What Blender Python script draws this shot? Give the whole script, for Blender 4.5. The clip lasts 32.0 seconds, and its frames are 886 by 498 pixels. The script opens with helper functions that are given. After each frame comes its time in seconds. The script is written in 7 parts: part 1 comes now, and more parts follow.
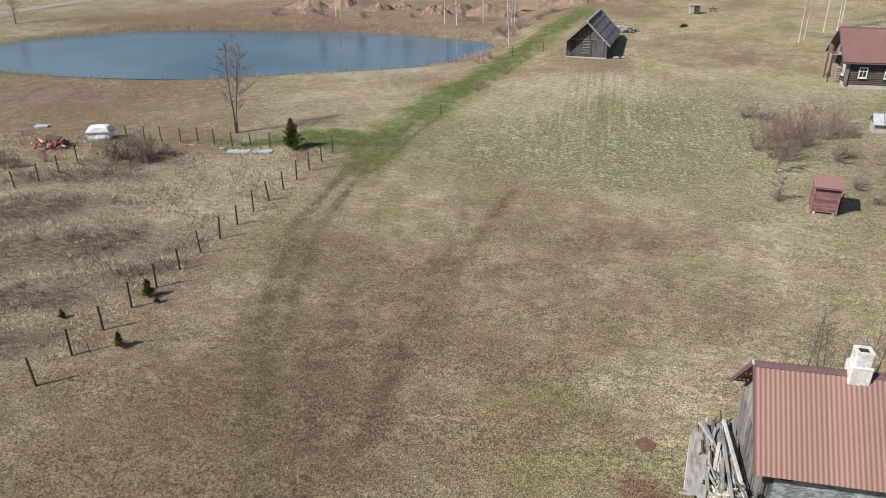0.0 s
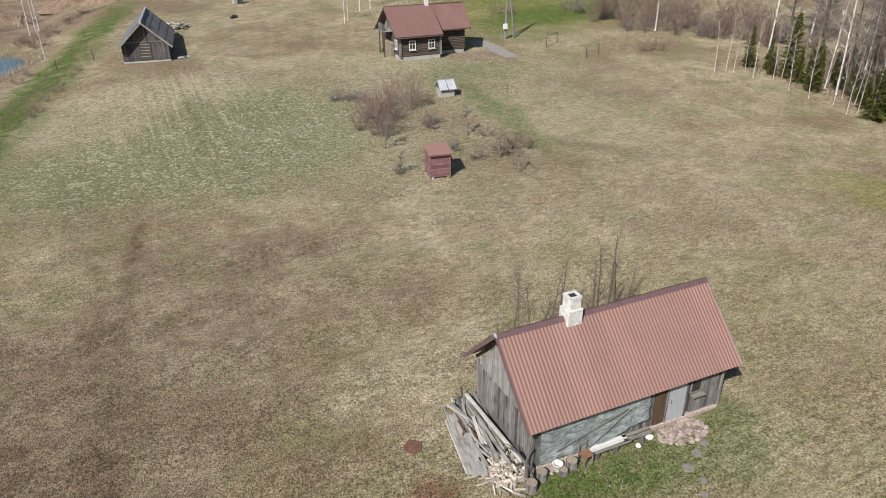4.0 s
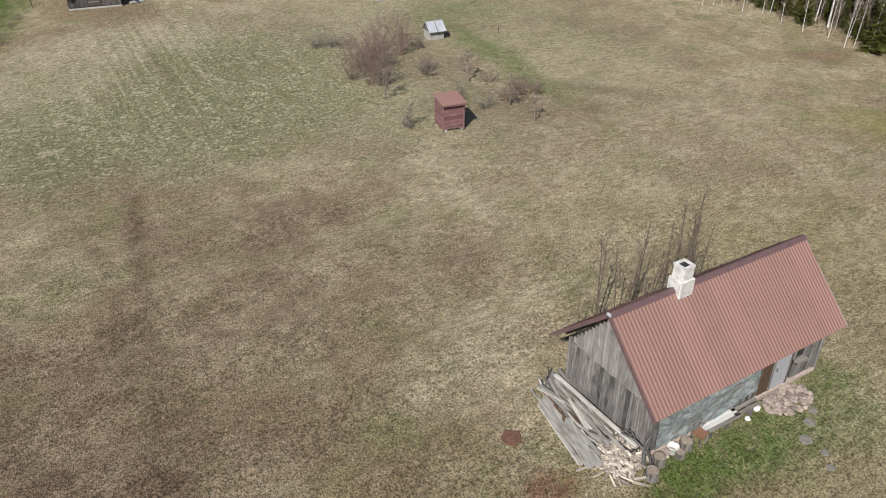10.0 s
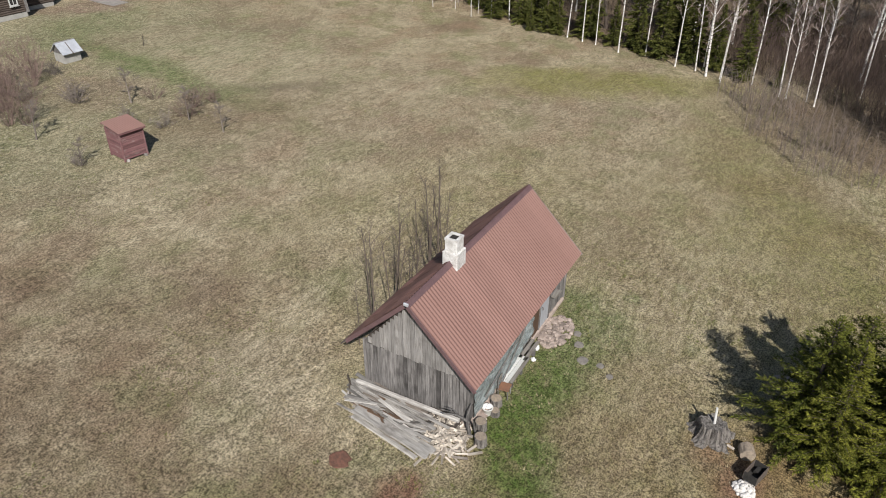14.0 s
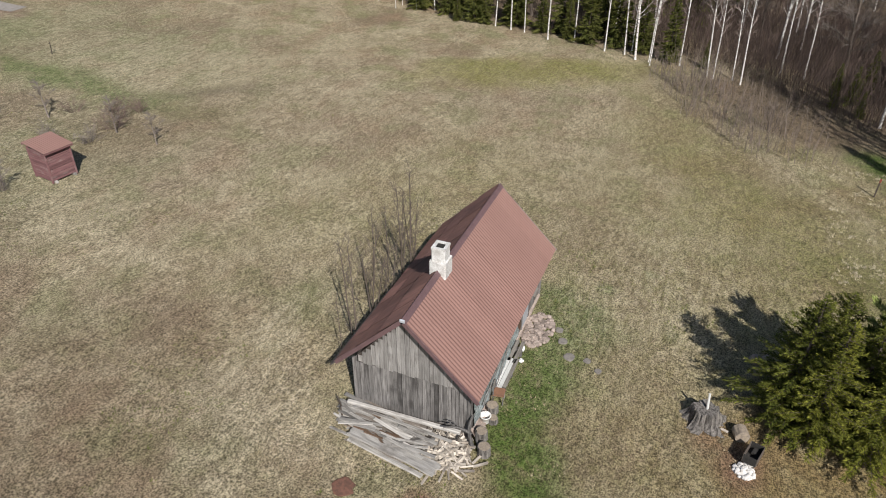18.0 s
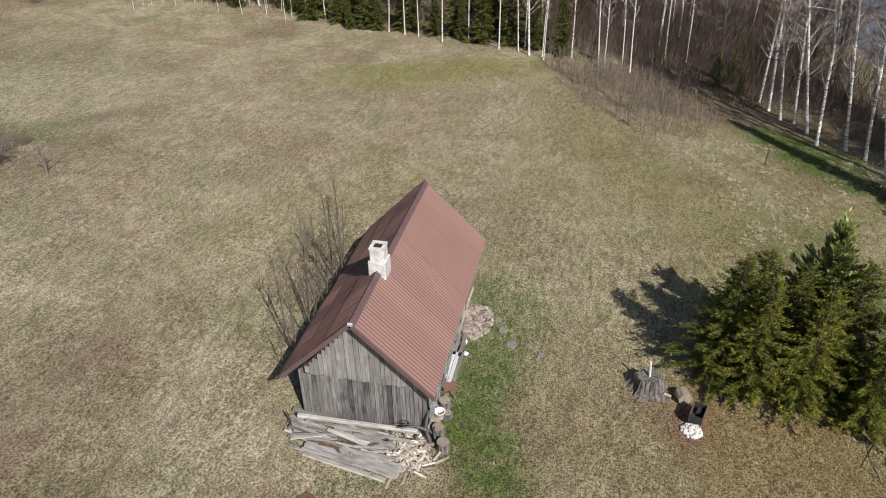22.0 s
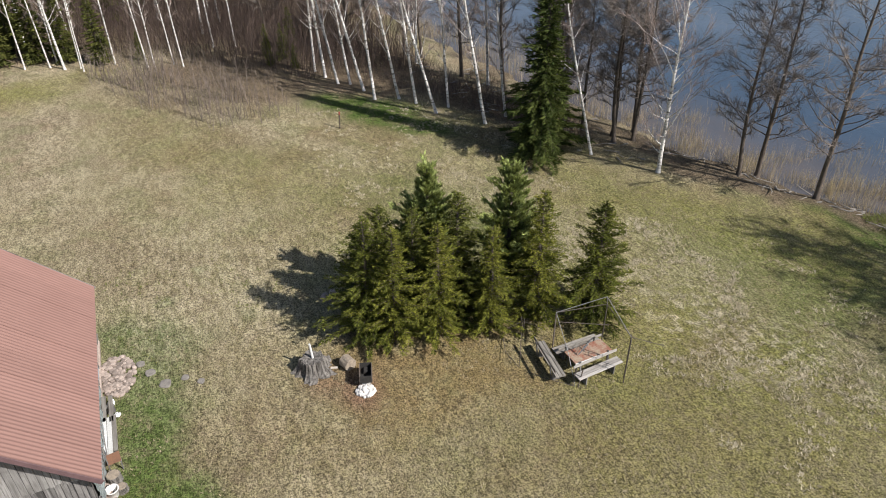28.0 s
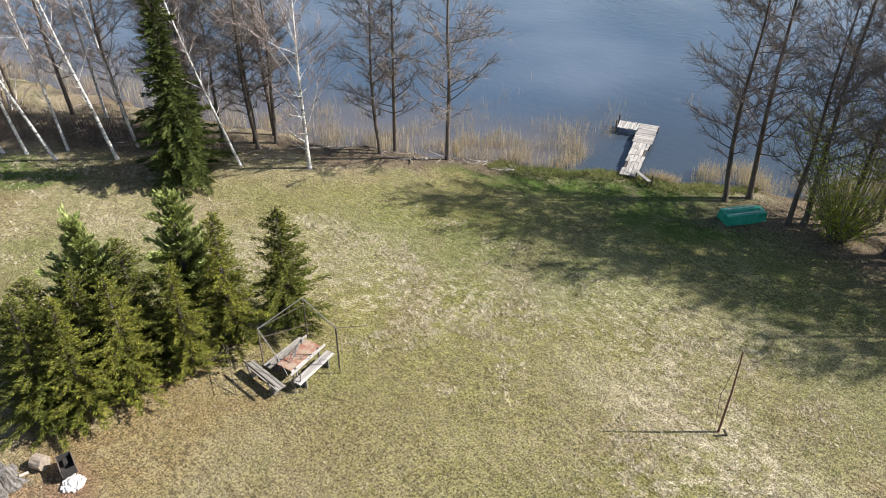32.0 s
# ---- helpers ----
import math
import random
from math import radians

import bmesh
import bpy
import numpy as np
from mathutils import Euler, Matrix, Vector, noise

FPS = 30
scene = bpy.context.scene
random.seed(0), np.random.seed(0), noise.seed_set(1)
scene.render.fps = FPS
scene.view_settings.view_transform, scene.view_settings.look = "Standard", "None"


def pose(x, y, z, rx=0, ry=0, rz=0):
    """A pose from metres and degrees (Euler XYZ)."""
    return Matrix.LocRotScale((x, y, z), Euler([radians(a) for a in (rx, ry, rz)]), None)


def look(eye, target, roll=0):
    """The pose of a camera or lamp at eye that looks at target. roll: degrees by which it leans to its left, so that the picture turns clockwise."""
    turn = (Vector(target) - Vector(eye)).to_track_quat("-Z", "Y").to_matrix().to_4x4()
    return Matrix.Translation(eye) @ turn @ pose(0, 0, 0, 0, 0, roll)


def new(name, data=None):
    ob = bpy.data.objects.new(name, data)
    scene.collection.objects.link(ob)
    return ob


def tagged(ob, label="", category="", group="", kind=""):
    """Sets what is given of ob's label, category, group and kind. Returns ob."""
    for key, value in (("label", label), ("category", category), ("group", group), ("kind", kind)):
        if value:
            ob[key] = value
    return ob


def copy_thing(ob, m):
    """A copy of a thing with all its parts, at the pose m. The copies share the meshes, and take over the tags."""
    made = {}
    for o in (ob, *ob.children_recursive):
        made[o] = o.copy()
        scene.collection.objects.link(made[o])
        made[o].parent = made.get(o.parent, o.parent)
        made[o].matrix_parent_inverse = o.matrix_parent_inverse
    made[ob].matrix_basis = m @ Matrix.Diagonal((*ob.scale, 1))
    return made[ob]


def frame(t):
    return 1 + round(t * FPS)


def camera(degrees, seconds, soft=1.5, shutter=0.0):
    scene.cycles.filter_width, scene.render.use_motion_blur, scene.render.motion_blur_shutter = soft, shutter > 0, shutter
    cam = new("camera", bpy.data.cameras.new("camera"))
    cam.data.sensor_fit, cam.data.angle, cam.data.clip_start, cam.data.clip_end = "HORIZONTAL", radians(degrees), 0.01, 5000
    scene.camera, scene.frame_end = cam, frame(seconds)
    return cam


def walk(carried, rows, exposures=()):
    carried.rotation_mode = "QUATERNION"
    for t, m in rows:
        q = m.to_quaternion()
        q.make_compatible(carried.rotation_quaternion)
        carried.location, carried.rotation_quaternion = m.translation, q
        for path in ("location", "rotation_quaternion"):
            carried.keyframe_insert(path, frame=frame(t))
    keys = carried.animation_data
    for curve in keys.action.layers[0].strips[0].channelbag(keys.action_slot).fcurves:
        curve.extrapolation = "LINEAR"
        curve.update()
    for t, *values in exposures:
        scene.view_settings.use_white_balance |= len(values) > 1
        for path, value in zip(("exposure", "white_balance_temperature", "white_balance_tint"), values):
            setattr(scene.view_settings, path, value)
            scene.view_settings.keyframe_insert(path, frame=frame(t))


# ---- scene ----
cam = camera(64.0, 32.0, 1.0)
PATH = [
    (0, look((-6.221, -19.126, 18.412), (-6.614, -17.366, 17.547), -0.81)),
    (0.5, look((-6.854, -18.866, 18.395), (-7.191, -17.094, 17.531), -0.76)),
    (1, look((-7.483, -18.594, 18.388), (-7.726, -16.807, 17.523), -0.76)),
    (1.5, look((-8.121, -18.400, 18.478), (-8.198, -16.599, 17.612), -0.72)),
    (2, look((-8.751, -18.177, 18.578), (-8.635, -16.379, 17.710), -0.62)),
    (2.5, look((-9.427, -17.806, 18.699), (-9.114, -16.033, 17.827), -0.41)),
    (3, look((-9.979, -17.439, 18.860), (-9.481, -15.715, 17.977), -0.40)),
    (3.5, look((-10.297, -16.738, 18.763), (-9.640, -15.073, 17.870), -0.47)),
    (4, look((-10.731, -16.215, 18.867), (-9.999, -14.590, 17.959), -0.45)),
    (4.5, look((-11.118, -15.714, 18.907), (-10.352, -14.111, 17.988), -0.29)),
    (6.5, look((-12.294, -13.640, 18.530), (-11.483, -12.067, 17.599), -0.04)),
    (7, look((-12.613, -13.258, 18.551), (-11.801, -11.690, 17.612), -0.04)),
    (7.5, look((-12.978, -12.845, 18.429), (-12.161, -11.286, 17.481), 0.15)),
    (8, look((-13.277, -12.430, 18.309), (-12.455, -10.882, 17.347), 0.43)),
    (8.5, look((-13.436, -12.043, 18.353), (-12.614, -10.509, 17.367), 0.12)),
    (9, look((-13.605, -11.644, 18.379), (-12.780, -10.126, 17.370), -0.10)),
    (9.5, look((-13.860, -11.284, 18.377), (-13.027, -9.785, 17.348), -0.32)),
    (10, look((-14.075, -10.936, 18.428), (-13.224, -9.462, 17.377), -0.35)),
    (10.5, look((-14.293, -10.617, 18.427), (-13.384, -9.185, 17.369), -0.43)),
    (11, look((-14.505, -10.341, 18.462), (-13.512, -8.969, 17.398), -0.62)),
    (11.5, look((-14.797, -9.928, 18.498), (-13.711, -8.634, 17.427), -0.24)),
    (12, look((-14.977, -9.585, 18.314), (-13.801, -8.368, 17.248), -0.23)),
    (12.5, look((-15.158, -9.188, 18.187), (-13.893, -8.059, 17.126), -0.03)),
    (13, look((-15.410, -8.700, 18.071), (-14.058, -7.670, 17.017), 0.49)),
    (13.5, look((-15.512, -8.329, 18.129), (-14.097, -7.391, 17.071), 0.41)),
    (14, look((-15.593, -7.935, 18.184), (-14.122, -7.092, 17.123), 0.25)),
    (14.5, look((-15.683, -7.518, 18.185), (-14.165, -6.762, 17.125), 0.30)),
    (16.5, look((-15.694, -6.450, 18.539), (-14.151, -5.789, 17.453), 0.14)),
    (17, look((-15.670, -6.174, 18.590), (-14.132, -5.511, 17.497), -0.07)),
    (17.5, look((-15.721, -5.873, 18.574), (-14.182, -5.214, 17.480), -0.17)),
    (18, look((-15.732, -5.458, 18.434), (-14.178, -4.828, 17.344), 0.12)),
    (18.5, look((-15.774, -4.937, 18.263), (-14.199, -4.352, 17.178), 0.30)),
    (19, look((-15.912, -4.603, 18.117), (-14.316, -4.058, 17.043), -0.11)),
    (19.5, look((-16.017, -4.447, 18.153), (-14.409, -3.937, 17.079), -0.12)),
    (20, look((-16.044, -4.387, 18.162), (-14.428, -3.906, 17.087), -0.23)),
    (20.5, look((-16.069, -4.336, 18.120), (-14.443, -3.884, 17.046), -0.24)),
    (21, look((-16.069, -4.298, 18.056), (-14.434, -3.875, 16.984), -0.34)),
    (21.5, look((-16.074, -4.312, 17.969), (-14.431, -3.917, 16.901), -0.55)),
    (22, look((-16.177, -4.416, 17.966), (-14.528, -4.039, 16.899), -0.85)),
    (22.5, look((-16.164, -4.500, 18.050), (-14.514, -4.145, 16.977), -1.06)),
    (23, look((-16.202, -4.615, 18.139), (-14.544, -4.313, 17.062), -1.27)),
    (23.5, look((-16.072, -4.770, 18.331), (-14.414, -4.551, 17.234), -1.90)),
    (24, look((-16.058, -4.673, 18.339), (-14.392, -4.564, 17.238), -1.71)),
    (24.5, look((-16.013, -4.579, 18.307), (-14.345, -4.570, 17.202), -1.62)),
    (26.5, look((-15.656, -4.212, 18.358), (-14.045, -4.595, 17.237), -0.57)),
    (27, look((-15.661, -4.223, 18.314), (-14.073, -4.699, 17.194), -0.64)),
    (27.5, look((-15.700, -4.297, 18.254), (-14.140, -4.858, 17.136), -0.60)),
    (28, look((-15.700, -4.109, 18.244), (-14.175, -4.764, 17.128), -0.36)),
    (28.5, look((-15.704, -4.001, 18.277), (-14.217, -4.740, 17.162), -0.11)),
    (29, look((-15.687, -3.905, 18.331), (-14.253, -4.739, 17.215), 0.25)),
    (29.5, look((-15.652, -3.860, 18.389), (-14.288, -4.803, 17.271), 0.33)),
    (30, look((-15.644, -3.918, 18.302), (-14.352, -4.962, 17.187), 0.22)),
    (30.5, look((-15.516, -3.838, 18.280), (-14.311, -4.984, 17.167), 0.52)),
    (31, look((-15.510, -3.823, 18.302), (-14.396, -5.058, 17.192), 0.63)),
    (31.5, look((-15.502, -3.791, 18.283), (-14.474, -5.101, 17.176), 0.63)),
    (32, look((-15.606, -3.679, 18.433), (-14.641, -5.037, 17.327), 0.50)),
]
walk(cam, PATH, [(0.0, 0.3), (5.0, 0.15), (12.0, 0.06), (22.0, 0.09), (28.0, 0.4), (32.0, 0.97)])

# ---- world and sun ----
world = bpy.data.worlds.new("world")
scene.world = world
world.use_nodes = True
wn = world.node_tree.nodes
sky = wn.new("ShaderNodeTexSky")
sky.sky_type = "NISHITA"
sky.sun_disc = False
SUN_EL, SUN_AZ = 40.5, 218.0
sky.sun_elevation, sky.sun_rotation = radians(SUN_EL), radians(90 - SUN_AZ)
world.node_tree.links.new(sky.outputs[0], wn["Background"].inputs[0])
wn["Background"].inputs[1].default_value = 0.07
sun = new("sun", bpy.data.lights.new("sun", "SUN"))
sun.data.energy, sun.data.angle, sun.data.color = 5.0, radians(0.5), (1.0, 0.96, 0.91)
sun_way = Vector((math.cos(radians(SUN_EL)) * math.cos(radians(SUN_AZ)), math.cos(radians(SUN_EL)) * math.sin(radians(SUN_AZ)), math.sin(radians(SUN_EL))))
sun.matrix_world = look(sun_way * 60, (0, 0, 0))


# ---- materials ----
class Nodes:
    """A small wrapper to write node materials in few lines."""

    def __init__(self, name, rough=0.8, spec=0.3):
        self.m = bpy.data.materials.new(name)
        self.m.use_nodes = True
        self.t = self.m.node_tree
        self.out = self.t.nodes["Principled BSDF"]
        self.out.inputs["Roughness"].default_value = rough
        self.out.inputs["Specular IOR Level"].default_value = spec
        self.tc = self.t.nodes.new("ShaderNodeTexCoord").outputs["Object"]

    def put(self, kind, **kw):
        n = self.t.nodes.new("ShaderNode" + kind)
        for k, v in kw.items():
            if k == "op":
                n.operation = v
            elif k == "kind":
                n.vector_type = v
            elif k == "blend":
                n.blend_type = v
        return n

    def link(self, a, b):
        if isinstance(a, (int, float)):
            b.default_value = a
        elif isinstance(a, (tuple, list)):
            b.default_value = (*a, 1) if len(a) == 3 and len(b.default_value) == 4 else a
        else:
            self.t.links.new(a, b)

    def mapped(self, scale=(1, 1, 1), loc=(0, 0, 0), rot=0.0, src=None):
        n = self.t.nodes.new("ShaderNodeMapping")
        self.link(src or self.tc, n.inputs[0])
        n.inputs["Location"].default_value = loc
        n.inputs["Rotation"].default_value = (0, 0, rot)
        n.inputs["Scale"].default_value = scale
        return n.outputs[0]

    def noise(self, scale, detail=4.0, rough=0.55, src=None, dist=0.0, colour=False):
        n = self.t.nodes.new("ShaderNodeTexNoise")
        self.link(src or self.tc, n.inputs["Vector"])
        n.inputs["Scale"].default_value, n.inputs["Detail"].default_value = scale, detail
        n.inputs["Roughness"].default_value, n.inputs["Distortion"].default_value = rough, dist
        return n.outputs["Color" if colour else "Fac"]

    def ramp(self, fac, lo, hi, a=0.0, b=1.0):
        n = self.t.nodes.new("ShaderNodeMapRange")
        n.interpolation_type = "SMOOTHSTEP"
        self.link(fac, n.inputs[0])
        for i, v in enumerate((lo, hi, a, b)):
            n.inputs[1 + i].default_value = v
        return n.outputs[0]

    def mix(self, fac, a, b, blend="MIX"):
        n = self.t.nodes.new("ShaderNodeMix")
        n.data_type, n.blend_type = "RGBA", blend
        self.link(fac, n.inputs[0])
        self.link(a, n.inputs[6])
        self.link(b, n.inputs[7])
        return n.outputs[2]

    def math(self, op, a, b=0.0):
        n = self.put("Math", op=op)
        self.link(a, n.inputs[0])
        self.link(b, n.inputs[1])
        return n.outputs[0]

    def random(self, island=False):
        n = self.t.nodes.new("ShaderNodeNewGeometry" if island else "ShaderNodeObjectInfo")
        return n.outputs["Random Per Island" if island else "Random"]

    def bump(self, h, strength=0.4, dist=0.02):
        n = self.t.nodes.new("ShaderNodeBump")
        n.inputs["Strength"].default_value, n.inputs["Distance"].default_value = strength, dist
        self.link(h, n.inputs["Height"])
        self.link(n.outputs[0], self.out.inputs["Normal"])

    def done(self, colour):
        self.link(colour, self.out.inputs["Base Color"])
        return self.m


def surface(name, a, b, scale=3.0, stretch=(1, 1, 1), rough=0.8, bump=0.3, fine=None, vary=0.0, island=False, metal=0.0, spec=0.3, depth=0.01, leafy=0.0):
    """Two colours mixed by a coarse and a fine noise, with relief; vary: how far pieces differ."""
    n = Nodes(name, rough, spec)
    src = n.mapped(stretch)
    big = n.noise(scale, 4, 0.6, src)
    small = n.noise(fine or scale * 7, 3, 0.6, src)
    f = n.math("ADD", n.math("MULTIPLY", big, 0.6), n.math("MULTIPLY", small, 0.4))
    col = n.mix(n.ramp(f, 0.36, 0.64), a, b)
    if vary:
        r = n.random(island)
        col = n.mix(1.0, col, n.mix(r, (1 - vary,) * 3, (1 + vary * 0.6,) * 3), "MULTIPLY")
    n.out.inputs["Metallic"].default_value = metal
    if bump:
        n.bump(small, bump, depth)
    if leafy:
        # thin leaves let some light through
        tr, mx = n.t.nodes.new("ShaderNodeBsdfTranslucent"), n.t.nodes.new("ShaderNodeMixShader")
        n.link(n.mix(1.0, col, (1.25, 1.2, 0.8), "MULTIPLY"), tr.inputs[0])
        mx.inputs[0].default_value = leafy
        n.link(n.out.outputs[0], mx.inputs[1])
        n.link(tr.outputs[0], mx.inputs[2])
        n.link(mx.outputs[0], n.t.nodes["Material Output"].inputs[0])
    return n.done(col)


def trodden(name):
    """The meadow: dry straw over old brown thatch, green flushes, bare earth, tracks."""
    n = Nodes(name, 0.95, 0.1)

    def spots(name_):
        at = n.t.nodes.new("ShaderNodeAttribute")
        at.attribute_name = name_
        return at.outputs["Fac"]

    n1, n2 = n.noise(0.11, 5, 0.6), n.noise(0.9, 4, 0.65)
    n3, n4 = n.noise(4.2, 5, 0.72), n.math("MULTIPLY", n.math("ADD", n.noise(1.0, 4, 0.75, n.mapped((9.5, 21, 8), rot=0.5)), n.noise(1.0, 4, 0.75, n.mapped((21, 9.5, 8), (3, 5, 0), -0.8))), 0.5)
    n5 = n.noise(0.22, 5, 0.62, n.mapped((1, 1.5, 1), (7, 3, 0), 0.6))
    streak = n.noise(2.6, 5, 0.75, n.mapped((0.6, 1.6, 1), rot=0.7))
    straw = n.mix(n.ramp(n2, 0.38, 0.62), STRAW_A, STRAW_B)
    straw = n.mix(n.ramp(n1, 0.44, 0.66, 0, 0.8), straw, THATCH)
    straw = n.mix(n.ramp(n5, 0.47, 0.68, 0.0, 0.68), straw, RUSSET)
    straw = n.mix(n.ramp(n.noise(0.33, 4, 0.65), 0.48, 0.66, 0.0, 0.75), straw, GREEN_DRY)
    straw = n.mix(n.ramp(n.math("ADD", n.math("MULTIPLY", n2, 0.45), n.math("MULTIPLY", n3, 0.55)), 0.5, 0.66, 0.0, 0.5), straw, GREEN_DRY)
    col = straw
    speck = n.ramp(n.math("ADD", n.math("MULTIPLY", n3, 0.5), n.math("MULTIPLY", streak, 0.5)), 0.41, 0.58)
    # fresh grass
    f = spots("flush_soft")
    col = n.mix(n.math("MULTIPLY", f, n.ramp(n3, 0.3, 0.62, 0.4, 0.9)), col, GREEN_SOFT)
    f = spots("sward")
    col = n.mix(n.math("MULTIPLY", f, n.ramp(n2, 0.3, 0.62, 0.5, 0.95)), col, GREEN_GREY)
    col = n.mix(n.math("MULTIPLY", f, n.ramp(n.math("ADD", n.math("MULTIPLY", n3, 0.6), n.math("MULTIPLY", n2, 0.4)), 0.5, 0.59, 0.0, 0.62)), col, STRAW_PALE)
    f = spots("flush")
    col = n.mix(n.math("MULTIPLY", f, n.ramp(n.math("ADD", n.math("MULTIPLY", n2, 0.5), n.math("MULTIPLY", n3, 0.5)), 0.34, 0.55, 0.2, 1.0)), col, GREEN_FRESH)
    # bleached straw
    f = spots("pale")
    col = n.mix(n.math("MULTIPLY", f, n.ramp(streak, 0.3, 0.7, 0.15, 0.7)), col, STRAW_PALE)
    # pale matted clumps among the green
    f = spots("clumps")
    bits = n.math("ADD", n.math("MULTIPLY", n.noise(2.6, 4, 0.6), 0.8), n.math("MULTIPLY", streak, 0.2))
    col = n.mix(n.math("MULTIPLY", f, n.ramp(bits, 0.48, 0.42, 0.0, 0.7)), col, GREEN_SOFT)
    col = n.mix(n.math("MULTIPLY", f, n.ramp(bits, 0.52, 0.58, 0.0, 0.75)), col, STRAW_PALE)
    # brown thatch and ash
    f = spots("thatch")
    col = n.mix(n.math("MULTIPLY", f, n.ramp(n2, 0.3, 0.65, 0.55, 0.95)), col, THATCH)
    f = spots("scorch")
    col = n.mix(n.math("MULTIPLY", f, n.ramp(streak, 0.4, 0.58, 0.1, 0.9)), col, SCORCHED)
    # woodland litter, needles, bare earth
    f = spots("litter")
    col = n.mix(n.math("MULTIPLY", f, n.ramp(n3, 0.25, 0.6, 0.6, 1.0)), col, n.mix(n2, LEAF_A, LEAF_B))
    f = spots("needles")
    col = n.mix(n.math("MULTIPLY", f, n.ramp(n2, 0.3, 0.6, 0.3, 0.9)), col, NEEDLE_BED)
    f = spots("earth")
    col = n.mix(n.math("MULTIPLY", f, n.ramp(n2, 0.28, 0.6, 0.3, 1.0)), col, n.mix(n.ramp(n.noise(0.5, 5, 0.7), 0.35, 0.65), EARTH_A, EARTH_B))
    f = spots("mud")
    col = n.mix(n.math("MULTIPLY", f, n.ramp(n2, 0.25, 0.55, 0.4, 0.95)), col, MUD_BROWN)
    # faint plough rows
    rows = n.noise(1.0, 3, 0.6, n.mapped((2.6, 0.05, 1), rot=0.06))
    col = n.mix(n.math("MULTIPLY", spots("rows"), n.ramp(n.math("ADD", n.math("MULTIPLY", rows, 0.6), n.math("MULTIPLY", n3, 0.4)), 0.53, 0.62, 0.0, 0.4)), col, STRAW_PALE)
    col = n.mix(n.math("MULTIPLY", spots("rows"), n.ramp(rows, 0.46, 0.36, 0.0, 0.25)), col, GREEN_FRESH)
    # wet bank
    col = n.mix(n.math("MULTIPLY", spots("rim"), n.ramp(n3, 0.3, 0.6, 0.35, 1.0)), col, SCORCHED)
    # wheel ruts
    f = spots("ruts")
    col = n.mix(n.math("MULTIPLY", f, n.ramp(n2, 0.3, 0.7, 0.35, 0.9)), col, RUT)
    f = spots("wheels")
    col = n.mix(n.math("MULTIPLY", f, n.ramp(n2, 0.3, 0.6, 0.45, 0.9)), col, WHEELED)
    tone = n.mix(speck, (0.74, 0.74, 0.72), (1.12, 1.12, 1.11))
    col = n.mix(1.0, col, tone, "MULTIPLY")
    col = n.mix(1.0, col, n.mix(n.ramp(n4, 0.42, 0.58), (0.34, 0.34, 0.32), (1.49, 1.485, 1.46)), "MULTIPLY")
    n.out.inputs["Diffuse Roughness"].default_value = 0.2
    n.bump(n.math("ADD", n.math("MULTIPLY", n3, 0.5), n4), 1.0, 0.11)
    return n.done(col)


STRAW_A, STRAW_B, STRAW_PALE = (0.435, 0.37, 0.26), (0.345, 0.288, 0.196), (0.58, 0.505, 0.385)
RUSSET = (0.30, 0.215, 0.145)
THATCH, SCORCHED, RUT = (0.21, 0.147, 0.104), (0.09, 0.073, 0.06), (0.13, 0.095, 0.063)
WHEELED, GREEN_GREY = (0.135, 0.125, 0.07), (0.2, 0.21, 0.118)
GREEN_SOFT, GREEN_DRY, GREEN_FRESH = (0.23, 0.218, 0.07), (0.245, 0.233, 0.128), (0.092, 0.14, 0.032)
LEAF_A, LEAF_B, NEEDLE_BED = (0.135, 0.10, 0.073), (0.24, 0.185, 0.13), (0.27, 0.185, 0.092)
EARTH_A, EARTH_B, MUD_BROWN = (0.22, 0.152, 0.115), (0.30, 0.225, 0.17), (0.24, 0.14, 0.097)
# patches of the meadow: x, y, half length, half width, turn, softness, most
SWARD = [(25, 41, 9, 13, 0, 0.7, 0.4), (-48, 94, 34, 3.5, 7, 0.5, 0.9), (-6, 37, 17, 8.5, 2, 0.45), (1, 46, 9, 7, 0, 0.5), (-8, 47, 12, 8, 0, 0.5, 0.6), (20, 50, 14, 7, -15, 0.6, 0.6), (8, 30, 8, 6, 0, 0.7, 0.6)]
FLUSH_SOFT = [(-3, -19, 8, 7, 0, 0.6), (0, -25, 15, 9, 20, 0.6, 0.95), (-10, -18, 9, 8, 0, 0.7, 0.8), (4, -17, 24, 16, 20, 0.5, 0.65), (-14, -12, 12, 16, 0, 0.7, 0.5), (0, -30, 14, 7, 22, 0.6), (-14, -27, 8, 7, 0, 0.8, 0.7), (14, -6, 14, 7, 20, 0.7, 0.35), (12, 6, 9, 7, 0, 0.9, 0.5), (-6, -22, 10, 6, 0, 0.8, 0.8), (36, 8, 9, 3, -60, 0.6), (22, -7, 14, 3.5, 28, 0.7, 0.7),
              (4, -27, 12, 6, 20, 0.7), (-6, -33, 16, 5, 15, 0.6), (42, 76, 13, 10, 0, 0.5), (48, 72, 20, 9, 10, 0.5)]
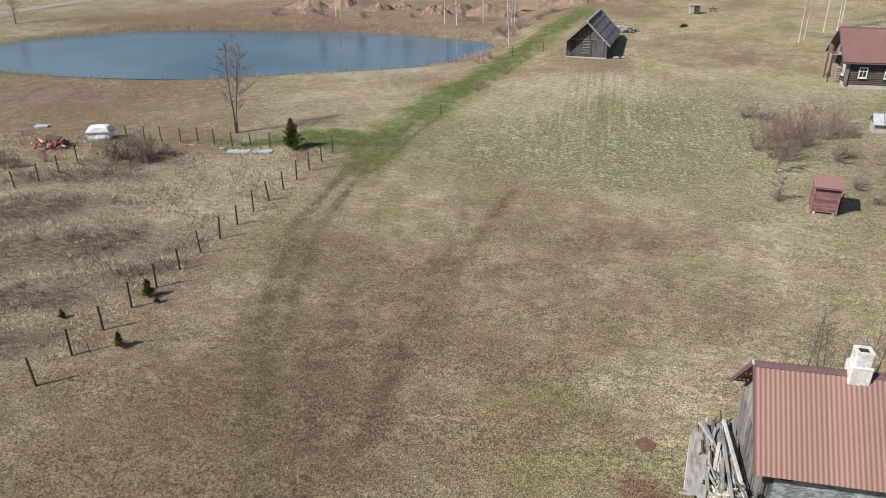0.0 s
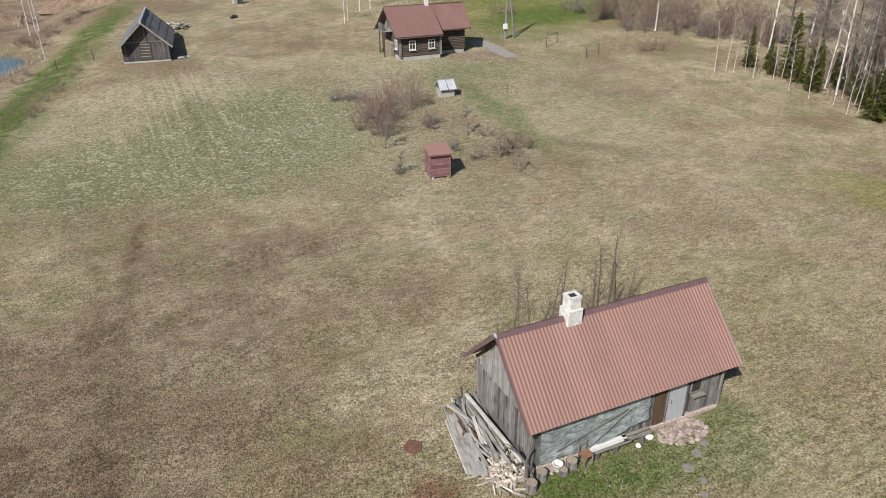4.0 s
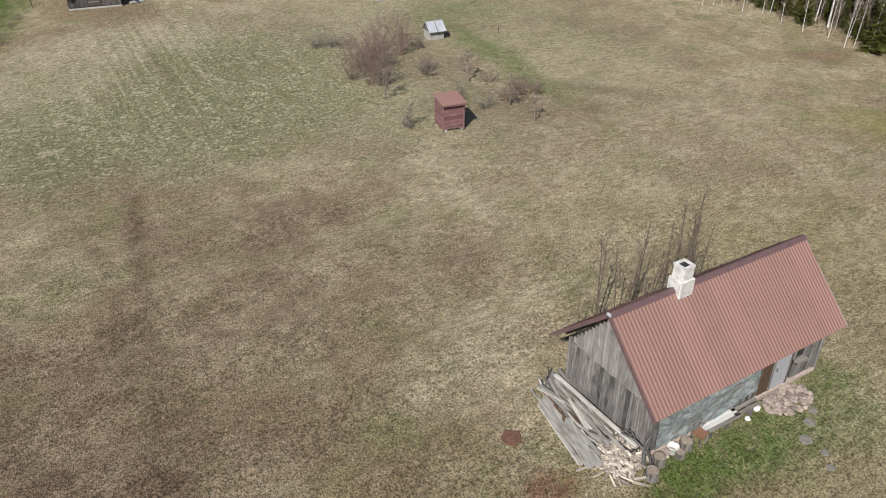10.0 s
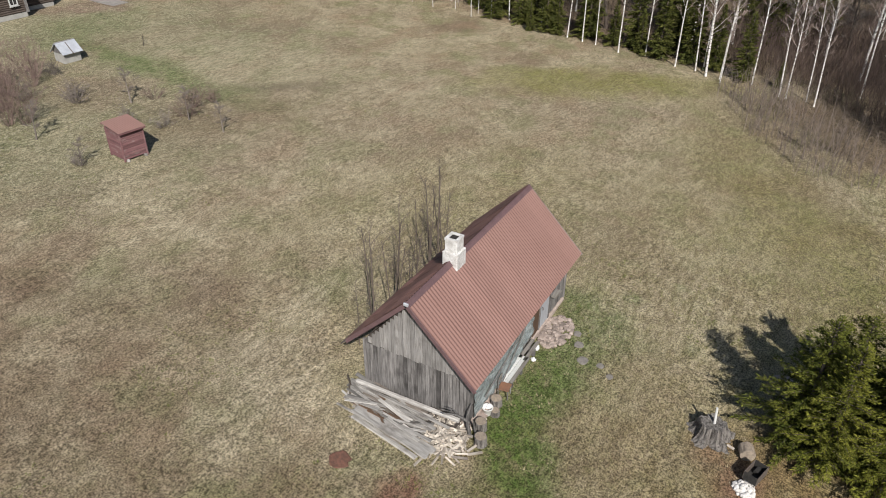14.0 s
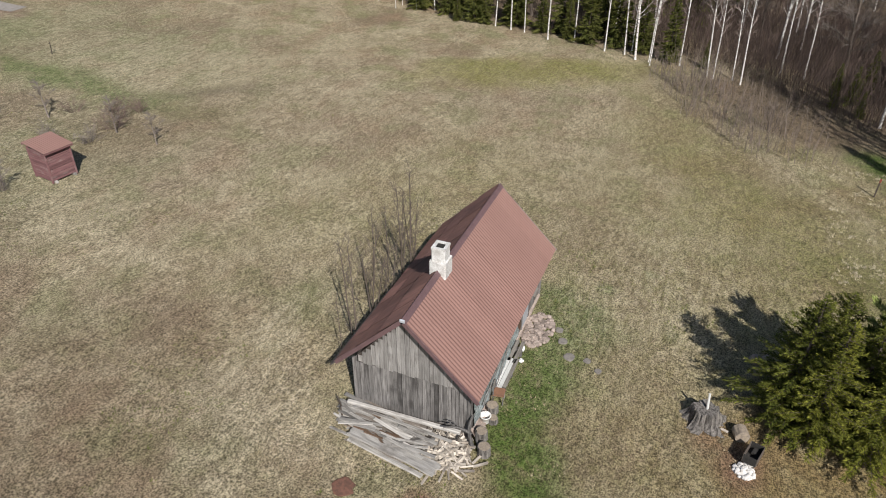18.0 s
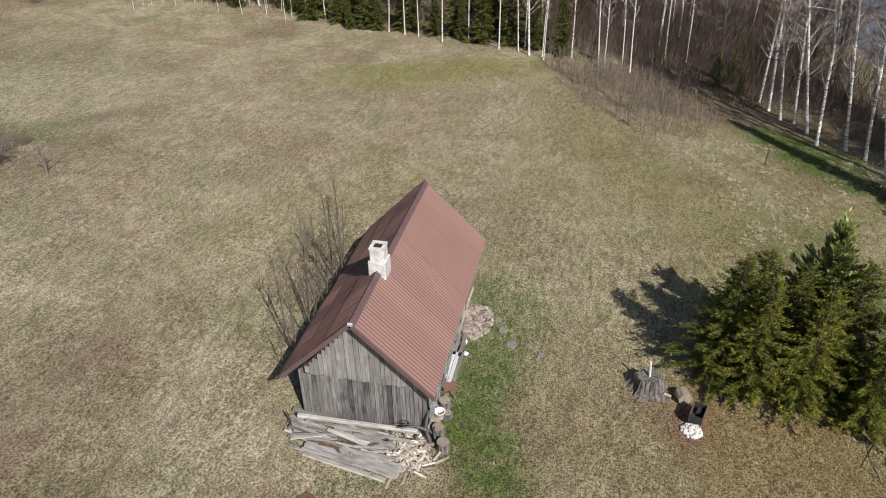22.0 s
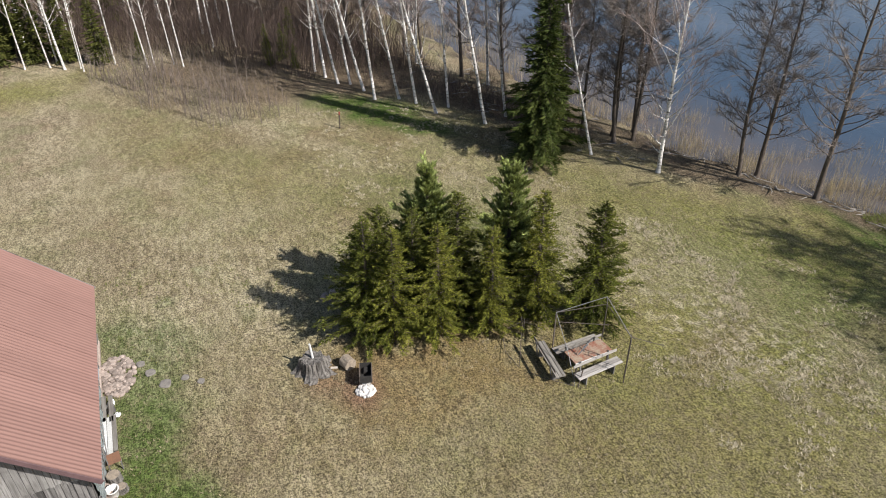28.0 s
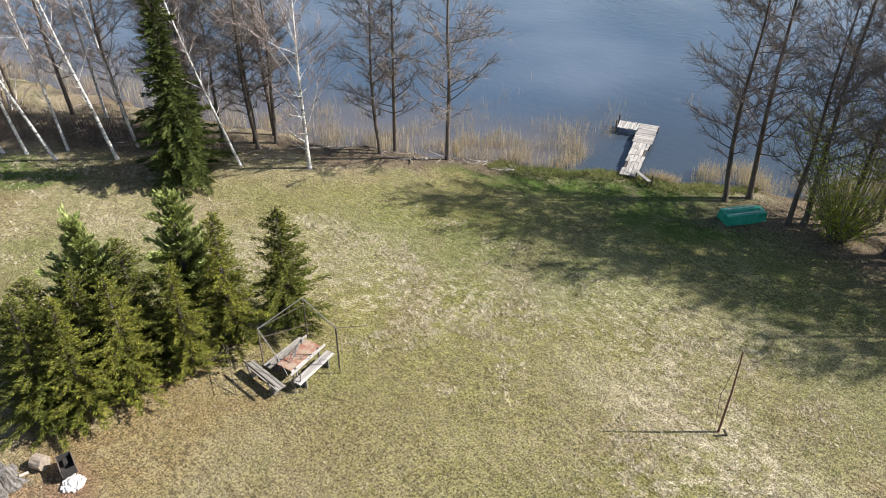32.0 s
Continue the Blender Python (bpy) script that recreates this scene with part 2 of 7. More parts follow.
FLUSH = [(-23.4, 33, 2.5, 6.5, 3, 0.4, 0.7), (-20.8, 48, 2.7, 9, -14, 0.35, 0.7), (-16.5, 65, 2.6, 12, -16, 0.35, 0.7), (-27.5, 36.5, 6, 1.6, 6, 0.5), (48, 84, 16, 12, 0, 0.6, 0.6), (-0.5, -37.5, 6, 2.0, 24, 0.4), (-6.5, -37.5, 5, 3.0, 20, 0.5), (-3, -30, 9, 4, 20, 0.8, 0.55), (12, -17, 6, 2.5, 25, 0.8, 0.5), (-16, -33, 9, 5, -10, 0.8, 0.5), (27.6, -17.0, 4.4, 1.9, 47, 0.4), (-23.6, 35, 2.0, 6.5, 3, 0.5, 0.9), (-21.3, 49, 2.4, 9, -14, 0.45), (-17.0, 66, 2.2, 12, -16, 0.45), (-11.5, 84, 2.4, 11, -18, 0.5),
         (2.5, -1.3, 5.0, 0.9, 0, 0.45), (4.5, -1.7, 4.6, 1.3, 0, 0.5, 0.95), (25.2, -18.0, 4.5, 1.7, 42, 0.5), (7.4, -2.2, 2.2, 1.4, 20, 0.6, 0.85), (8.7, -1.2, 1.3, 1.7, 30, 0.5), (-0.6, -2.2, 1.5, 1.2, 0, 0.6), (29.5, -15.3, 4.0, 1.2, 35, 0.5), (-3.5, -38.5, 7.5, 2.2, 24, 0.45),
         (1.5, -36.8, 5, 1.2, 24, 0.5), (18.8, 36, 1.5, 11, -3, 0.7, 0.8), (47, 70, 16, 5, 12, 0.5), (-30, 34, 8, 1.3, 6, 0.6), (35, 62, 8, 4, 0, 0.6, 0.5), (21, 49, 5, 3, 0, 0.8, 0.45), (10.3, -2.7, 0.4, 0.35, 0, 0.5, 0.9), (8.3, -5.6, 0.4, 0.3, 0, 0.5, 0.8), (12.3, -4.3, 0.35, 0.3, 0, 0.5, 0.8), (4.5, 9, 1.6, 1.0, 20, 0.8, 0.4), (-1, 17, 1.5, 1.2, 0, 0.8, 0.35)]
PALE = [(6, 21, 10, 7, 0, 0.9, 0.35), (-2, 3, 2.2, 2.2, 0, 0.7, 0.5), (10.5, -5, 7, 5, 10, 0.9, 0.75), (13, 2, 6, 6, 0, 0.9, 0.5), (2, -6, 5, 3, 0, 0.9, 0.4), (-1, 7.5, 3.2, 2.2, 30, 0.7, 0.8), (9, -23, 9, 2.2, 30, 0.8, 0.45), (4, -24, 5, 2.2, 20, 0.8, 0.4), (-9, -30, 6, 3, 0, 0.9, 0.4), (20, 34, 12, 8, -10, 0.9, 0.35), (14, 52, 9, 6, 0, 0.9, 0.4), (15, 13, 11, 9, 20, 0.8, 0.4), (27, 3, 9, 12, 20, 0.8, 0.3), (7, 9, 6, 4, 30, 0.8, 0.6), (24, 20, 8, 9, 0, 0.9, 0.3), (-7, 54, 9, 5, 8, 0.5, 0.9), (-32, 46, 9, 6, 10, 0.6, 0.6), (-40, 15, 11, 15, 10, 0.35, 0.75), (-15, 48, 4, 5, 30, 0.5, 0.4), (2, 58, 7, 3, 20, 0.6, 0.6), (-36, 25, 9, 5, 12, 0.5), (-32, 20, 5, 3, 30, 0.6), (-31, 60, 10, 4, 20, 0.6),
        (2.5, 8.5, 2.2, 1.4, 40, 0.6), (26, -10.5, 8, 1.2, 35, 0.6, 0.6), (-3.5, -27, 2.5, 1.6, 0, 0.7, 0.5), (-12, -23, 3.5, 2.4, 0, 0.8, 0.8), (-12, 1.5, 2, 5, 0, 0.9, 0.5)]
BROWN = [(-62, 46, 20, 9, 8, 0.5, 0.85), (-20, -2, 9, 8, 0, 0.5, 0.8), (4, -7, 6, 4, 0, 0.9, 0.25), (20, 6, 13, 15, 20, 0.9, 0.14), (-21, 0, 7, 9, 15, 0.6, 0.7), (-12, 12, 10, 6, 20, 0.6, 0.5), (-17, 2, 6, 10, 25, 0.6), (-9, 14, 7, 5, 20, 0.7, 0.65), (-2, 12, 6, 4, 10, 0.9, 0.35), (-14, 10, 5, 7, 0, 0.7, 0.85), (-18, -6, 9, 8, 0, 0.7, 0.9), (-44, 16, 15, 17, 0, 0.3, 0.36), (-25, 30, 5, 8, 0, 0.8, 0.25), (-27, 3, 5, 9, 10, 0.7, 0.5), (-52, 33, 12, 9, 0, 0.5, 0.4), (-60, 90, 40, 10, 0, 0.5), (-5, 20, 5, 2.5, 10, 0.8), (20, 22, 4, 9, 30, 0.9, 0.3), (-48, 40, 16, 5, 10, 0.6, 0.4),
         (7, 68, 10, 5, 0, 0.7, 0.4)]
CLUMPS = [(-0.5, -23.5, 5, 2.2, 30, 0.6, 0.8), (7, -20.5, 5, 2, 30, 0.7, 0.6), (-13.5, -21.5, 3, 4, 0, 0.7, 0.75), (-10, -27, 5, 2.4, 10, 0.6, 0.55), (-16, -14, 4, 6, 0, 0.8, 0.35)]
SCORCH = [(-37, 13.5, 7, 2.6, 22, 0.6), (-30, 12, 2.5, 0.8, 30, 0.7), (-44, 24, 5, 1.4, 15, 0.6), (-36, 0, 5, 1.8, 15, 0.7), (-34, 8.5, 4.5, 1.4, 20, 0.6), (-43, 18, 5, 2.5, 25, 0.6), (-33, 4, 3, 1.2, 20, 0.7), (-41, 27.5, 4.5, 1.2, 10, 0.5), (22, 27, 3.2, 1.0, -55, 0.8, 0.6), (-28.5, 34.4, 6, 0.6, 8, 0.6)]
LITTER = [(9, -34.9, 10, 1.7, 25, 0.3), (51, 6, 5.5, 22, -6, 0.18), (66, 4, 18, 36, -8, 0.1), (40, -17, 13, 5.5, 32, 0.25), (25, -25.5, 10, 2.4, 32, 0.35), (11, -34.0, 10, 1.9, 27, 0.35), (37, -10, 7, 4, 30, 0.3), (33.5, -6.0, 6.5, 2.0, 35, 0.6, 0.4), (-11.5, -41, 4, 2.2, 20, 0.5), (-16, -41, 5, 4, 0, 0.5),
          (12, 38, 4, 5, 10, 0.8, 0.2), (13, 27, 4, 3, 0, 0.8, 0.15)]
NEEDLES = [(1.5, -12.0, 1.7, 4.2, 10, 0.8, 0.75), (2.6, -11.8, 1.4, 5.0, 18, 0.6, 0.6), (4.5, -12.5, 2.2, 5, 12, 0.5, 0.85)]
EARTH = [(-40, 104, 40, 14, 6, 0.35), (-20, 92, 9, 6, -30, 0.5), (-62, 44, 14, 3, 14, 0.7), (-54, 36, 9, 3, 14, 0.6, 0.7), (-20.5, 72, 2.2, 8, -12, 0.6), (-27, 10, 0.8, 8, 5, 0.8, 0.5), (26, 54, 4.2, 1.8, -30, 0.4)]
WORN = [(-7, -11, 7, 7, 0, 0.8, 0.32), (-4, -16.5, 6, 2.2, 60, 0.8, 0.35), (-13, -6, 6, 6, 0, 0.8, 0.3), (-1.0, -21.5, 3.6, 0.7, -70, 0.9, 0.4), (-3.0, -28, 3.8, 0.8, -75, 0.9, 0.4), (-3.6, -34.5, 3.4, 0.7, -88, 0.9, 0.4)]
MUD = [(-3.5, 0.5, 0.95, 0.65, 20, 0.3), (2.4, -8.6, 1.0, 0.7, 0, 0.6), (3.2, -7.6, 0.9, 0.7, 0, 0.8, 0.6)]
RUTS = [(-14.0, 7, 0.6, 11, 0, 0.8, 0.8), (-12.4, 21, 0.45, 8, -8, 0.8, 0.8), (-16.5, 2, 1.2, 9, 10, 0.9, 0.6), (-5.9, 43, 0.2, 9, 0, 0.7, 0.6)]
WHEELS = [(-24.3, 24.5, 0.42, 8.0, 0, 0.6), (-22.8, 24.5, 0.38, 8.0, 2, 0.6), (-22.7, 13.0, 0.55, 7.5, 12, 0.7), (-21.2, 12.2, 0.45, 7.5, 12, 0.7), (-19.4, 3.5, 0.7, 7.0, 22, 0.9), (-22.6, 38, 0.3, 9, -7, 0.6), (-21.2, 38, 0.25, 9, -7, 0.6),
          (-18.2, 62, 0.3, 16, -13, 0.6), (-16.8, 62, 0.25, 16, -13, 0.6)]
ROWS = [(-4, 47, 9, 12, 2, 0.5), (-9, 42, 6, 9, 0, 0.6, 0.7)]
MEADOW = trodden("meadow")


def barked(name, a, b, dark, rows=2.4, cut=0.6):
    """Pale bark with dark cross marks."""
    n = Nodes(name, 0.75, 0.2)
    marks = n.noise(rows, 3, 0.7, n.mapped((1.0, 1.0, 3.2)))
    big = n.noise(1.3, 3)
    col = n.mix(n.ramp(big, 0.4, 0.65), a, b)
    col = n.mix(n.ramp(marks, cut - 0.08, cut + 0.04), col, dark)
    n.bump(marks, 0.4, 0.02)
    return n.done(col)


def weathered(name, a, b, c, along="z", vary=0.25):
    """Old grey boards with grain along one axis, streaks and darker knots."""
    n = Nodes(name, 0.85, 0.15)
    s = {"x": (0.6, 9, 9), "y": (9, 0.6, 9), "z": (9, 9, 0.6)}[along]
    info = n.random()
    add = n.put("VectorMath", op="ADD")
    n.link(n.tc, add.inputs[0])
    comb = n.t.nodes.new("ShaderNodeCombineXYZ")
    for i in range(3):
        n.link(n.math("MULTIPLY", info, 37.0 + 11 * i), comb.inputs[i])
    n.link(comb.outputs[0], add.inputs[1])
    grain = n.noise(2.2, 5, 0.7, n.mapped(s, src=add.outputs[0]), 0.4)
    big = n.noise(0.9, 4, 0.6, src=add.outputs[0])
    col = n.mix(n.ramp(grain, 0.3, 0.7), a, b)
    col = n.mix(n.ramp(big, 0.5, 0.72, 0, 0.8), col, c)
    col = n.mix(1.0, col, n.mix(info, (1 - vary,) * 3, (1 + vary * 0.7,) * 3), "MULTIPLY")
    n.bump(grain, 0.5, 0.008)
    return n.done(col)


def corrugated(name, a, b, rough=0.6, vary=0.06):
    n = Nodes(name, rough, 0.35)
    big, fine = n.noise(0.7, 4), n.noise(40, 2)
    run = n.noise(3.0, 4, 0.6, n.mapped((5, 0.5, 0.5)))
    col = n.mix(n.ramp(n.math("ADD", n.math("MULTIPLY", big, 0.5), n.math("MULTIPLY", run, 0.5)), 0.36, 0.64), a, b)
    n.bump(fine, 0.15, 0.004)
    return n.done(n.mix(1.0, col, n.mix(n.random(), (1 - vary,) * 3, (1 + vary,) * 3), "MULTIPLY"))


def watery(name, deep, shallow, wave=0.7, strength=0.25):
    n = Nodes(name, 0.06, 0.5)
    n.out.inputs["IOR"].default_value = 1.33
    w = n.noise(wave, 4, 0.6, n.mapped((1, 1.9, 1), rot=0.5))
    w2 = n.noise(wave * 5, 3, 0.6, n.mapped((1, 1.7, 1), rot=0.3))
    gust = n.noise(0.05, 3, 0.5)
    n.bump(n.math("ADD", n.math("MULTIPLY", w, 0.7), n.math("MULTIPLY", w2, n.ramp(gust, 0.35, 0.65, 0.1, 0.5))), strength, 0.12)
    at = n.t.nodes.new("ShaderNodeAttribute")
    at.attribute_name = "shallows"
    # broad lighter patches imitate uneven sky and tree reflections in the colour
    col = n.mix(n.ramp(n.noise(0.035, 3), 0.4, 0.65), deep, shallow)
    # dark tree reflections near the shore, put into the base colour
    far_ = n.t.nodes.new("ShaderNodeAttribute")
    far_.attribute_name = "dark_reflection"
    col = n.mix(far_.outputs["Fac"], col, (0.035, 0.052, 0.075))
    # brown shallows, their tint also standing for reflected trees
    return n.done(n.mix(n.math("MULTIPLY", at.outputs["Fac"], n.ramp(n.noise(0.4, 4), 0.3, 0.7, 0.6, 1.0)), col, (0.115, 0.095, 0.085)))


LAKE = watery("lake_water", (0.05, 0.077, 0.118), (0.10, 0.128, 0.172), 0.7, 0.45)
POND = watery("pond_water", (0.048, 0.09, 0.135), (0.10, 0.15, 0.195), 0.9, 0.22)
GREY_BOARD = weathered("grey_boards", (0.27, 0.256, 0.246), (0.105, 0.098, 0.094), (0.06, 0.055, 0.052), "z", 0.38)
GREY_BOARD_X = weathered("grey_boards_level", (0.34, 0.32, 0.29), (0.19, 0.17, 0.15), (0.13, 0.11, 0.095), "x")
GREY_BOARD_Y = weathered("grey_boards_lying", (0.47, 0.45, 0.42), (0.24, 0.225, 0.208), (0.12, 0.105, 0.092), "y", 0.55)
UPPER_BOARD = weathered("pale_grey_boards", (0.37, 0.355, 0.34), (0.19, 0.178, 0.168), (0.11, 0.10, 0.094), "z", 0.25)
DARK_BOARD = weathered("dark_boards", (0.15, 0.13, 0.115), (0.075, 0.063, 0.055), (0.05, 0.04, 0.035))
DARK_GREY = weathered("dark_grey_boards", (0.15, 0.14, 0.135), (0.06, 0.055, 0.052), (0.036, 0.033, 0.031), "z", 0.45)
DARK_LOG = weathered("dark_logs", (0.13, 0.105, 0.09), (0.065, 0.05, 0.042), (0.04, 0.032, 0.028), "x")
RED_BOARD = weathered("red_boards", (0.225, 0.12, 0.12), (0.16, 0.083, 0.086), (0.29, 0.21, 0.20), "x", 0.25)
BROWN_DOOR = weathered("brown_boards", (0.17, 0.11, 0.075), (0.09, 0.06, 0.042), (0.06, 0.04, 0.03))
PALE_DOOR = weathered("pale_door", (0.46, 0.47, 0.50), (0.36, 0.37, 0.39), (0.29, 0.29, 0.29), "z", 0.1)
WHITE_WOOD = weathered("white_wood", (0.72, 0.72, 0.70), (0.56, 0.56, 0.54), (0.42, 0.41, 0.39), "z", 0.15)
SPLIT_WOOD = weathered("split_firewood", (0.66, 0.60, 0.52), (0.40, 0.345, 0.29), (0.22, 0.185, 0.155), "x", 0.5)
OLD_PLANK = weathered("old_brown_planks", (0.30, 0.265, 0.23), (0.17, 0.142, 0.12), (0.085, 0.07, 0.058), "y", 0.6)
BLEACHED = weathered("bleached_slab", (0.60, 0.575, 0.54), (0.40, 0.375, 0.345), (0.26, 0.235, 0.21), "y", 0.3)
PIER_BOARD = weathered("pier_boards", (0.44, 0.41, 0.38), (0.29, 0.27, 0.25), (0.20, 0.18, 0.165), "x", 0.3)
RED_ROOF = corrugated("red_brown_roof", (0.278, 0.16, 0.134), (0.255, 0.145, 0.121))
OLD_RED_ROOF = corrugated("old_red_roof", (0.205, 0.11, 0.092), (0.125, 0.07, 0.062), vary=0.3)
HOUSE_ROOF = corrugated("house_roof", (0.225, 0.128, 0.113), (0.19, 0.106, 0.094), 0.5)
SLATE = corrugated("grey_slate", (0.20, 0.20, 0.205), (0.12, 0.12, 0.125), 0.8)
ZINC = surface("zinc_sheet", (0.62, 0.64, 0.68), (0.48, 0.50, 0.54), 2.0, rough=0.45, bump=0.15, metal=0.3)
CAP = surface("ridge_cap", (0.155, 0.095, 0.098), (0.12, 0.075, 0.078), 3.0, rough=0.5, bump=0.1)
LIME = surface("limewashed_brick", (0.74, 0.73, 0.71), (0.46, 0.44, 0.41), 5.0, rough=0.9, bump=0.5)
SOOT = surface("soot", (0.025, 0.024, 0.023), (0.05, 0.046, 0.042), 6.0, rough=0.95)
RUST = surface("rusty_iron", (0.20, 0.10, 0.07), (0.11, 0.06, 0.045), 8.0, rough=0.85)
RUST_RED = surface("rusted_red_sheet", (0.25, 0.085, 0.055), (0.36, 0.30, 0.22), 3.0, rough=0.8)
IRON = surface("dull_iron", (0.09, 0.075, 0.065), (0.15, 0.12, 0.10), 12.0, rough=0.7)
GALV = surface("galvanised_tube", (0.34, 0.34, 0.34), (0.22, 0.2, 0.19), 12.0, rough=0.5)
STONE = surface("field_stone", (0.42, 0.345, 0.30), (0.28, 0.225, 0.195), 4.0, rough=0.9, bump=0.6, vary=0.5)
SLAB = surface("concrete", (0.42, 0.41, 0.38), (0.32, 0.31, 0.29), 2.5, rough=0.9, bump=0.4)
FLAG = surface("grey_flagstone", (0.27, 0.245, 0.22), (0.17, 0.155, 0.14), 5.0, rough=0.9, bump=0.6)
RED_EARTH = surface("red_brown_earth", (0.29, 0.205, 0.15), (0.19, 0.13, 0.095), 0.7, rough=0.95, bump=1.0, fine=5, depth=0.15)
GRAVEL = surface("grey_gravel", (0.33, 0.30, 0.27), (0.23, 0.21, 0.19), 3.0, rough=0.95, bump=0.7, fine=30)
ASH = surface("white_ash_stones", (0.78, 0.76, 0.73), (0.50, 0.47, 0.44), 7.0, rough=0.95, bump=0.8)
ENAMEL = surface("white_enamel", (0.78, 0.77, 0.74), (0.68, 0.66, 0.63), 6.0, rough=0.3, bump=0.0)
PLASTIC = surface("white_plastic", (0.80, 0.80, 0.80), (0.66, 0.67, 0.68), 3.0, rough=0.35, bump=0.2)
FOIL = surface("clear_sheeting", (0.35, 0.39, 0.395), (0.15, 0.175, 0.178), 2.6, (0.6, 3, 1.6), rough=0.25, bump=0.8, fine=9, spec=0.6, depth=0.05)
TARP = surface("pale_tarpaulin", (0.45, 0.48, 0.54), (0.33, 0.33, 0.36), 4.0, rough=0.5, bump=0.6, depth=0.04)
GREEN_BOAT = surface("green_paint", (0.015, 0.27, 0.17), (0.05, 0.38, 0.265), 3.0, rough=0.4, bump=0.2)
ORANGE_SEAT = surface("brown_seat", (0.27, 0.14, 0.085), (0.19, 0.105, 0.07), 4.0, rough=0.6)
RED_PAINT = surface("red_paint", (0.33, 0.05, 0.035), (0.22, 0.06, 0.05), 6.0, rough=0.7)
BARK_END = surface("log_end", (0.36, 0.30, 0.23), (0.22, 0.18, 0.145), 9.0, rough=0.9)
STUMP_WOOD = surface("grey_stump", (0.31, 0.285, 0.26), (0.05, 0.044, 0.04), 2.2, (6, 6, 0.6), rough=0.9, bump=0.9, depth=0.04)
OLD_POST = surface("fence_post_wood", (0.10, 0.082, 0.066), (0.055, 0.045, 0.038), 4.0, (4, 4, 1), rough=0.9)
BIRCH_BARK = barked("birch_bark", (0.80, 0.77, 0.74), (0.60, 0.56, 0.52), (0.085, 0.072, 0.064), rows=3.6, cut=0.585)
ALDER_BARK = surface("alder_bark", (0.17, 0.138, 0.112), (0.09, 0.073, 0.06), 3.0, (3, 3, 1), rough=0.95, bump=0.7, vary=0.2)
TWIG = surface("grey_twigs", (0.25, 0.213, 0.187), (0.165, 0.138, 0.12), 2.0, rough=0.9, bump=0.0, vary=0.25)
BIRCH_TWIG = surface("birch_twigs", (0.36, 0.285, 0.25), (0.25, 0.19, 0.165), 2.0, rough=0.9, bump=0.0, vary=0.2)
SAPLING_BARK = surface("sapling_bark", (0.16, 0.128, 0.105), (0.095, 0.075, 0.062), 3.0, rough=0.9, bump=0.0)
PLUM_TWIG = surface("shrub_twigs", (0.25, 0.178, 0.15), (0.165, 0.115, 0.098), 2.0, rough=0.9, bump=0.0, vary=0.3)
BRUSH_TWIG = surface("brush_twigs", (0.20, 0.145, 0.12), (0.115, 0.082, 0.068), 1.0, rough=0.95, bump=0.0, vary=0.4, island=True)
THICKET_TWIG = surface("thicket_stems", (0.27, 0.22, 0.185), (0.17, 0.135, 0.112), 1.0, rough=0.95, bump=0.0, vary=0.4, island=True)
SPRUCE_LEAF = surface("spruce_needles", (0.064, 0.083, 0.018), (0.205, 0.217, 0.043), 1.2, rough=0.7, bump=0.0, vary=0.7, island=True, leafy=0.12, spec=0.1)
SPRUCE_DARK = surface("dark_spruce_needles", (0.065, 0.093, 0.028), (0.13, 0.152, 0.042), 1.2, rough=0.7, bump=0.0, vary=0.65, island=True, leafy=0.22, spec=0.1)
WOOD_SPRUCE = surface("wood_spruce_needles", (0.085, 0.1, 0.028), (0.18, 0.182, 0.05), 1.2, rough=0.7, bump=0.0, vary=0.6, island=True, leafy=0.12, spec=0.1)
YOUNG_LEAF = surface("golden_spruce_needles", (0.1, 0.118, 0.021), (0.29, 0.29, 0.052), 1.5, rough=0.7, bump=0.0, vary=0.7, island=True, leafy=0.12, spec=0.1)
PINE_LEAF = surface("pine_needles", (0.25, 0.29, 0.10), (0.46, 0.51, 0.19), 1.5, rough=0.65, bump=0.0, vary=0.7, island=True, leafy=0.12, spec=0.1)
WILLOW_LEAF = surface("young_leaves", (0.46, 0.52, 0.10), (0.35, 0.41, 0.085), 2.0, rough=0.6, bump=0.0, vary=0.4, island=True, leafy=0.5)
REED = surface("dry_reed", (0.52, 0.44, 0.33), (0.38, 0.31, 0.225), 2.0, rough=0.8, bump=0.0, vary=0.35, island=True, leafy=0.3)
TUFT = surface("grass_blades", (0.45, 0.385, 0.275), (0.29, 0.24, 0.155), 0.4, rough=0.85, bump=0.0, vary=0.45, island=True, leafy=0.35)
TUFT_GREEN = surface("green_grass_blades", (0.13, 0.16, 0.045), (0.20, 0.205, 0.075), 0.4, rough=0.8, bump=0.0, vary=0.4, island=True, leafy=0.45)
TUFT_PALE = surface("bleached_grass_blades", (0.60, 0.535, 0.42), (0.45, 0.39, 0.29), 0.4, rough=0.85, bump=0.0, vary=0.3, island=True, leafy=0.3)


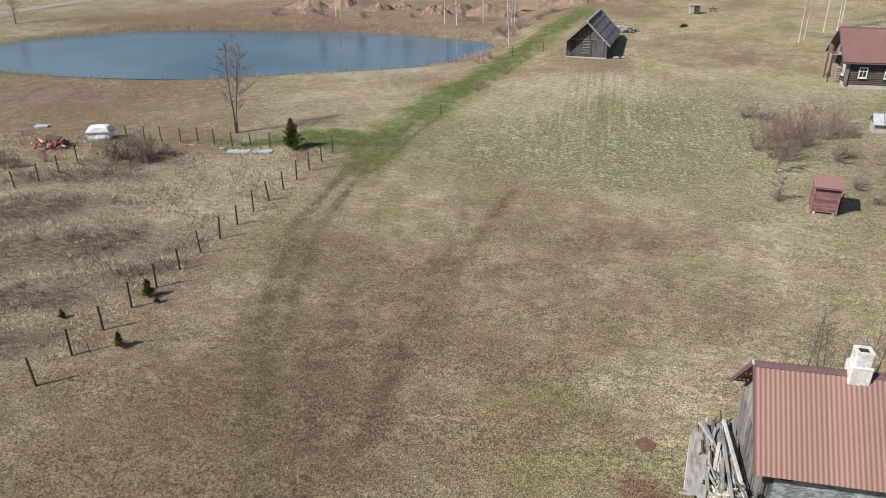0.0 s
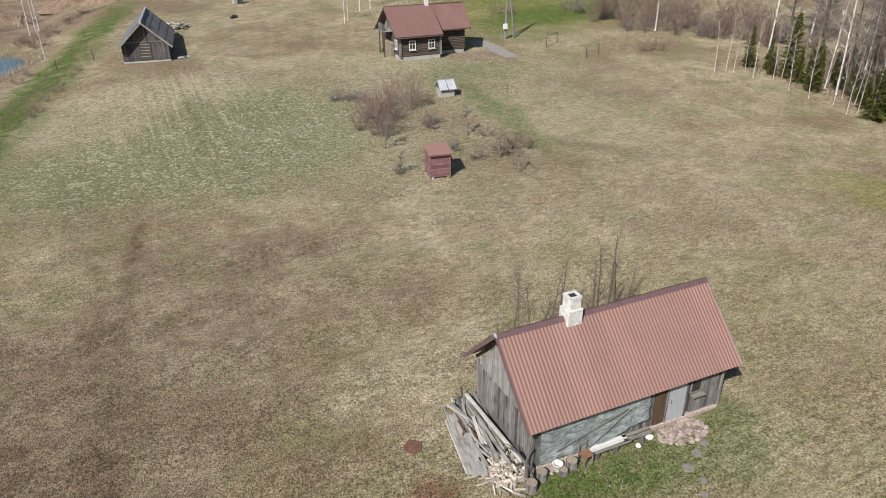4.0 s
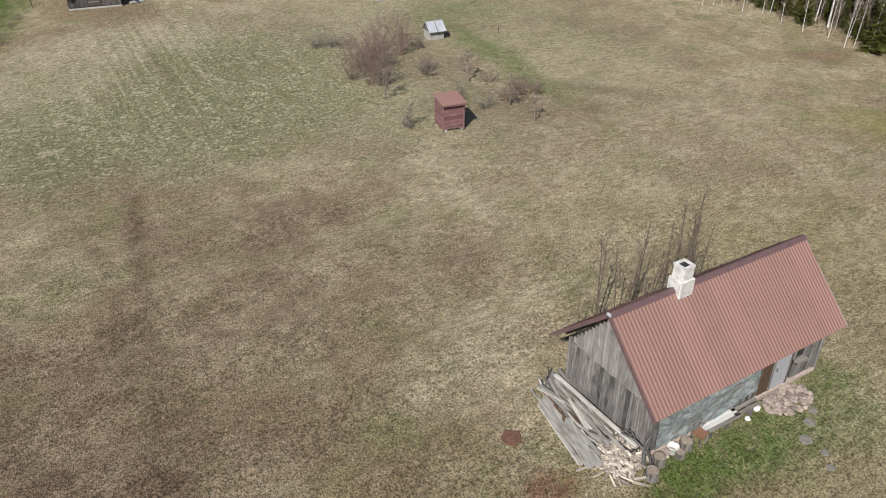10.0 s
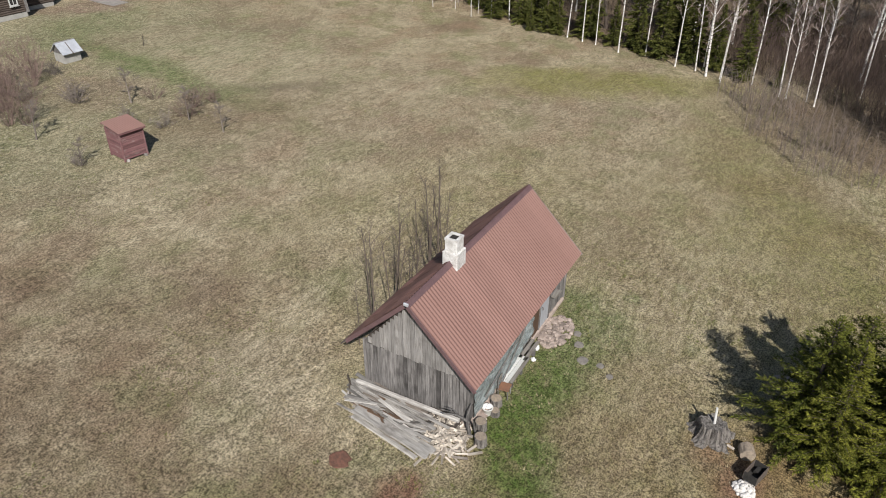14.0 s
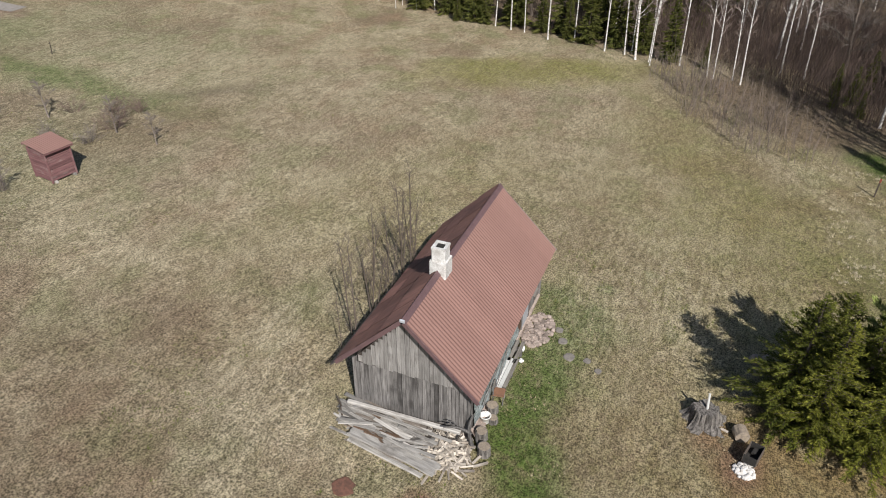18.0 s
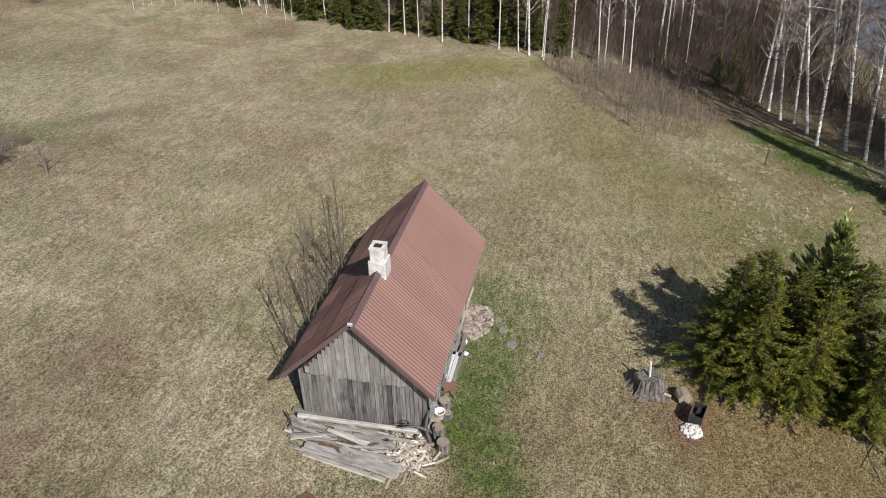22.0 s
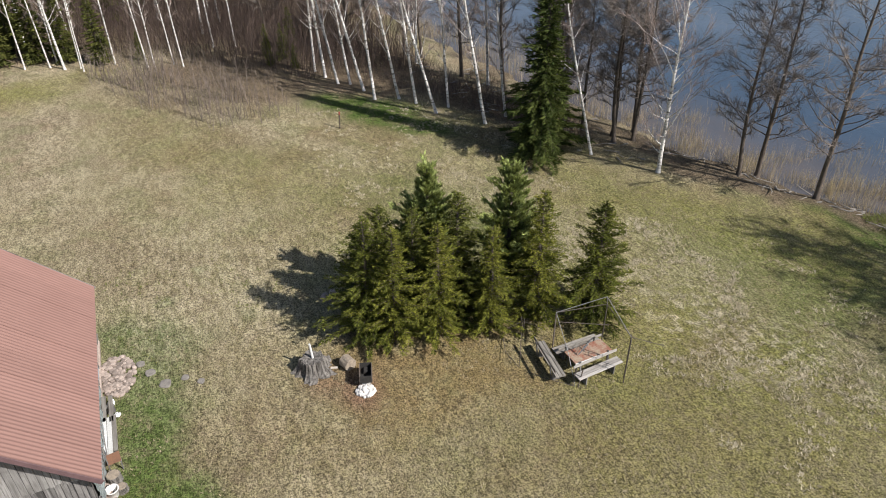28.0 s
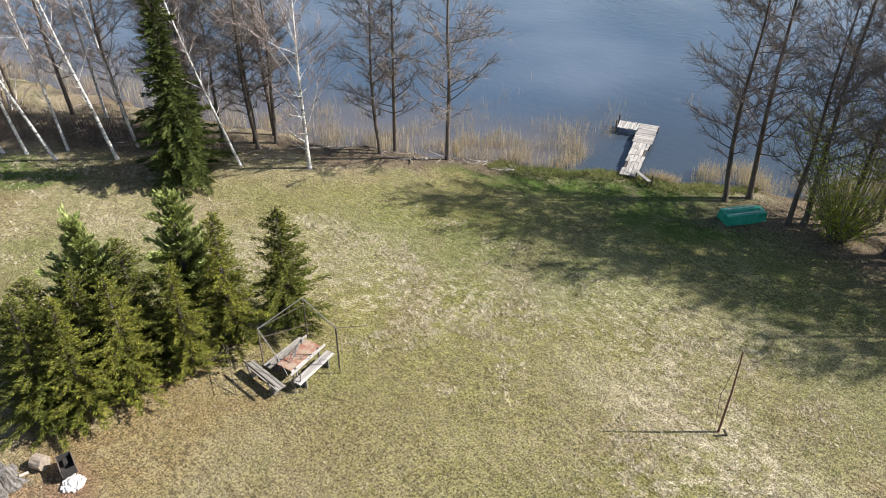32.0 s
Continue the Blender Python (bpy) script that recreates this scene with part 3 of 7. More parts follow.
# ---- mesh helpers ----
class Shape:
    """Collects the faces of one part."""

    def __init__(self):
        self.v, self.f = [], []

    def add(self, verts, faces):
        k = len(self.v)
        self.v += [tuple(p) for p in verts]
        self.f += [tuple(k + i for i in q) for q in faces]
        return self

    def box(self, x, y, z, sx, sy, sz, turn=None, chamfer=0.0):
        """A box centred on x, y, z, with its corners cut by chamfer along its longest side."""
        h = (sx / 2, sy / 2, sz / 2)
        a = max(range(3), key=lambda i: h[i])
        b, c = [i for i in range(3) if i != a]
        k = chamfer
        ring = [(-1, -1, 1, 0), (-1, -1, 0, 1), (-1, 1, 0, -1), (-1, 1, 1, 0), (1, 1, -1, 0), (1, 1, 0, -1), (1, -1, 0, 1), (1, -1, -1, 0)] if k else [(-1, -1, 0, 0), (-1, 1, 0, 0), (1, 1, 0, 0), (1, -1, 0, 0)]
        vs = []
        for s in (-1, 1):
            for p, q, u, w in ring:
                pt = [0, 0, 0]
                pt[a], pt[b], pt[c] = s * h[a], p * h[b] + u * k, q * h[c] + w * k
                pt = Vector(pt)
                if turn:
                    pt = turn @ pt
                vs.append((pt.x + x, pt.y + y, pt.z + z))
        n = len(ring)
        faces = [(i, (i + 1) % n, n + (i + 1) % n, n + i) for i in range(n)] + [tuple(range(n))[::-1], tuple(range(n, 2 * n))]
        return self.add(vs, faces)

    def tube(self, pts, radii, n=6, cap=True):
        """A tube along points."""
        k = len(self.v)
        pts = [Vector(p) for p in pts]
        last = None
        for i, p in enumerate(pts):
            d = (pts[min(i + 1, len(pts) - 1)] - pts[max(i - 1, 0)]).normalized()
            side = d.cross(Vector((0, 0, 1)) if abs(d.z) < 0.9 else Vector((1, 0, 0))).normalized() if last is None else (last - d * last.dot(d)).normalized()
            last = side
            up = d.cross(side)
            for j in range(n):
                a = 2 * math.pi * j / n
                self.v.append(tuple(p + (side * math.cos(a) + up * math.sin(a)) * radii[i]))
        for i in range(len(pts) - 1):
            for j in range(n):
                a, b = k + i * n + j, k + i * n + (j + 1) % n
                self.f.append((a, b, b + n, a + n))
        if cap:
            self.f.append(tuple(range(k + n - 1, k - 1, -1)))
            self.f.append(tuple(range(k + (len(pts) - 1) * n, k + len(pts) * n)))
        return self

    def lathe(self, prof, n=14, x=0, y=0, rough=0.0):
        """Rings (radius, height) round the z axis."""
        k = len(self.v)
        for r, z in prof:
            for j in range(n):
                a = 2 * math.pi * j / n
                q = r * (1 + rough * (noise.noise((math.cos(a) * 2 + x, math.sin(a) * 2 + y, z * 2)) if rough else 0))
                self.v.append((x + q * math.cos(a), y + q * math.sin(a), z))
        for i in range(len(prof) - 1):
            for j in range(n):
                a, b = k + i * n + j, k + i * n + (j + 1) % n
                self.f.append((a, b, b + n, a + n))
        self.f.append(tuple(range(k + n - 1, k - 1, -1)))
        self.f.append(tuple(range(k + (len(prof) - 1) * n, k + len(prof) * n)))
        return self

    def grid(self, fn, nu, nv):
        """A sheet of nu x nv cells, from fn(u, v) with u, v in 0..1."""
        k = len(self.v)
        self.v += [tuple(fn(i / nu, j / nv)) for i in range(nu + 1) for j in range(nv + 1)]
        for i in range(nu):
            for j in range(nv):
                a = k + i * (nv + 1) + j
                self.f.append((a, a + nv + 1, a + nv + 2, a + 1))
        return self

    def thick(self, fn, nu, nv, t):
        """A sheet with thickness t downwards."""
        self.grid(fn, nu, nv)
        self.grid(lambda u, v: (fn(1 - u, v)[0], fn(1 - u, v)[1], fn(1 - u, v)[2] - t), nu, nv)
        for fixed in ((0, None), (1, None), (None, 0), (None, 1)):
            m = nv if fixed[0] is not None else nu
            line = []
            for i in range(m + 1):
                u, v = (fixed[0], i / m) if fixed[0] is not None else (i / m, fixed[1])
                p = fn(u, v)
                line.append((p, (p[0], p[1], p[2] - t)))
            for i in range(m):
                self.add([line[i][0], line[i + 1][0], line[i + 1][1], line[i][1]], [(0, 1, 2, 3)])
        return self

    def mesh(self, name, material, smooth=False):
        me = bpy.data.meshes.new(name)
        me.from_pydata(self.v, [], self.f)
        me.materials.append(material)
        if smooth:
            me.polygons.foreach_set("use_smooth", [True] * len(me.polygons))
        me.update()
        return me


def part(name, shape, material, parent, label="", smooth=False, at=None, kind=""):
    """One mesh object under a thing; shape may be a ready mesh."""
    me = shape if isinstance(shape, bpy.types.Mesh) else shape.mesh(name, material, smooth)
    ob = new(name, me)
    ob.parent = parent
    if at is not None:
        ob.matrix_local = at
    return tagged(ob, label, kind=kind)


def thing(name, label, category, at=None, group="", shape=None, material=None, kind="", smooth=False):
    ob = new(name, shape.mesh(name, material, smooth) if shape else None)
    if at is not None:
        ob.matrix_world = at
    return tagged(ob, label, category, group, kind)


def uni(a, b):
    return random.uniform(a, b)


def turned(x, y, z, rz=0.0, scale=1.0, rx=0.0, ry=0.0):
    return pose(x, y, z, rx, ry, rz) @ Matrix.Scale(scale, 4)


# ---- the lie of the land ----
LAKE_Z, POND_Z, FALL = -1.5, 1.62, 0.0279
SHORE_X = [-120, -30, -10.4, -2.1, 4.1, 9.7, 15.3, 24, 40, 70, 120]
SHORE_Y = [-75, -53, -44.6, -41.2, -38.3, -36.0, -33.4, -31.5, -28, -25, -20]


def shore(x):
    return float(np.interp(x, SHORE_X, SHORE_Y)) + 0.28 * math.sin(0.9 * x) + 0.16 * math.sin(2.3 * x + 1)


def in_pond(x, y):
    """Below 1 inside the pond."""
    c, s = math.cos(radians(7)), math.sin(radians(7))
    u, w = (x + 56) * c + (y - 71) * s, -(x + 56) * s + (y - 71) * c
    a = math.atan2(w / 17, u / 34)
    return math.hypot(u / 34.5, w / 17.2) / (1 + 0.05 * math.sin(3 * a + 1) + 0.02 * math.sin(7 * a))


def step(a, b, v):
    k = min(1.0, max(0.0, (v - a) / (b - a)))
    return k * k * (3 - 2 * k)


def ground_z(x, y):
    s, z = y - 25.6, FALL * y
    if s > 0:
        z += 0.04 * s * s / (s + 9) * step(-23, -9, x)
    d = y - shore(x)
    if d < 2.2:
        z += (LAKE_Z - 0.7 - z) * step(2.2, -3.0, d)
    p = in_pond(x, y)
    if p < 1.4:
        z += max(0.0, POND_Z + 0.12 - z) * step(1.4, 1.12, p)
    if p < 1.16:
        z += (POND_Z - 0.6 - z) * step(1.14, 0.86, p)
    if y > 86 and x < -12:
        m = noise.noise((x * 0.11, y * 0.16, 3.0))
        z += max(0.0, m + 0.1) * 1.6 * step(86, 93, y) * step(-12, -20, x) * step(-62, -48, x)
    return z


def axis(lo, a, b, hi, fine):
    """Even fine steps between a and b, wider outside, very wide far off."""
    out = list(np.arange(a, b + 1e-6, fine))
    for sign, stop, far in ((1, hi, 45), (-1, lo, 50)):
        st, v = fine, out[-1] if sign > 0 else out[0]
        edge_ = v
        while abs(v) < abs(stop):
            st = min(st * 1.08, 1.3) if abs(v - edge_) < far else st * 1.3
            v += sign * st
            out = out + [v] if sign > 0 else [v] + out
    return out


gx, gy = axis(-900, -46, 34, 900, 0.36), axis(-900, -42, 54, 900, 0.36)
land = Shape()
land.v = [(x, y, ground_z(x, y)) for x in gx for y in gy]
ny = len(gy)
land.f = [(i * ny + j, (i + 1) * ny + j, (i + 1) * ny + j + 1, i * ny + j + 1) for i in range(len(gx) - 1) for j in range(ny - 1)]
ground = thing("ground", "dry spring meadow with straw, green flushes and bare tracks", "ground", shape=land, material=MEADOW, kind="structure", smooth=True)
px_, py_ = np.array([p[0] for p in land.v]), np.array([p[1] for p in land.v])
wave_x = np.array([noise.noise((p[0] * 0.3, p[1] * 0.3, 0)) + 0.5 * noise.noise((p[0] * 0.9, p[1] * 0.9, 4)) for p in land.v])
wave_y = np.array([noise.noise((p[0] * 0.3, p[1] * 0.3, 8)) + 0.5 * noise.noise((p[0] * 0.9, p[1] * 0.9, 13)) for p in land.v])


def cover(name_, rows, bend):
    """What grows or lies on the land: soft patches x, y, half length, half width, turn, softness, most."""
    total = np.zeros(len(px_))
    for x, y, rx, ry, rot, soft, *most in rows:
        c, s = math.cos(radians(rot)), math.sin(radians(rot))
        k = min(bend, 0.9 * min(rx, ry))
        dx, dy = px_ + wave_x * k - x, py_ + wave_y * k - y
        d = np.hypot((dx * c + dy * s) / rx, (-dx * s + dy * c) / ry)
        f = np.clip((1 + soft - d) / (2 * soft), 0, 1)
        total = np.maximum(total, f * f * (3 - 2 * f) * (most[0] if most else 1.0))
    ground.data.attributes.new(name_, "FLOAT", "POINT").data.foreach_set("value", total)


def lies_at(rows, x, y):
    """How far a point lies inside any of the patches, 0 to 1."""
    most_ = 0.0
    for a, b, rx, ry, rot, soft, *most in rows:
        c, s = math.cos(radians(rot)), math.sin(radians(rot))
        d = math.hypot(((x - a) * c + (y - b) * s) / rx, (-(x - a) * s + (y - b) * c) / ry)
        most_ = max(most_, step(1 + soft, 1 - soft, d) * (most[0] if most else 1.0))
    return most_


for name_, rows_, bend_ in (("flush_soft", FLUSH_SOFT, 2.5), ("sward", SWARD, 2.5), ("flush", FLUSH, 1.2), ("pale", PALE, 2.0), ("clumps", CLUMPS, 1.6), ("thatch", BROWN + WORN, 2.5), ("scorch", SCORCH, 1.5), ("litter", LITTER, 1.6), ("needles", NEEDLES, 0.8), ("earth", EARTH, 2.5), ("mud", MUD, 0.2), ("ruts", RUTS, 0.15), ("wheels", WHEELS, 0.08), ("rows", ROWS, 1.5)):
    cover(name_, rows_, bend_)
bank = []
for x, y, z in land.v:
    p, d = in_pond(x, y), y - shore(x)
    k = 0.5 * step(1.13, 1.06, p) * (0.6 + 0.8 * noise.noise((x * 0.5, y * 0.5, 3))) if p < 1.2 else 0.0
    bank.append(max(0.0, k, step(1.6 + 1.4 * step(3, 7, x), 0.3 + 0.9 * step(3, 7, x), d) * (0.5 + 0.8 * noise.noise((x * 0.6, y * 0.6, 5))) if d < 3.2 else 0.0))
ground.data.attributes.new("rim", "FLOAT", "POINT").data.foreach_set("value", bank)

lake = Shape()
offs = [-5, -1, 0.5, 2, 3.5, 5, 7, 9, 12, 16, 22, 40, 120, 900]
lx = [-900, -300] + list(np.arange(-120, 121, 3.0)) + [300, 900]
lake.v = [(x, shore(x) - d, LAKE_Z) for x in lx for d in offs]
no = len(offs)
lake.f = [(i * no + j + 1, (i + 1) * no + j + 1, (i + 1) * no + j, i * no + j) for i in range(len(lx) - 1) for j in range(no - 1)]
water = thing("water", "blue lake water with small ripples, brown shallows and painted dark reflections", "lake", shape=lake, material=LAKE, kind="structure")
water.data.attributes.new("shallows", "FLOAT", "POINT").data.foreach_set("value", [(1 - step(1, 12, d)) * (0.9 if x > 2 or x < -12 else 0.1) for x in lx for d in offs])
# where the painted dark reflection lies: near the shore, west of x = 9
water.data.attributes.new("dark_reflection", "FLOAT", "POINT").data.foreach_set("value", [(1 - step(3, 30, d)) * (1 - step(1, 9, x)) for x in lx for d in offs])
pool = Shape()
pool.v = [(-56, 71, POND_Z)] + [(-56 + 37.5 * math.cos(a) * math.cos(0.12) - 19 * math.sin(a) * math.sin(0.12), 71 + 37.5 * math.cos(a) * math.sin(0.12) + 19 * math.sin(a) * math.cos(0.12), POND_Z) for a in np.linspace(0, 2 * math.pi, 61)[:-1]]
pool.f = [(0, 1 + i, 1 + (i + 1) % 60) for i in range(60)]
thing("water", "round farm pond with still blue water", "pond", shape=pool, material=POND, kind="structure")

road = Shape()
pts = [(-118, 62), (-112, 90), (-108, 104), (-100, 125), (-90, 150)]
for (x0, y0), (x1, y1) in zip(pts, pts[1:]):
    road.add([(x0 - 1.7, y0, ground_z(x0, y0) + 0.05), (x0 + 1.7, y0, ground_z(x0, y0) + 0.05), (x1 + 1.7, y1, ground_z(x1, y1) + 0.05), (x1 - 1.7, y1, ground_z(x1, y1) + 0.05)], [(0, 1, 2, 3)])
thing("road", "pale gravel farm road across bare fields", "road", shape=road, material=GRAVEL, kind="structure")
drive = Shape().grid(lambda u, v: (28.0 + 0.9 * u + 1.9 * (v - 0.5) * (1.1 - 0.2 * u) + 0.2 * math.sin(5 * u), 59.9 - 7.6 * u, 0.03 + ground_z(28.0 + 0.9 * u + 1.9 * (v - 0.5), 59.9 - 7.6 * u)), 14, 4)
thing("pavement", "grey gravel path beside the farmhouse", "path", shape=drive, material=GRAVEL, kind="structure")


# ---- buildings ----
def waves(x0, x1, y0, z0, y1, z1, pitch, height, per=6, rows=4, lift=0.0):
    """A corrugated sheet from the eave (y0, z0) up to the ridge (y1, z1), waves across x."""
    n = max(4, int(round((x1 - x0) / pitch * per)))
    ln = math.hypot(y1 - y0, z1 - z0)
    ny_, nz_ = -(z1 - z0) / ln * (1 if y1 > y0 else -1), abs(y1 - y0) / ln

    def fn(u, v):
        x = x0 + (x1 - x0) * u
        h = lift + height * 0.5 * math.cos(2 * math.pi * (x - x0) / pitch)
        return (x, y0 + (y1 - y0) * v + ny_ * h, z0 + (z1 - z0) * v + nz_ * h)
    return Shape().grid(fn, n, rows)


def plank_mesh(w, t, h, material, name="plank"):
    return Shape().box(0, 0, h / 2, w, t, h, chamfer=min(w, t) * 0.12).mesh(name, material)


def sauna():
    """The old plank bath-house with its red corrugated roof."""
    L, W, E, RZ = 8.62, 4.13, 2.3, 4.74
    s = thing("sauna_house", "small grey plank bathhouse with red-brown corrugated roof and white chimney", "shed")
    body = Shape().box(L / 2, W / 2, E / 2 + 0.1, L - 0.12, W - 0.12, E - 0.1)
    body.add([(0.06, 0.06, E), (0.06, W - 0.06, E), (0.06, W / 2, RZ - 0.1), (L - 0.06, 0.06, E), (L - 0.06, W - 0.06, E), (L - 0.06, W / 2, RZ - 0.1)], [(0, 2, 1), (3, 4, 5), (0, 3, 5, 2), (2, 5, 4, 1)])
    part("wall", body, DARK_BOARD, s)
    foot = Shape()
    for i in range(26):
        foot.box(L * (i + 0.5) / 26, 0.02, 0.09, L / 26 - 0.03, 0.25, uni(0.16, 0.24), chamfer=0.03)
    for i in range(12):
        foot.box(0.02, W * (i + 0.5) / 12, 0.07, 0.2, W / 12 - 0.03, uni(0.12, 0.18), chamfer=0.03)
    part("foundation", foot, STONE, s, "rough fieldstone footing")
    slope = (RZ - E) / (W / 2)

    def wall_boards(n, length, base, top, place, mat_, lo=0.8, hi=1.2):
        ws = [uni(lo, hi) for _ in range(n)]
        k = length / sum(ws)
        p = 0.0
        for w in ws:
            w *= k
            mid = p + w / 2
            b, t = base + uni(-0.03, 0.05), top(mid, w)
            me = plank_mesh(w - 0.012, 0.024, t - b, mat_, "board")
            part("board", me, mat_, s, at=place(mid, b))
            p += w
    # west gable: lower and upper boards
    out = lambda y, z, d=0.0: pose(-0.016 - d - uni(0, 0.012), y, z, 0, uni(-0.3, 0.3), 90)
    wall_boards(27, W, 0.2, lambda m, w: 2.2 - 0.03 * m, lambda m, b: out(m, b), GREY_BOARD)
    wall_boards(23, W - 0.3, 2.14, lambda m, w: max(2.32, 2.26 + slope * (min(m + 0.15, W - m - 0.15) - w / 2)), lambda m, b: out(m + 0.15, b, 0.035), UPPER_BOARD)
    # south front
    face = lambda x, z: pose(x, -0.016 - uni(0, 0.012), z, uni(-0.3, 0.3), 0, 0)
    wall_boards(31, 5.35, 0.2, lambda m, w: 2.24, face, GREY_BOARD)
    wall_boards(8, 1.46, 0.2, lambda m, w: 2.24, lambda x, z: face(x + 7.16, z), GREY_BOARD)
    # east gable and north side
    wall_boards(16, W, 0.2, lambda m, w: 2.2 + slope * max(0, min(m, W - m) - w / 2), lambda m, b: pose(L + 0.016, m, b, 0, 0, 90), GREY_BOARD)
    wall_boards(30, L, 0.2, lambda m, w: 2.2, lambda m, b: pose(m, W + 0.016, b), GREY_BOARD)
    for x in (-0.03, L + 0.03):
        for y in (-0.03, W + 0.03):
            part("corner_board", Shape().box(x, y, 1.2, 0.11, 0.11, 2.1, chamfer=0.012), GREY_BOARD, s)
    # doors
    part("plank_door", Shape().box(5.66, -0.02, 1.12, 0.56, 0.05, 1.9, chamfer=0.01), BROWN_DOOR, s, "dark brown plank door leaf")
    d = part("door", Shape().box(6.43, -0.03, 1.14, 0.86, 0.06, 1.86, chamfer=0.01), PALE_DOOR, s, "pale bluish grey sheet-clad door")
    part("handle", Shape().tube([(6.12, -0.06, 1.1), (6.12, -0.12, 1.1), (6.12, -0.12, 1.22), (6.12, -0.06, 1.22)], [0.012] * 4, 5), IRON, d, "dark iron handle")
    for x in (5.95, 6.91):
        part("door_post", Shape().box(x, -0.04, 1.15, 0.09, 0.08, 1.95, chamfer=0.01), GREY_BOARD, s)
    # small window with a shelf under it
    w = part("window", Shape().box(7.33, -0.035, 1.5, 0.46, 0.03, 0.5), SOOT, s, "small dark window opening")
    fr = Shape()
    for dx, dz, sx, sz in ((-0.25, 0, 0.05, 0.6), (0.25, 0, 0.05, 0.6), (0, 0.27, 0.45, 0.05), (0, -0.27, 0.45, 0.05)):
        fr.box(7.33 + dx, -0.05, 1.5 + dz, sx, 0.05, sz)
    part("frame", fr, GREY_BOARD, w)
    part("shelf", Shape().box(7.4, -0.16, 1.12, 0.62, 0.24, 0.035, chamfer=0.006), GREY_BOARD_X, s)
    # roof: rafters' ends, sheets, ridge, barge boards
    x0, x1, pitch = -0.47, 9.09, 9.56 / 63
    ey, ez, ry, rz, eb = -0.47, 2.245, 2.075, 4.76, 2.31
    for i in range(14):
        x = 0.05 + i * (L - 0.1) / 13
        r = Shape()
        for y0 in (ey + 0.08, 2 * ry - ey - 0.08):
            a = math.atan2(rz - ez, ry - ey) * (1 if y0 < ry else -1)
            ym, zm = (y0 + ry) / 2, (ez + rz) / 2 - 0.14
            r.box(x, ym, zm, 0.07, math.hypot(rz - ez, ry - ey) - 0.2, 0.12, Matrix.Rotation(a, 3, "X"))
        part("rafter", r, DARK_BOARD, s)
    n = 9
    for i in range(n):
        a, b = x0 + pitch * round(63 * i / n), x0 + pitch * round(63 * (i + 1) / n)
        sh = waves(a, b + 0.06, ey, ez, ry, rz, pitch, 0.022, lift=0.03 + 0.006 * (i % 2), rows=5)
        part("roof_sheet", sh, RED_ROOF, s, smooth=True)
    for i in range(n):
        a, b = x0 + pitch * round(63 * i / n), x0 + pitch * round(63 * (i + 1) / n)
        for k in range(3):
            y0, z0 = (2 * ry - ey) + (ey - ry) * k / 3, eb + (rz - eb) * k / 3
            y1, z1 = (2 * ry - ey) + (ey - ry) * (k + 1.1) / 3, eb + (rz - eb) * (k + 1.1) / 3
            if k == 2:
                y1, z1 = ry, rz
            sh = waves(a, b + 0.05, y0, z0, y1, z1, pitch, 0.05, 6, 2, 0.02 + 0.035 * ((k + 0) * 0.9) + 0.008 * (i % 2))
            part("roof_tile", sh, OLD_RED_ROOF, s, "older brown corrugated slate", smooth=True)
    cap = Shape()
    for sgn in (-1, 1):
        cap.box((x0 + x1) / 2, ry + sgn * 0.07, rz + 0.012, x1 - x0 + 0.04, 0.2, 0.012, Matrix.Rotation(-sgn * math.atan2(rz - ez, ry - ey), 3, "X"))
    cap.tube([(x0 - 0.02, ry, rz + 0.06), (x1 + 0.02, ry, rz + 0.06)], [0.035, 0.035], 8)
    part("ridge_cap", cap, CAP, s, "dull purple-brown ridge cap")
    a = math.atan2(rz - ez, ry - ey)
    ln = math.hypot(rz - ez, ry - ey)
    for x in (x0 - 0.015, x1 + 0.015):
        for sgn in (-1, 1):
            y = ry + sgn * (ry - ey) / 2
            part("barge_board", Shape().box(x, y, (rz + (ez if sgn < 0 else eb)) / 2 - 0.03, 0.03, ln + 0.05, 0.15, Matrix.Rotation(-sgn * a, 3, "X"), 0.004), CAP if x < 0 else GREY_BOARD_Y, s)
    part("ridge_flashing", Shape().box(x0 - 0.03, ry - 0.02, rz + 0.03, 0.07, 0.16, 0.13, None, 0.025), ZINC, s, "crumpled silver foil on the ridge end")
    # white chimney
    cx, cy = 2.66, 2.08
    ch = part("chimney", Shape().box(cx, cy, 4.77, 0.66, 0.6, 0.72, chamfer=0.03).box(cx, cy, 5.31, 0.5, 0.48, 0.6, chamfer=0.02), LIME, s, "white limewashed brick chimney")
    part("collar", Shape().box(cx, cy, 5.11, 0.6, 0.54, 0.08, chamfer=0.02), LIME, ch)
    top = Shape()
    for dx, dy, sx, sy in ((-0.21, 0, 0.1, 0.5), (0.21, 0, 0.1, 0.5), (0, -0.2, 0.33, 0.1), (0, 0.2, 0.33, 0.1)):
        top.box(cx + dx, cy + dy, 5.63, sx, sy, 0.08)
    part("crown", top, LIME, ch)
    part("flue", Shape().box(cx, cy, 5.617, 0.33, 0.3, 0.012), SOOT, ch, "black sooty flue")
    # wind-blown plastic sheeting along the front
    def fold(u, v):
        x = 0.25 + 4.75 * u
        lo = 0.25 + 0.55 * u * u + 0.1 * math.sin(9 * u)
        hi = 2.08 - 0.12 * math.sin(14 * u) ** 2 - (0.5 * (0.15 - u) / 0.15 if u < 0.15 else 0) * 0.4
        z = lo + (hi - lo) * v
        y = -0.12 - 0.05 * noise.noise((x * 2.2, z * 3.0, 1)) - 0.1 * (1 - v) * u - 0.05 * noise.noise((x * 5 + z * 4, z * 5, 7))
        return (x, y, z)
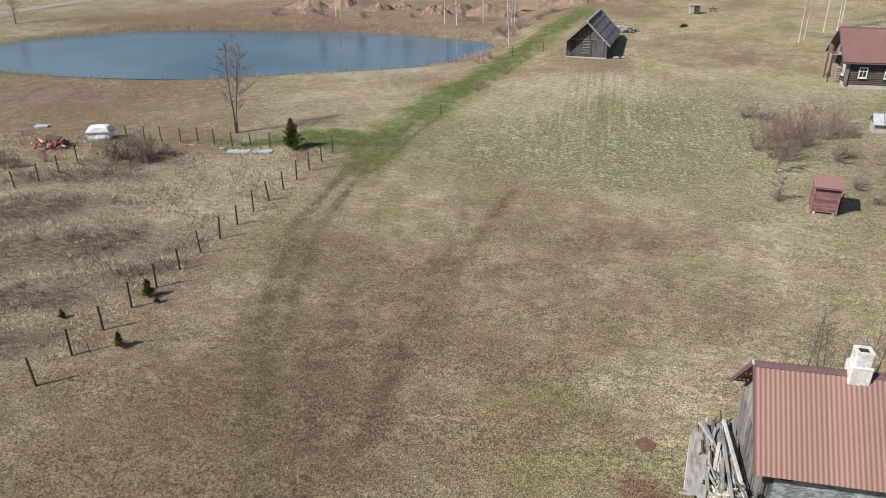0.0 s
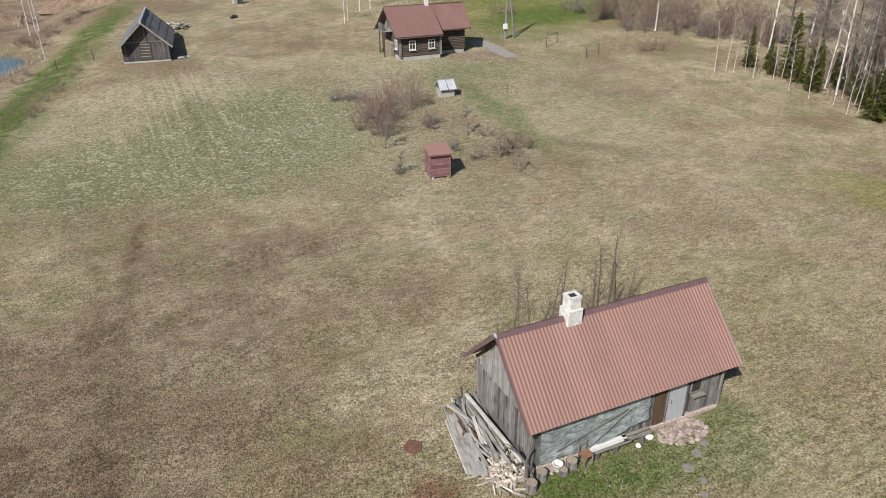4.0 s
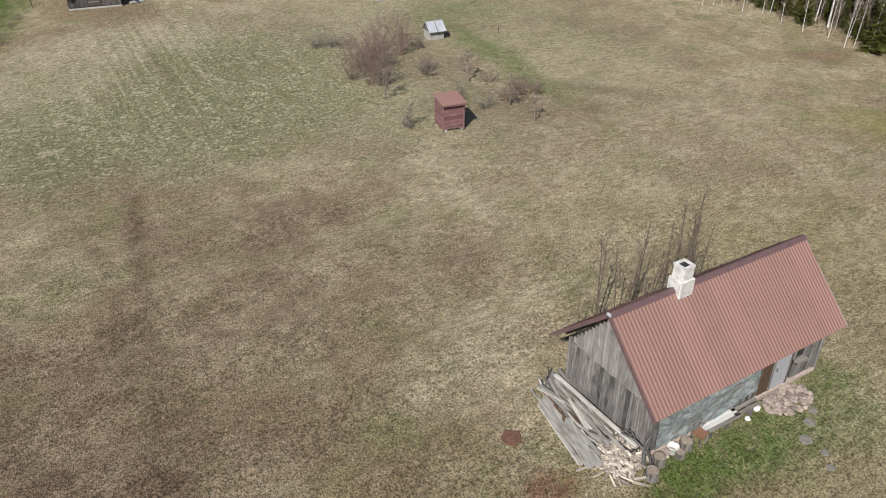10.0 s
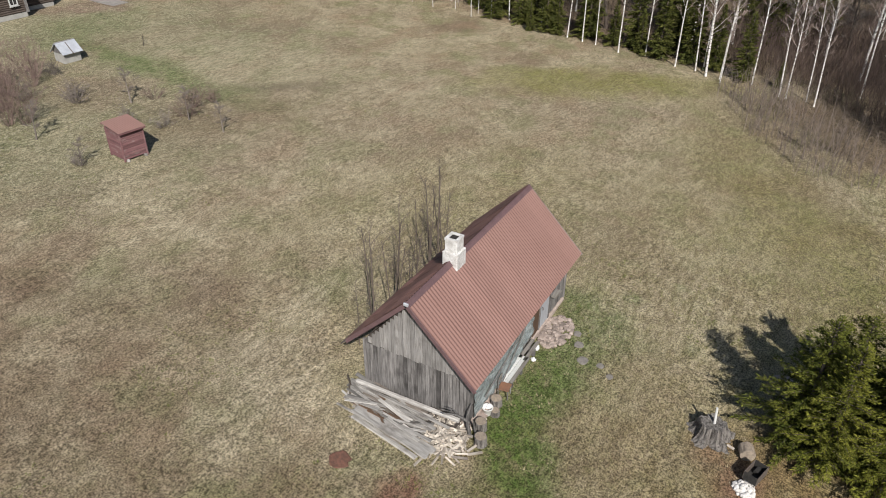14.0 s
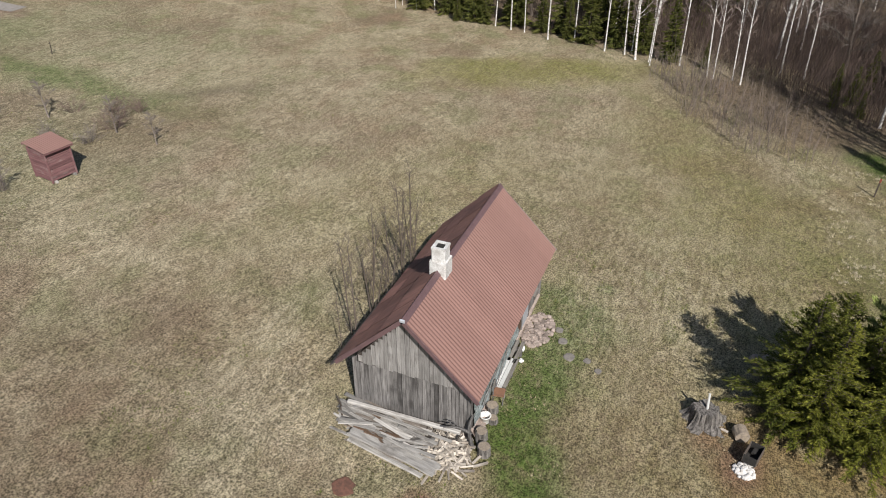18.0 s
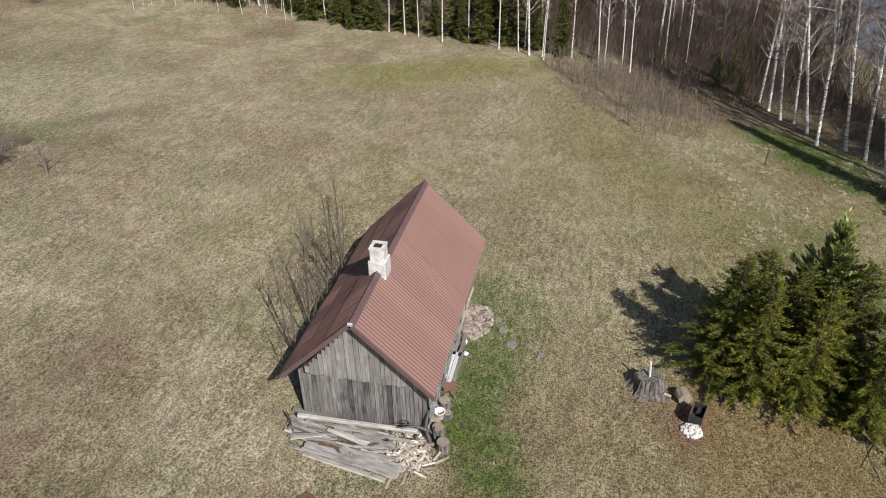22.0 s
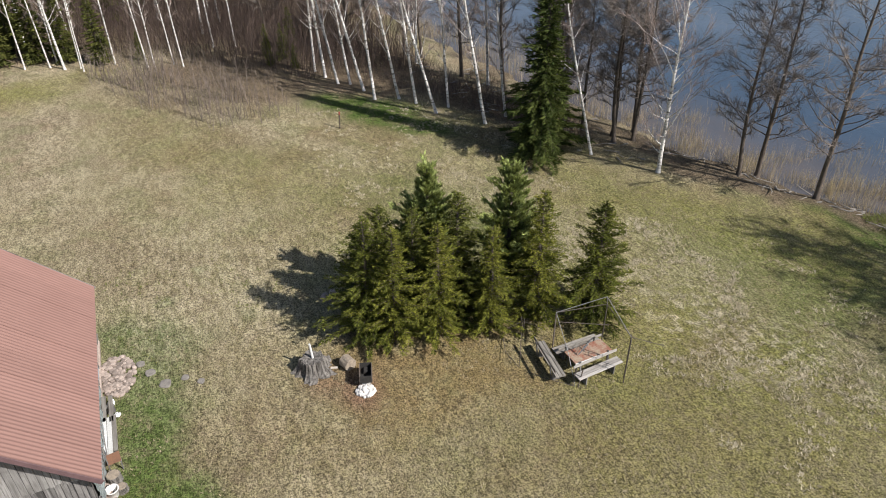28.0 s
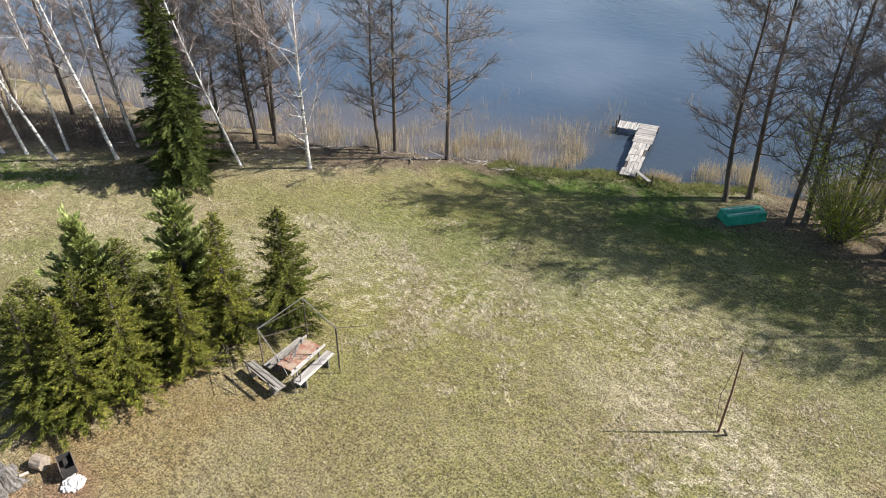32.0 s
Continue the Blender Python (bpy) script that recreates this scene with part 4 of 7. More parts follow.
    part("sheeting", Shape().grid(fold, 70, 24), FOIL, s, "torn translucent plastic sheeting", smooth=True)
    for x, lean in ((0.9, 0.1), (1.5, -0.05), (2.2, 0.06), (2.9, -0.04), (3.5, 0.05), (4.2, 0.02), (4.7, -0.03)):
        part("lath", Shape().box(x, -0.06, 1.75, 0.05, 0.03, 0.9, Matrix.Rotation(lean, 3, "Y")), GREY_BOARD, s)
    part("lath", Shape().box(2.4, -0.22, 1.25, 3.2, 0.03, 0.05, Matrix.Rotation(-0.28, 3, "Y")), GREY_BOARD, s)
    part("lath", Shape().box(3.1, -0.24, 1.0, 2.3, 0.03, 0.04, Matrix.Rotation(-0.6, 3, "Y")), GREY_BOARD, s)
    # dark board at the north-west eave, also imitating the eave's shaded underside
    part("loose_board", Shape().box(1.7, 2 * ry - ey + 0.08, 2.22, 4.6, 0.24, 0.03, Matrix.Rotation(-0.7, 3, "X")), DARK_BOARD, s, "dark old eave board, also standing for the shaded eave underside")
    return s


sauna()


def outhouse():
    o = thing("outhouse", "small dark red plank outhouse with corrugated lean-to roof", "outhouse", at=pose(8.35, 26.95, ground_z(8.1, 27), 0, 0, -9))
    w, dp, h = 1.42, 1.45, 1.72
    part("wall", Shape().box(0, 0, h / 2 + 0.06, w - 0.08, dp - 0.08, h), DARK_BOARD, o)
    for k in range(13):
        z = 0.1 + 0.127 * (k + 0.5)
        for a in range(4):
            me = Shape().box(0, 0, 0, w if a % 2 == 0 else dp, 0.03, 0.116, chamfer=0.006).mesh("board", RED_BOARD)
            x, y = ((0, -dp / 2), (w / 2, 0), (0, dp / 2), (-w / 2, 0))[a]
            part("board", me, RED_BOARD, o, at=pose(x, y, z + uni(-0.006, 0.006), 0, uni(-0.3, 0.3), 90 * a))
    for x in (-w / 2, w / 2):
        for y in (-dp / 2, dp / 2):
            part("corner_post", Shape().box(x, y, 0.9, 0.09, 0.09, 1.8, chamfer=0.01), RED_BOARD, o)
    for x in (-0.55, 0.55):
        part("skid", Shape().box(x, 0, 0.04, 0.14, 1.7, 0.14, chamfer=0.02), GREY_BOARD_Y, o)
    part("door", Shape().box(0, dp / 2 + 0.03, 1.0, 0.7, 0.04, 1.65), RED_BOARD, o)
    sheet = waves(-0.86, 0.86, -0.95, 1.76, 0.92, 2.0, 0.13, 0.02, 6, 3, 0.04)
    part("roof", sheet, RED_ROOF, o, "red corrugated roof sheet", smooth=True)
    for y, zz in ((-0.92, 1.73), (0.9, 1.95)):
        part("fascia", Shape().box(0, y, zz, 1.66, 0.03, 0.09), RED_BOARD, o)
    part("prop", Shape().tube([(0.86, -0.2, 0.0), (1.0, -0.1, 1.3)], [0.04, 0.035], 6), OLD_POST, o)


outhouse()


def well_house():
    z = ground_z(16.4, 42.8)
    o = thing("well_house", "low well housing with a pale metal gable roof", "well", at=pose(16.4, 43.2, z, 0, 0, -4))
    part("box", Shape().box(0, 0, 0.35, 1.35, 1.2, 0.75, chamfer=0.03), SLAB, o, "pale concrete well ring box")
    for sgn in (-1, 1):
        a = math.atan2(0.75, 0.85)
        part("roof_sheet", Shape().box(0, sgn * 0.44, 1.08, 1.62, 1.12, 0.03, Matrix.Rotation(-sgn * a, 3, "X")), ZINC, o, "shiny pale metal sheet")
    for x in (-0.68, 0.66):
        part("gable", Shape().add([(x + d, y, zz) for d in (0, 0.02) for y, zz in ((-0.6, 0.72), (0.6, 0.72), (0, 1.4))], [(0, 2, 1), (3, 4, 5), (0, 1, 4, 3), (1, 2, 5, 4), (2, 0, 3, 5)]), GREY_BOARD, o)
    part("ridge", Shape().tube([(-0.82, 0, 1.49), (0.82, 0, 1.49)], [0.035, 0.035], 6), GALV, o)
    part("strap", Shape().box(0, -0.5, 1.06, 0.06, 1.1, 0.02, Matrix.Rotation(math.atan2(0.75, 0.85), 3, "X")), IRON, o)


well_house()


def barn():
    z = ground_z(-7.9, 64)
    b = thing("barn", "weathered dark plank barn with a steep grey slate roof", "barn", at=pose(-10.15, 64.2, z - 0.02, 0, 0, -7))
    W, D, E, RZ = 4.5, 8.8, 1.95, 3.95
    body = Shape().box(W / 2, D / 2, E / 2 + 0.05, W - 0.1, D - 0.1, E)
    body.add([(0.05, 0.05, E), (W - 0.05, 0.05, E), (W / 2, 0.05, RZ - 0.1), (0.05, D - 0.05, E), (W - 0.05, D - 0.05, E), (W / 2, D - 0.05, RZ - 0.1)], [(0, 1, 2), (3, 5, 4)])
    part("wall", body, DARK_BOARD, b)
    n = 22
    sl = (RZ - E) / (W / 2)
    for i in range(n):
        w = W / n
        m = (i + 0.5) * w
        if not 1.65 < m < 2.75:
            part("board", plank_mesh(w - 0.015, 0.03, 1.88, DARK_GREY, "board"), DARK_GREY, b, at=pose(m, -0.02 - uni(0, 0.01), 0.2))
        top = E + sl * max(0.05, min(m, W - m) - w / 2) - 0.15
        if top > 2.3:
            part("board", plank_mesh(w - 0.015, 0.03, top - 2.06, DARK_GREY, "board"), DARK_GREY, b, at=pose(m, -0.05 - uni(0, 0.01), 2.06))
    for i in range(30):
        w = D / 30
        for x, a in ((-0.02, 90), (W + 0.02, 90)):
            part("board", plank_mesh(w - 0.015, 0.03, E - 0.25, DARK_BOARD, "board"), DARK_BOARD, b, at=pose(x, (i + 0.5) * w, 0.22, 0, 0, a))
    door = part("door", Shape().box(2.2, -0.03, 1.2, 1.05, 0.05, 1.9, chamfer=0.01), DARK_BOARD, b, "dark plank barn door")
    lad = Shape()
    for k in range(5):
        lad.box(2.2, -0.09, 0.6 + 0.3 * k, 0.95, 0.04, 0.06)
    part("ladder", lad, GREY_BOARD_X, b, "short ladder leaning on the door")
    part("hatch", Shape().box(1.75, -0.085, 2.75, 0.7, 0.03, 0.6), DARK_BOARD, b)
    part("tie_board", Shape().box(W / 2, -0.09, 2.06, W, 0.03, 0.1), GREY_BOARD_X, b)
    part("sill", Shape().box(W / 2, 0.0, 0.06, W + 0.1, 0.2, 0.16, chamfer=0.03), SLAB, b, "pale concrete sill")
    # slate roof in rows of sheets
    for sgn in (-1, 1):
        for k in range(4):
            for j in range(4):
                ya, yb = -0.75 + (D + 1.3) * j / 4, -0.75 + (D + 1.3) * (j + 1) / 4 + 0.06
                u0, u1 = k / 4, (k + 1.12) / 4 if k < 3 else 1.0
                ex, ezz = (-0.42 if sgn < 0 else W + 0.42), E - 0.42
                xa, za = ex + (W / 2 - ex) * u0, ezz + (RZ + 0.1 - ezz) * u0 + 0.02 * k
                xb, zb = ex + (W / 2 - ex) * u1, ezz + (RZ + 0.1 - ezz) * u1 + 0.02 * k
                sh = waves(ya, yb, xa, za, xb, zb, 0.15, 0.04, 4, 1, 0.02 + 0.01 * (j % 2))
                sh.v = [(q[1], q[0], q[2]) for q in sh.v]
                sh.f = [f[::-1] for f in sh.f]
                part("roof_sheet", sh, SLATE, b, smooth=True)
    part("ridge_cap", Shape().tube([(W / 2, -0.8, RZ + 0.16), (W / 2, D + 0.6, RZ + 0.16)], [0.11, 0.11], 6), ZINC, b)
    for sgn in (-1, 1):
        a = math.atan2(RZ - E + 0.5, W / 2 + 0.42)
        part("barge_board", Shape().box(W / 2 + sgn * (W / 4 + 0.21), -0.77, (RZ + E) / 2 - 0.2, math.hypot(RZ - E + 0.5, W / 2 + 0.42), 0.04, 0.16, Matrix.Rotation(sgn * a, 3, "Y")), GREY_BOARD_X, b)


barn()
stone_slab = thing("concrete_slab", "flat grey slab lying in the grass beside the barn", "slab", at=pose(-4.3, 64.4, ground_z(-4.3, 64.4), 0, 0, 10), shape=Shape().box(0, 0, 0.06, 1.3, 0.7, 0.14, chamfer=0.03), material=SLAB)


def farmhouse():
    z = ground_z(19, 56)
    h = thing("farmhouse", "dark log farmhouse with red-brown roof and white windows", "house", at=pose(16.7, 55.1, z - 0.02, 0, 0, -2))
    W, D, E, RZ = 4.4, 6.0, 2.55, 5.0
    X2, Y0 = 7.9, 1.5
    part("foundation", Shape().box(W / 2, D / 2, 0.17, W + 0.12, D + 0.1, 0.4, chamfer=0.04).box((W + X2) / 2, (Y0 + D) / 2, 0.17, X2 - W, D - Y0 + 0.1, 0.4, chamfer=0.04), SLAB, h, "pale concrete plinth")
    for k in range(13):
        zz = 0.4 + 0.17 * (k + 0.5)
        for nm, a, b in (("log", (-0.12, 0, zz), (W + 0.12, 0, zz)), ("log", (0, -0.12, zz + 0.08), (0, D + 0.12, zz + 0.08)), ("log", (W, -0.12, zz + 0.08), (W, Y0, zz + 0.08)), ("log", (W, Y0, zz), (X2 + 0.1, Y0, zz)), ("log", (X2, Y0, zz + 0.08), (X2, D, zz + 0.08)), ("log", (0, D, zz), (X2, D, zz))):
            part(nm, Shape().tube([a, b], [0.1, 0.1], 8), DARK_LOG, h)
    core = Shape().box(W / 2, D / 2, 1.5, W - 0.06, D - 0.06, 2.2).box((W + X2) / 2, (Y0 + D) / 2, 1.5, X2 - W - 0.05, D - Y0 - 0.06, 2.2)
    part("wall", core, DARK_LOG, h)
    # gable boards to the west
    for i in range(20):
        w = D / 20
        m = (i + 0.5) * w
        top = (RZ - E) / (D / 2) * min(m, D - m) - 0.05
        if top > 0.15:
            part("board", plank_mesh(w - 0.012, 0.03, top, GREY_BOARD, "board"), GREY_BOARD, h, at=pose(-0.06, m, E, 0, 0, 90))
    for x, y in ((-0.02, 0.0), (X2 - 0.02, 0.6)):
        part("gable", Shape().add([(x + d, yy, zz) for d in (0, 0.02) for yy, zz in ((y, E), (D, E), (D / 2, RZ - 0.05))], [(0, 2, 1), (3, 4, 5), (0, 1, 4, 3), (1, 2, 5, 4), (2, 0, 3, 5)]), DARK_BOARD, h)
    for x, w in ((-0.09, 0.24), (W + 0.09, 0.22)):
        part("corner_board", Shape().box(x, -0.09, 1.45, w, w, 2.2), GREY_BOARD, h)

    def window(x, y, zz, facing):
        w = part("window", Shape().box(0, 0, 0, 0.64, 0.06, 0.86), SOOT, h, "white framed window", at=pose(x, y, zz, 0, 0, facing))
        fr = Shape()
        for dx, dz, sx, sz in ((-0.33, 0, 0.09, 0.98), (0.33, 0, 0.09, 0.98), (0, 0.45, 0.6, 0.09), (0, -0.45, 0.6, 0.09)):
            fr.box(dx, -0.05, dz, sx, 0.06, sz)
        part("frame", fr, WHITE_WOOD, w)
        part("glazing_bar", Shape().box(0, -0.045, 0.12, 0.58, 0.035, 0.045).box(0, -0.045, -0.04, 0.045, 0.035, 0.82), WHITE_WOOD, w)
        part("sill", Shape().box(0, -0.1, -0.53, 0.82, 0.14, 0.04), WHITE_WOOD, w)
    window(1.25, -0.1, 1.55, 0)
    window(3.45, -0.1, 1.55, 0)
    window(-0.1, 1.1, 1.55, -90)
    # two roofs on one ridge
    def roof(x0, x1, y0, ez, lift, nm):
        ry = D / 2
        part("roof_sheet", waves(x0, x1, y0, ez, ry, RZ + 0.1, 0.18, 0.012, 4, 2, lift), HOUSE_ROOF, h, nm, smooth=True)
        part("roof_sheet", waves(x0, x1, D + 0.5, E - 0.25, ry, RZ + 0.1, 0.18, 0.012, 4, 2, lift), HOUSE_ROOF, h, nm, smooth=True)
        part("eave_board", Shape().box((x0 + x1) / 2, y0 + 0.04, ez - 0.06, x1 - x0, 0.04, 0.16), CAP, h)
    roof(-0.8, W + 0.2, -0.65, E - 0.02, 0.05, "wide red-brown roof slope")
    roof(W + 0.12, X2 + 0.6, 0.8, E + 0.2, 0.0, "narrower red-brown roof slope")
    part("ridge_cap", Shape().tube([(-0.82, D / 2, RZ + 0.16), (X2 + 0.62, D / 2, RZ + 0.16)], [0.07, 0.07], 6), CAP, h)
    for sgn in (-1, 1):
        yy = -0.65 if sgn < 0 else D + 0.5
        zz = E - 0.02 if sgn < 0 else E - 0.25
        ln, a = math.hypot(D / 2 - min(yy, D - yy), RZ - zz), math.atan2(RZ - zz, D / 2 - yy)
        part("barge_board", Shape().box(-0.8, (yy + D / 2) / 2, (RZ + zz) / 2 + 0.02, 0.04, ln, 0.16, Matrix.Rotation(a, 3, "X")), DARK_BOARD, h)
    ch = part("chimney", Shape().box(4.1, D / 2, RZ + 0.25, 0.42, 0.42, 0.9, chamfer=0.02), LIME, h, "short white chimney")
    part("crown", Shape().box(4.1, D / 2, RZ + 0.72, 0.5, 0.5, 0.07), LIME, ch)
    # loft balcony and a lean-to with firewood at the west end
    bal = part("balcony", Shape().box(-0.65, D / 2, 2.75, 1.0, 1.7, 0.08), GREY_BOARD_Y, h, "small grey wooden loft balcony")
    rail = Shape()
    for i in range(9):
        rail.box(-1.14, D / 2 - 0.8 + 0.2 * i, 3.15, 0.03, 0.13, 0.8)
    part("railing", rail, GREY_BOARD, bal)
    for dy in (-0.8, 0.8):
        part("post", Shape().tube([(-1.1, D / 2 + dy, 0), (-1.1, D / 2 + dy, 2.8)], [0.07, 0.06], 6), OLD_POST, bal)
    stack = Shape()
    for i in range(9):
        for k in range(7):
            stack.tube([(-0.55, 1.9 + 0.24 * i, 0.12 + 0.23 * k), (-0.15, 1.9 + 0.24 * i, 0.12 + 0.23 * k)], [uni(0.09, 0.12)] * 2, 6)
    part("log_stack", stack, BARK_END, h, "firewood stacked against the gable wall")
    part("annex_wall", Shape().box((W + X2) / 2, Y0 + 0.02, 2.68, X2 - W, 0.05, 0.4), DARK_BOARD, h)


farmhouse()


# ---- trees ----
def limb(shape, p, d, length, r0, r1, segs, n, wob, lift=0.0):
    """A wavering limb; returns its points."""
    pts, rad = [p.copy()], [r0]
    q, w = p.copy(), d.normalized()
    for i in range(segs):
        w = (w + Vector((uni(-wob, wob), uni(-wob, wob), uni(-wob, wob) + lift))).normalized()
        q = q + w * (length / segs)
        pts.append(q.copy())
        rad.append(r0 + (r1 - r0) * (i + 1) / segs)
    shape.tube(pts, rad, n, False)
    return pts


def plumb(shapes, top, h, lean):
    """Shears a grown tree so that its top stands over its foot, but for its lean."""
    kx, ky = lean - top.x / h, -top.y / h
    for sh in shapes:
        sh.v = [(x + kx * z, y + ky * z, z) for x, y, z in sh.v]


def bare_tree(name, h, r, first, spread, count, up, bark, twig_m, label, lean=0.0, stems=1, fine=4, seed=1):
    """A leafless tree: trunk and limbs in one part, the twigs in another."""
    random.seed(seed)
    o = thing(name, label, "tree")
    trunk, twigs = Shape(), Shape()
    for s in range(stems):
        d = Vector((lean + (uni(-0.2, 0.2) if stems > 1 else 0), uni(-0.05, 0.05) * stems, 1))
        p0 = Vector((uni(-0.2, 0.2), uni(-0.2, 0.2), -0.15)) if stems > 1 else Vector((0, 0, -0.15))
        hh = h * (1 if s == 0 else uni(0.7, 0.95))
        rr = r if s == 0 else r * uni(0.6, 0.9)
        pts = limb(trunk, p0, d, hh, rr, 0.015, 11, 7, 0.026 if stems == 1 else 0.05, 0.02)
        trunk.tube([p0, p0 + Vector((0, 0, 0.28))], [rr * 1.5, rr * 0.98], 7, False)
        for i in range(count):
            k = first + (0.97 - first) * ((i + uni(0, 1)) / count) ** 0.9
            j = min(10, int(k * 11))
            a = pts[j].lerp(pts[j + 1], k * 11 - j)
            az = i * 2.4 + uni(-1.1, 1.1)
            ln = spread * h * (1.15 - 0.8 * k) * min(1.0, 0.4 + 2.2 * (k - first)) * random.choice((0.35, 0.6, 0.85, 1.0, 1.2, 1.4)) * uni(0.8, 1.2)
            d = Vector((math.cos(az), math.sin(az), up * uni(0.3, 1.7)))
            br = limb(trunk, a, d, ln, max(0.01, rr * (0.32 if bark is BIRCH_BARK else 0.2) * (1.1 - k)), 0.006, 5, 4, 0.13, uni(-0.02, 0.07))
            for m in range(fine + 4):
                t = uni(0.15, 1.0) ** 0.75
                jj = min(4, int(t * 5))
                b = br[jj].lerp(br[jj + 1], t * 5 - jj)
                along = (br[jj + 1] - br[jj]).normalized()
                d2 = along + Vector((uni(-1, 1), uni(-1, 1), uni(-0.3, 0.55))) * 0.7
                tl = max(0.3, ln * uni(0.22, 0.55))
                tw = limb(twigs, b, d2, tl, 0.008, 0.004, 2, 3, 0.16, 0.03)
                for q in range(fine + 5):
                    c = tw[0].lerp(tw[2], uni(0.1, 1.0))
                    d3 = (d2.normalized() + Vector((uni(-1, 1), uni(-1, 1), uni(-0.5, 0.7))) * 0.8).normalized() * max(0.2, tl * uni(0.35, 0.8))
                    w = d3.cross(Vector((uni(-1, 1), uni(-1, 1), uni(-1, 1)))).normalized() * 0.0075
                    twigs.add([c - w, c + w, c + d3], [(0, 1, 2)])
    if stems == 1:
        plumb((trunk, twigs), pts[-1], h, lean)
    part("trunk", trunk, bark, o, smooth=True, kind="stuff" if r < 0.05 else "")
    part("twig_crown", twigs, twig_m, o, kind="stuff")
    return o


def spreading_tree(name, h, r, label, seed=1, lean=0.0, low=0.18, limbs=60, reach=0.37):
    """A tall leafless tree with level, wavering limbs that fork again and again."""
    random.seed(seed)
    o = thing(name, label, "tree")
    trunk, twigs = Shape(), Shape()
    pts = limb(trunk, Vector((0, 0, -0.15)), Vector((lean, uni(-0.02, 0.02), 1)), h, r, 0.02, 14, 8, 0.045, 0.03)
    trunk.tube([(0, 0, -0.15), (0, 0, 0.35)], [r * 1.6, r * 0.98], 8, False)
    for i in range(limbs):
        k = low + (0.98 - low) * (i + uni(0, 1)) / limbs
        j = min(13, int(k * 14))
        a = pts[j].lerp(pts[j + 1], k * 14 - j)
        az = i * 2.4 + uni(-0.9, 0.9)
        ln = reach * h * (1.08 - 0.78 * k) * uni(0.35, 1.15) * min(1.0, 0.45 + 2 * (k - low))
        br = limb(trunk, a, Vector((math.cos(az), math.sin(az), uni(0.1, 0.95) + 0.8 * max(0, k - 0.6))), ln, max(0.014, r * 0.3 * (1.1 - k)), 0.008, 6, 4, 0.17, uni(-0.03, 0.06))
        for m in range(max(5, int(11 * ln / 3))):
            t = uni(0.12, 1.0) ** 0.8
            jj = min(5, int(t * 6))
            b = br[jj].lerp(br[jj + 1], t * 6 - jj)
            d2 = (br[jj + 1] - br[jj]).normalized() + Vector((uni(-1, 1), uni(-1, 1), uni(-0.45, 0.8))) * 0.85
            tl = max(0.4, ln * uni(0.18, 0.45))
            tw = limb(twigs, b, d2, tl, 0.011, 0.005, 3, 3, 0.24, 0.02)
            for q in range(16):
                e = min(2, int(uni(0, 3)))
                c = tw[e].lerp(tw[e + 1], random.random())
                d3 = ((tw[e + 1] - tw[e]).normalized() + Vector((uni(-1, 1), uni(-1, 1), uni(-0.7, 0.9)))).normalized() * uni(0.25, 0.8)
                w = d3.cross(Vector((uni(-1, 1), uni(-1, 1), uni(-1, 1)))).normalized() * 0.009
                twigs.add([c - w, c + w, c + d3], [(0, 1, 2)])
    plumb((trunk, twigs), pts[-1], h, lean)
    part("trunk", trunk, ALDER_BARK, o, smooth=True)
    part("twig_crown", twigs, TWIG, o, kind="stuff")
    return o


def spray(shape, a, d, ln, w):
    """A small flat spray of needles, as two crossed blades."""
    d = d.normalized()
    s = d.cross(Vector((uni(-0.4, 0.4), uni(-0.4, 0.4), 1))).normalized() * w
    u = d.cross(s).normalized() * w * 0.8
    b = a + d * ln
    m = a + d * ln * 0.45
    shape.add([a, m + s, b, m - s], [(0, 1, 2, 3)])
    shape.add([a, m + u, b, m - u], [(0, 1, 2, 3)])


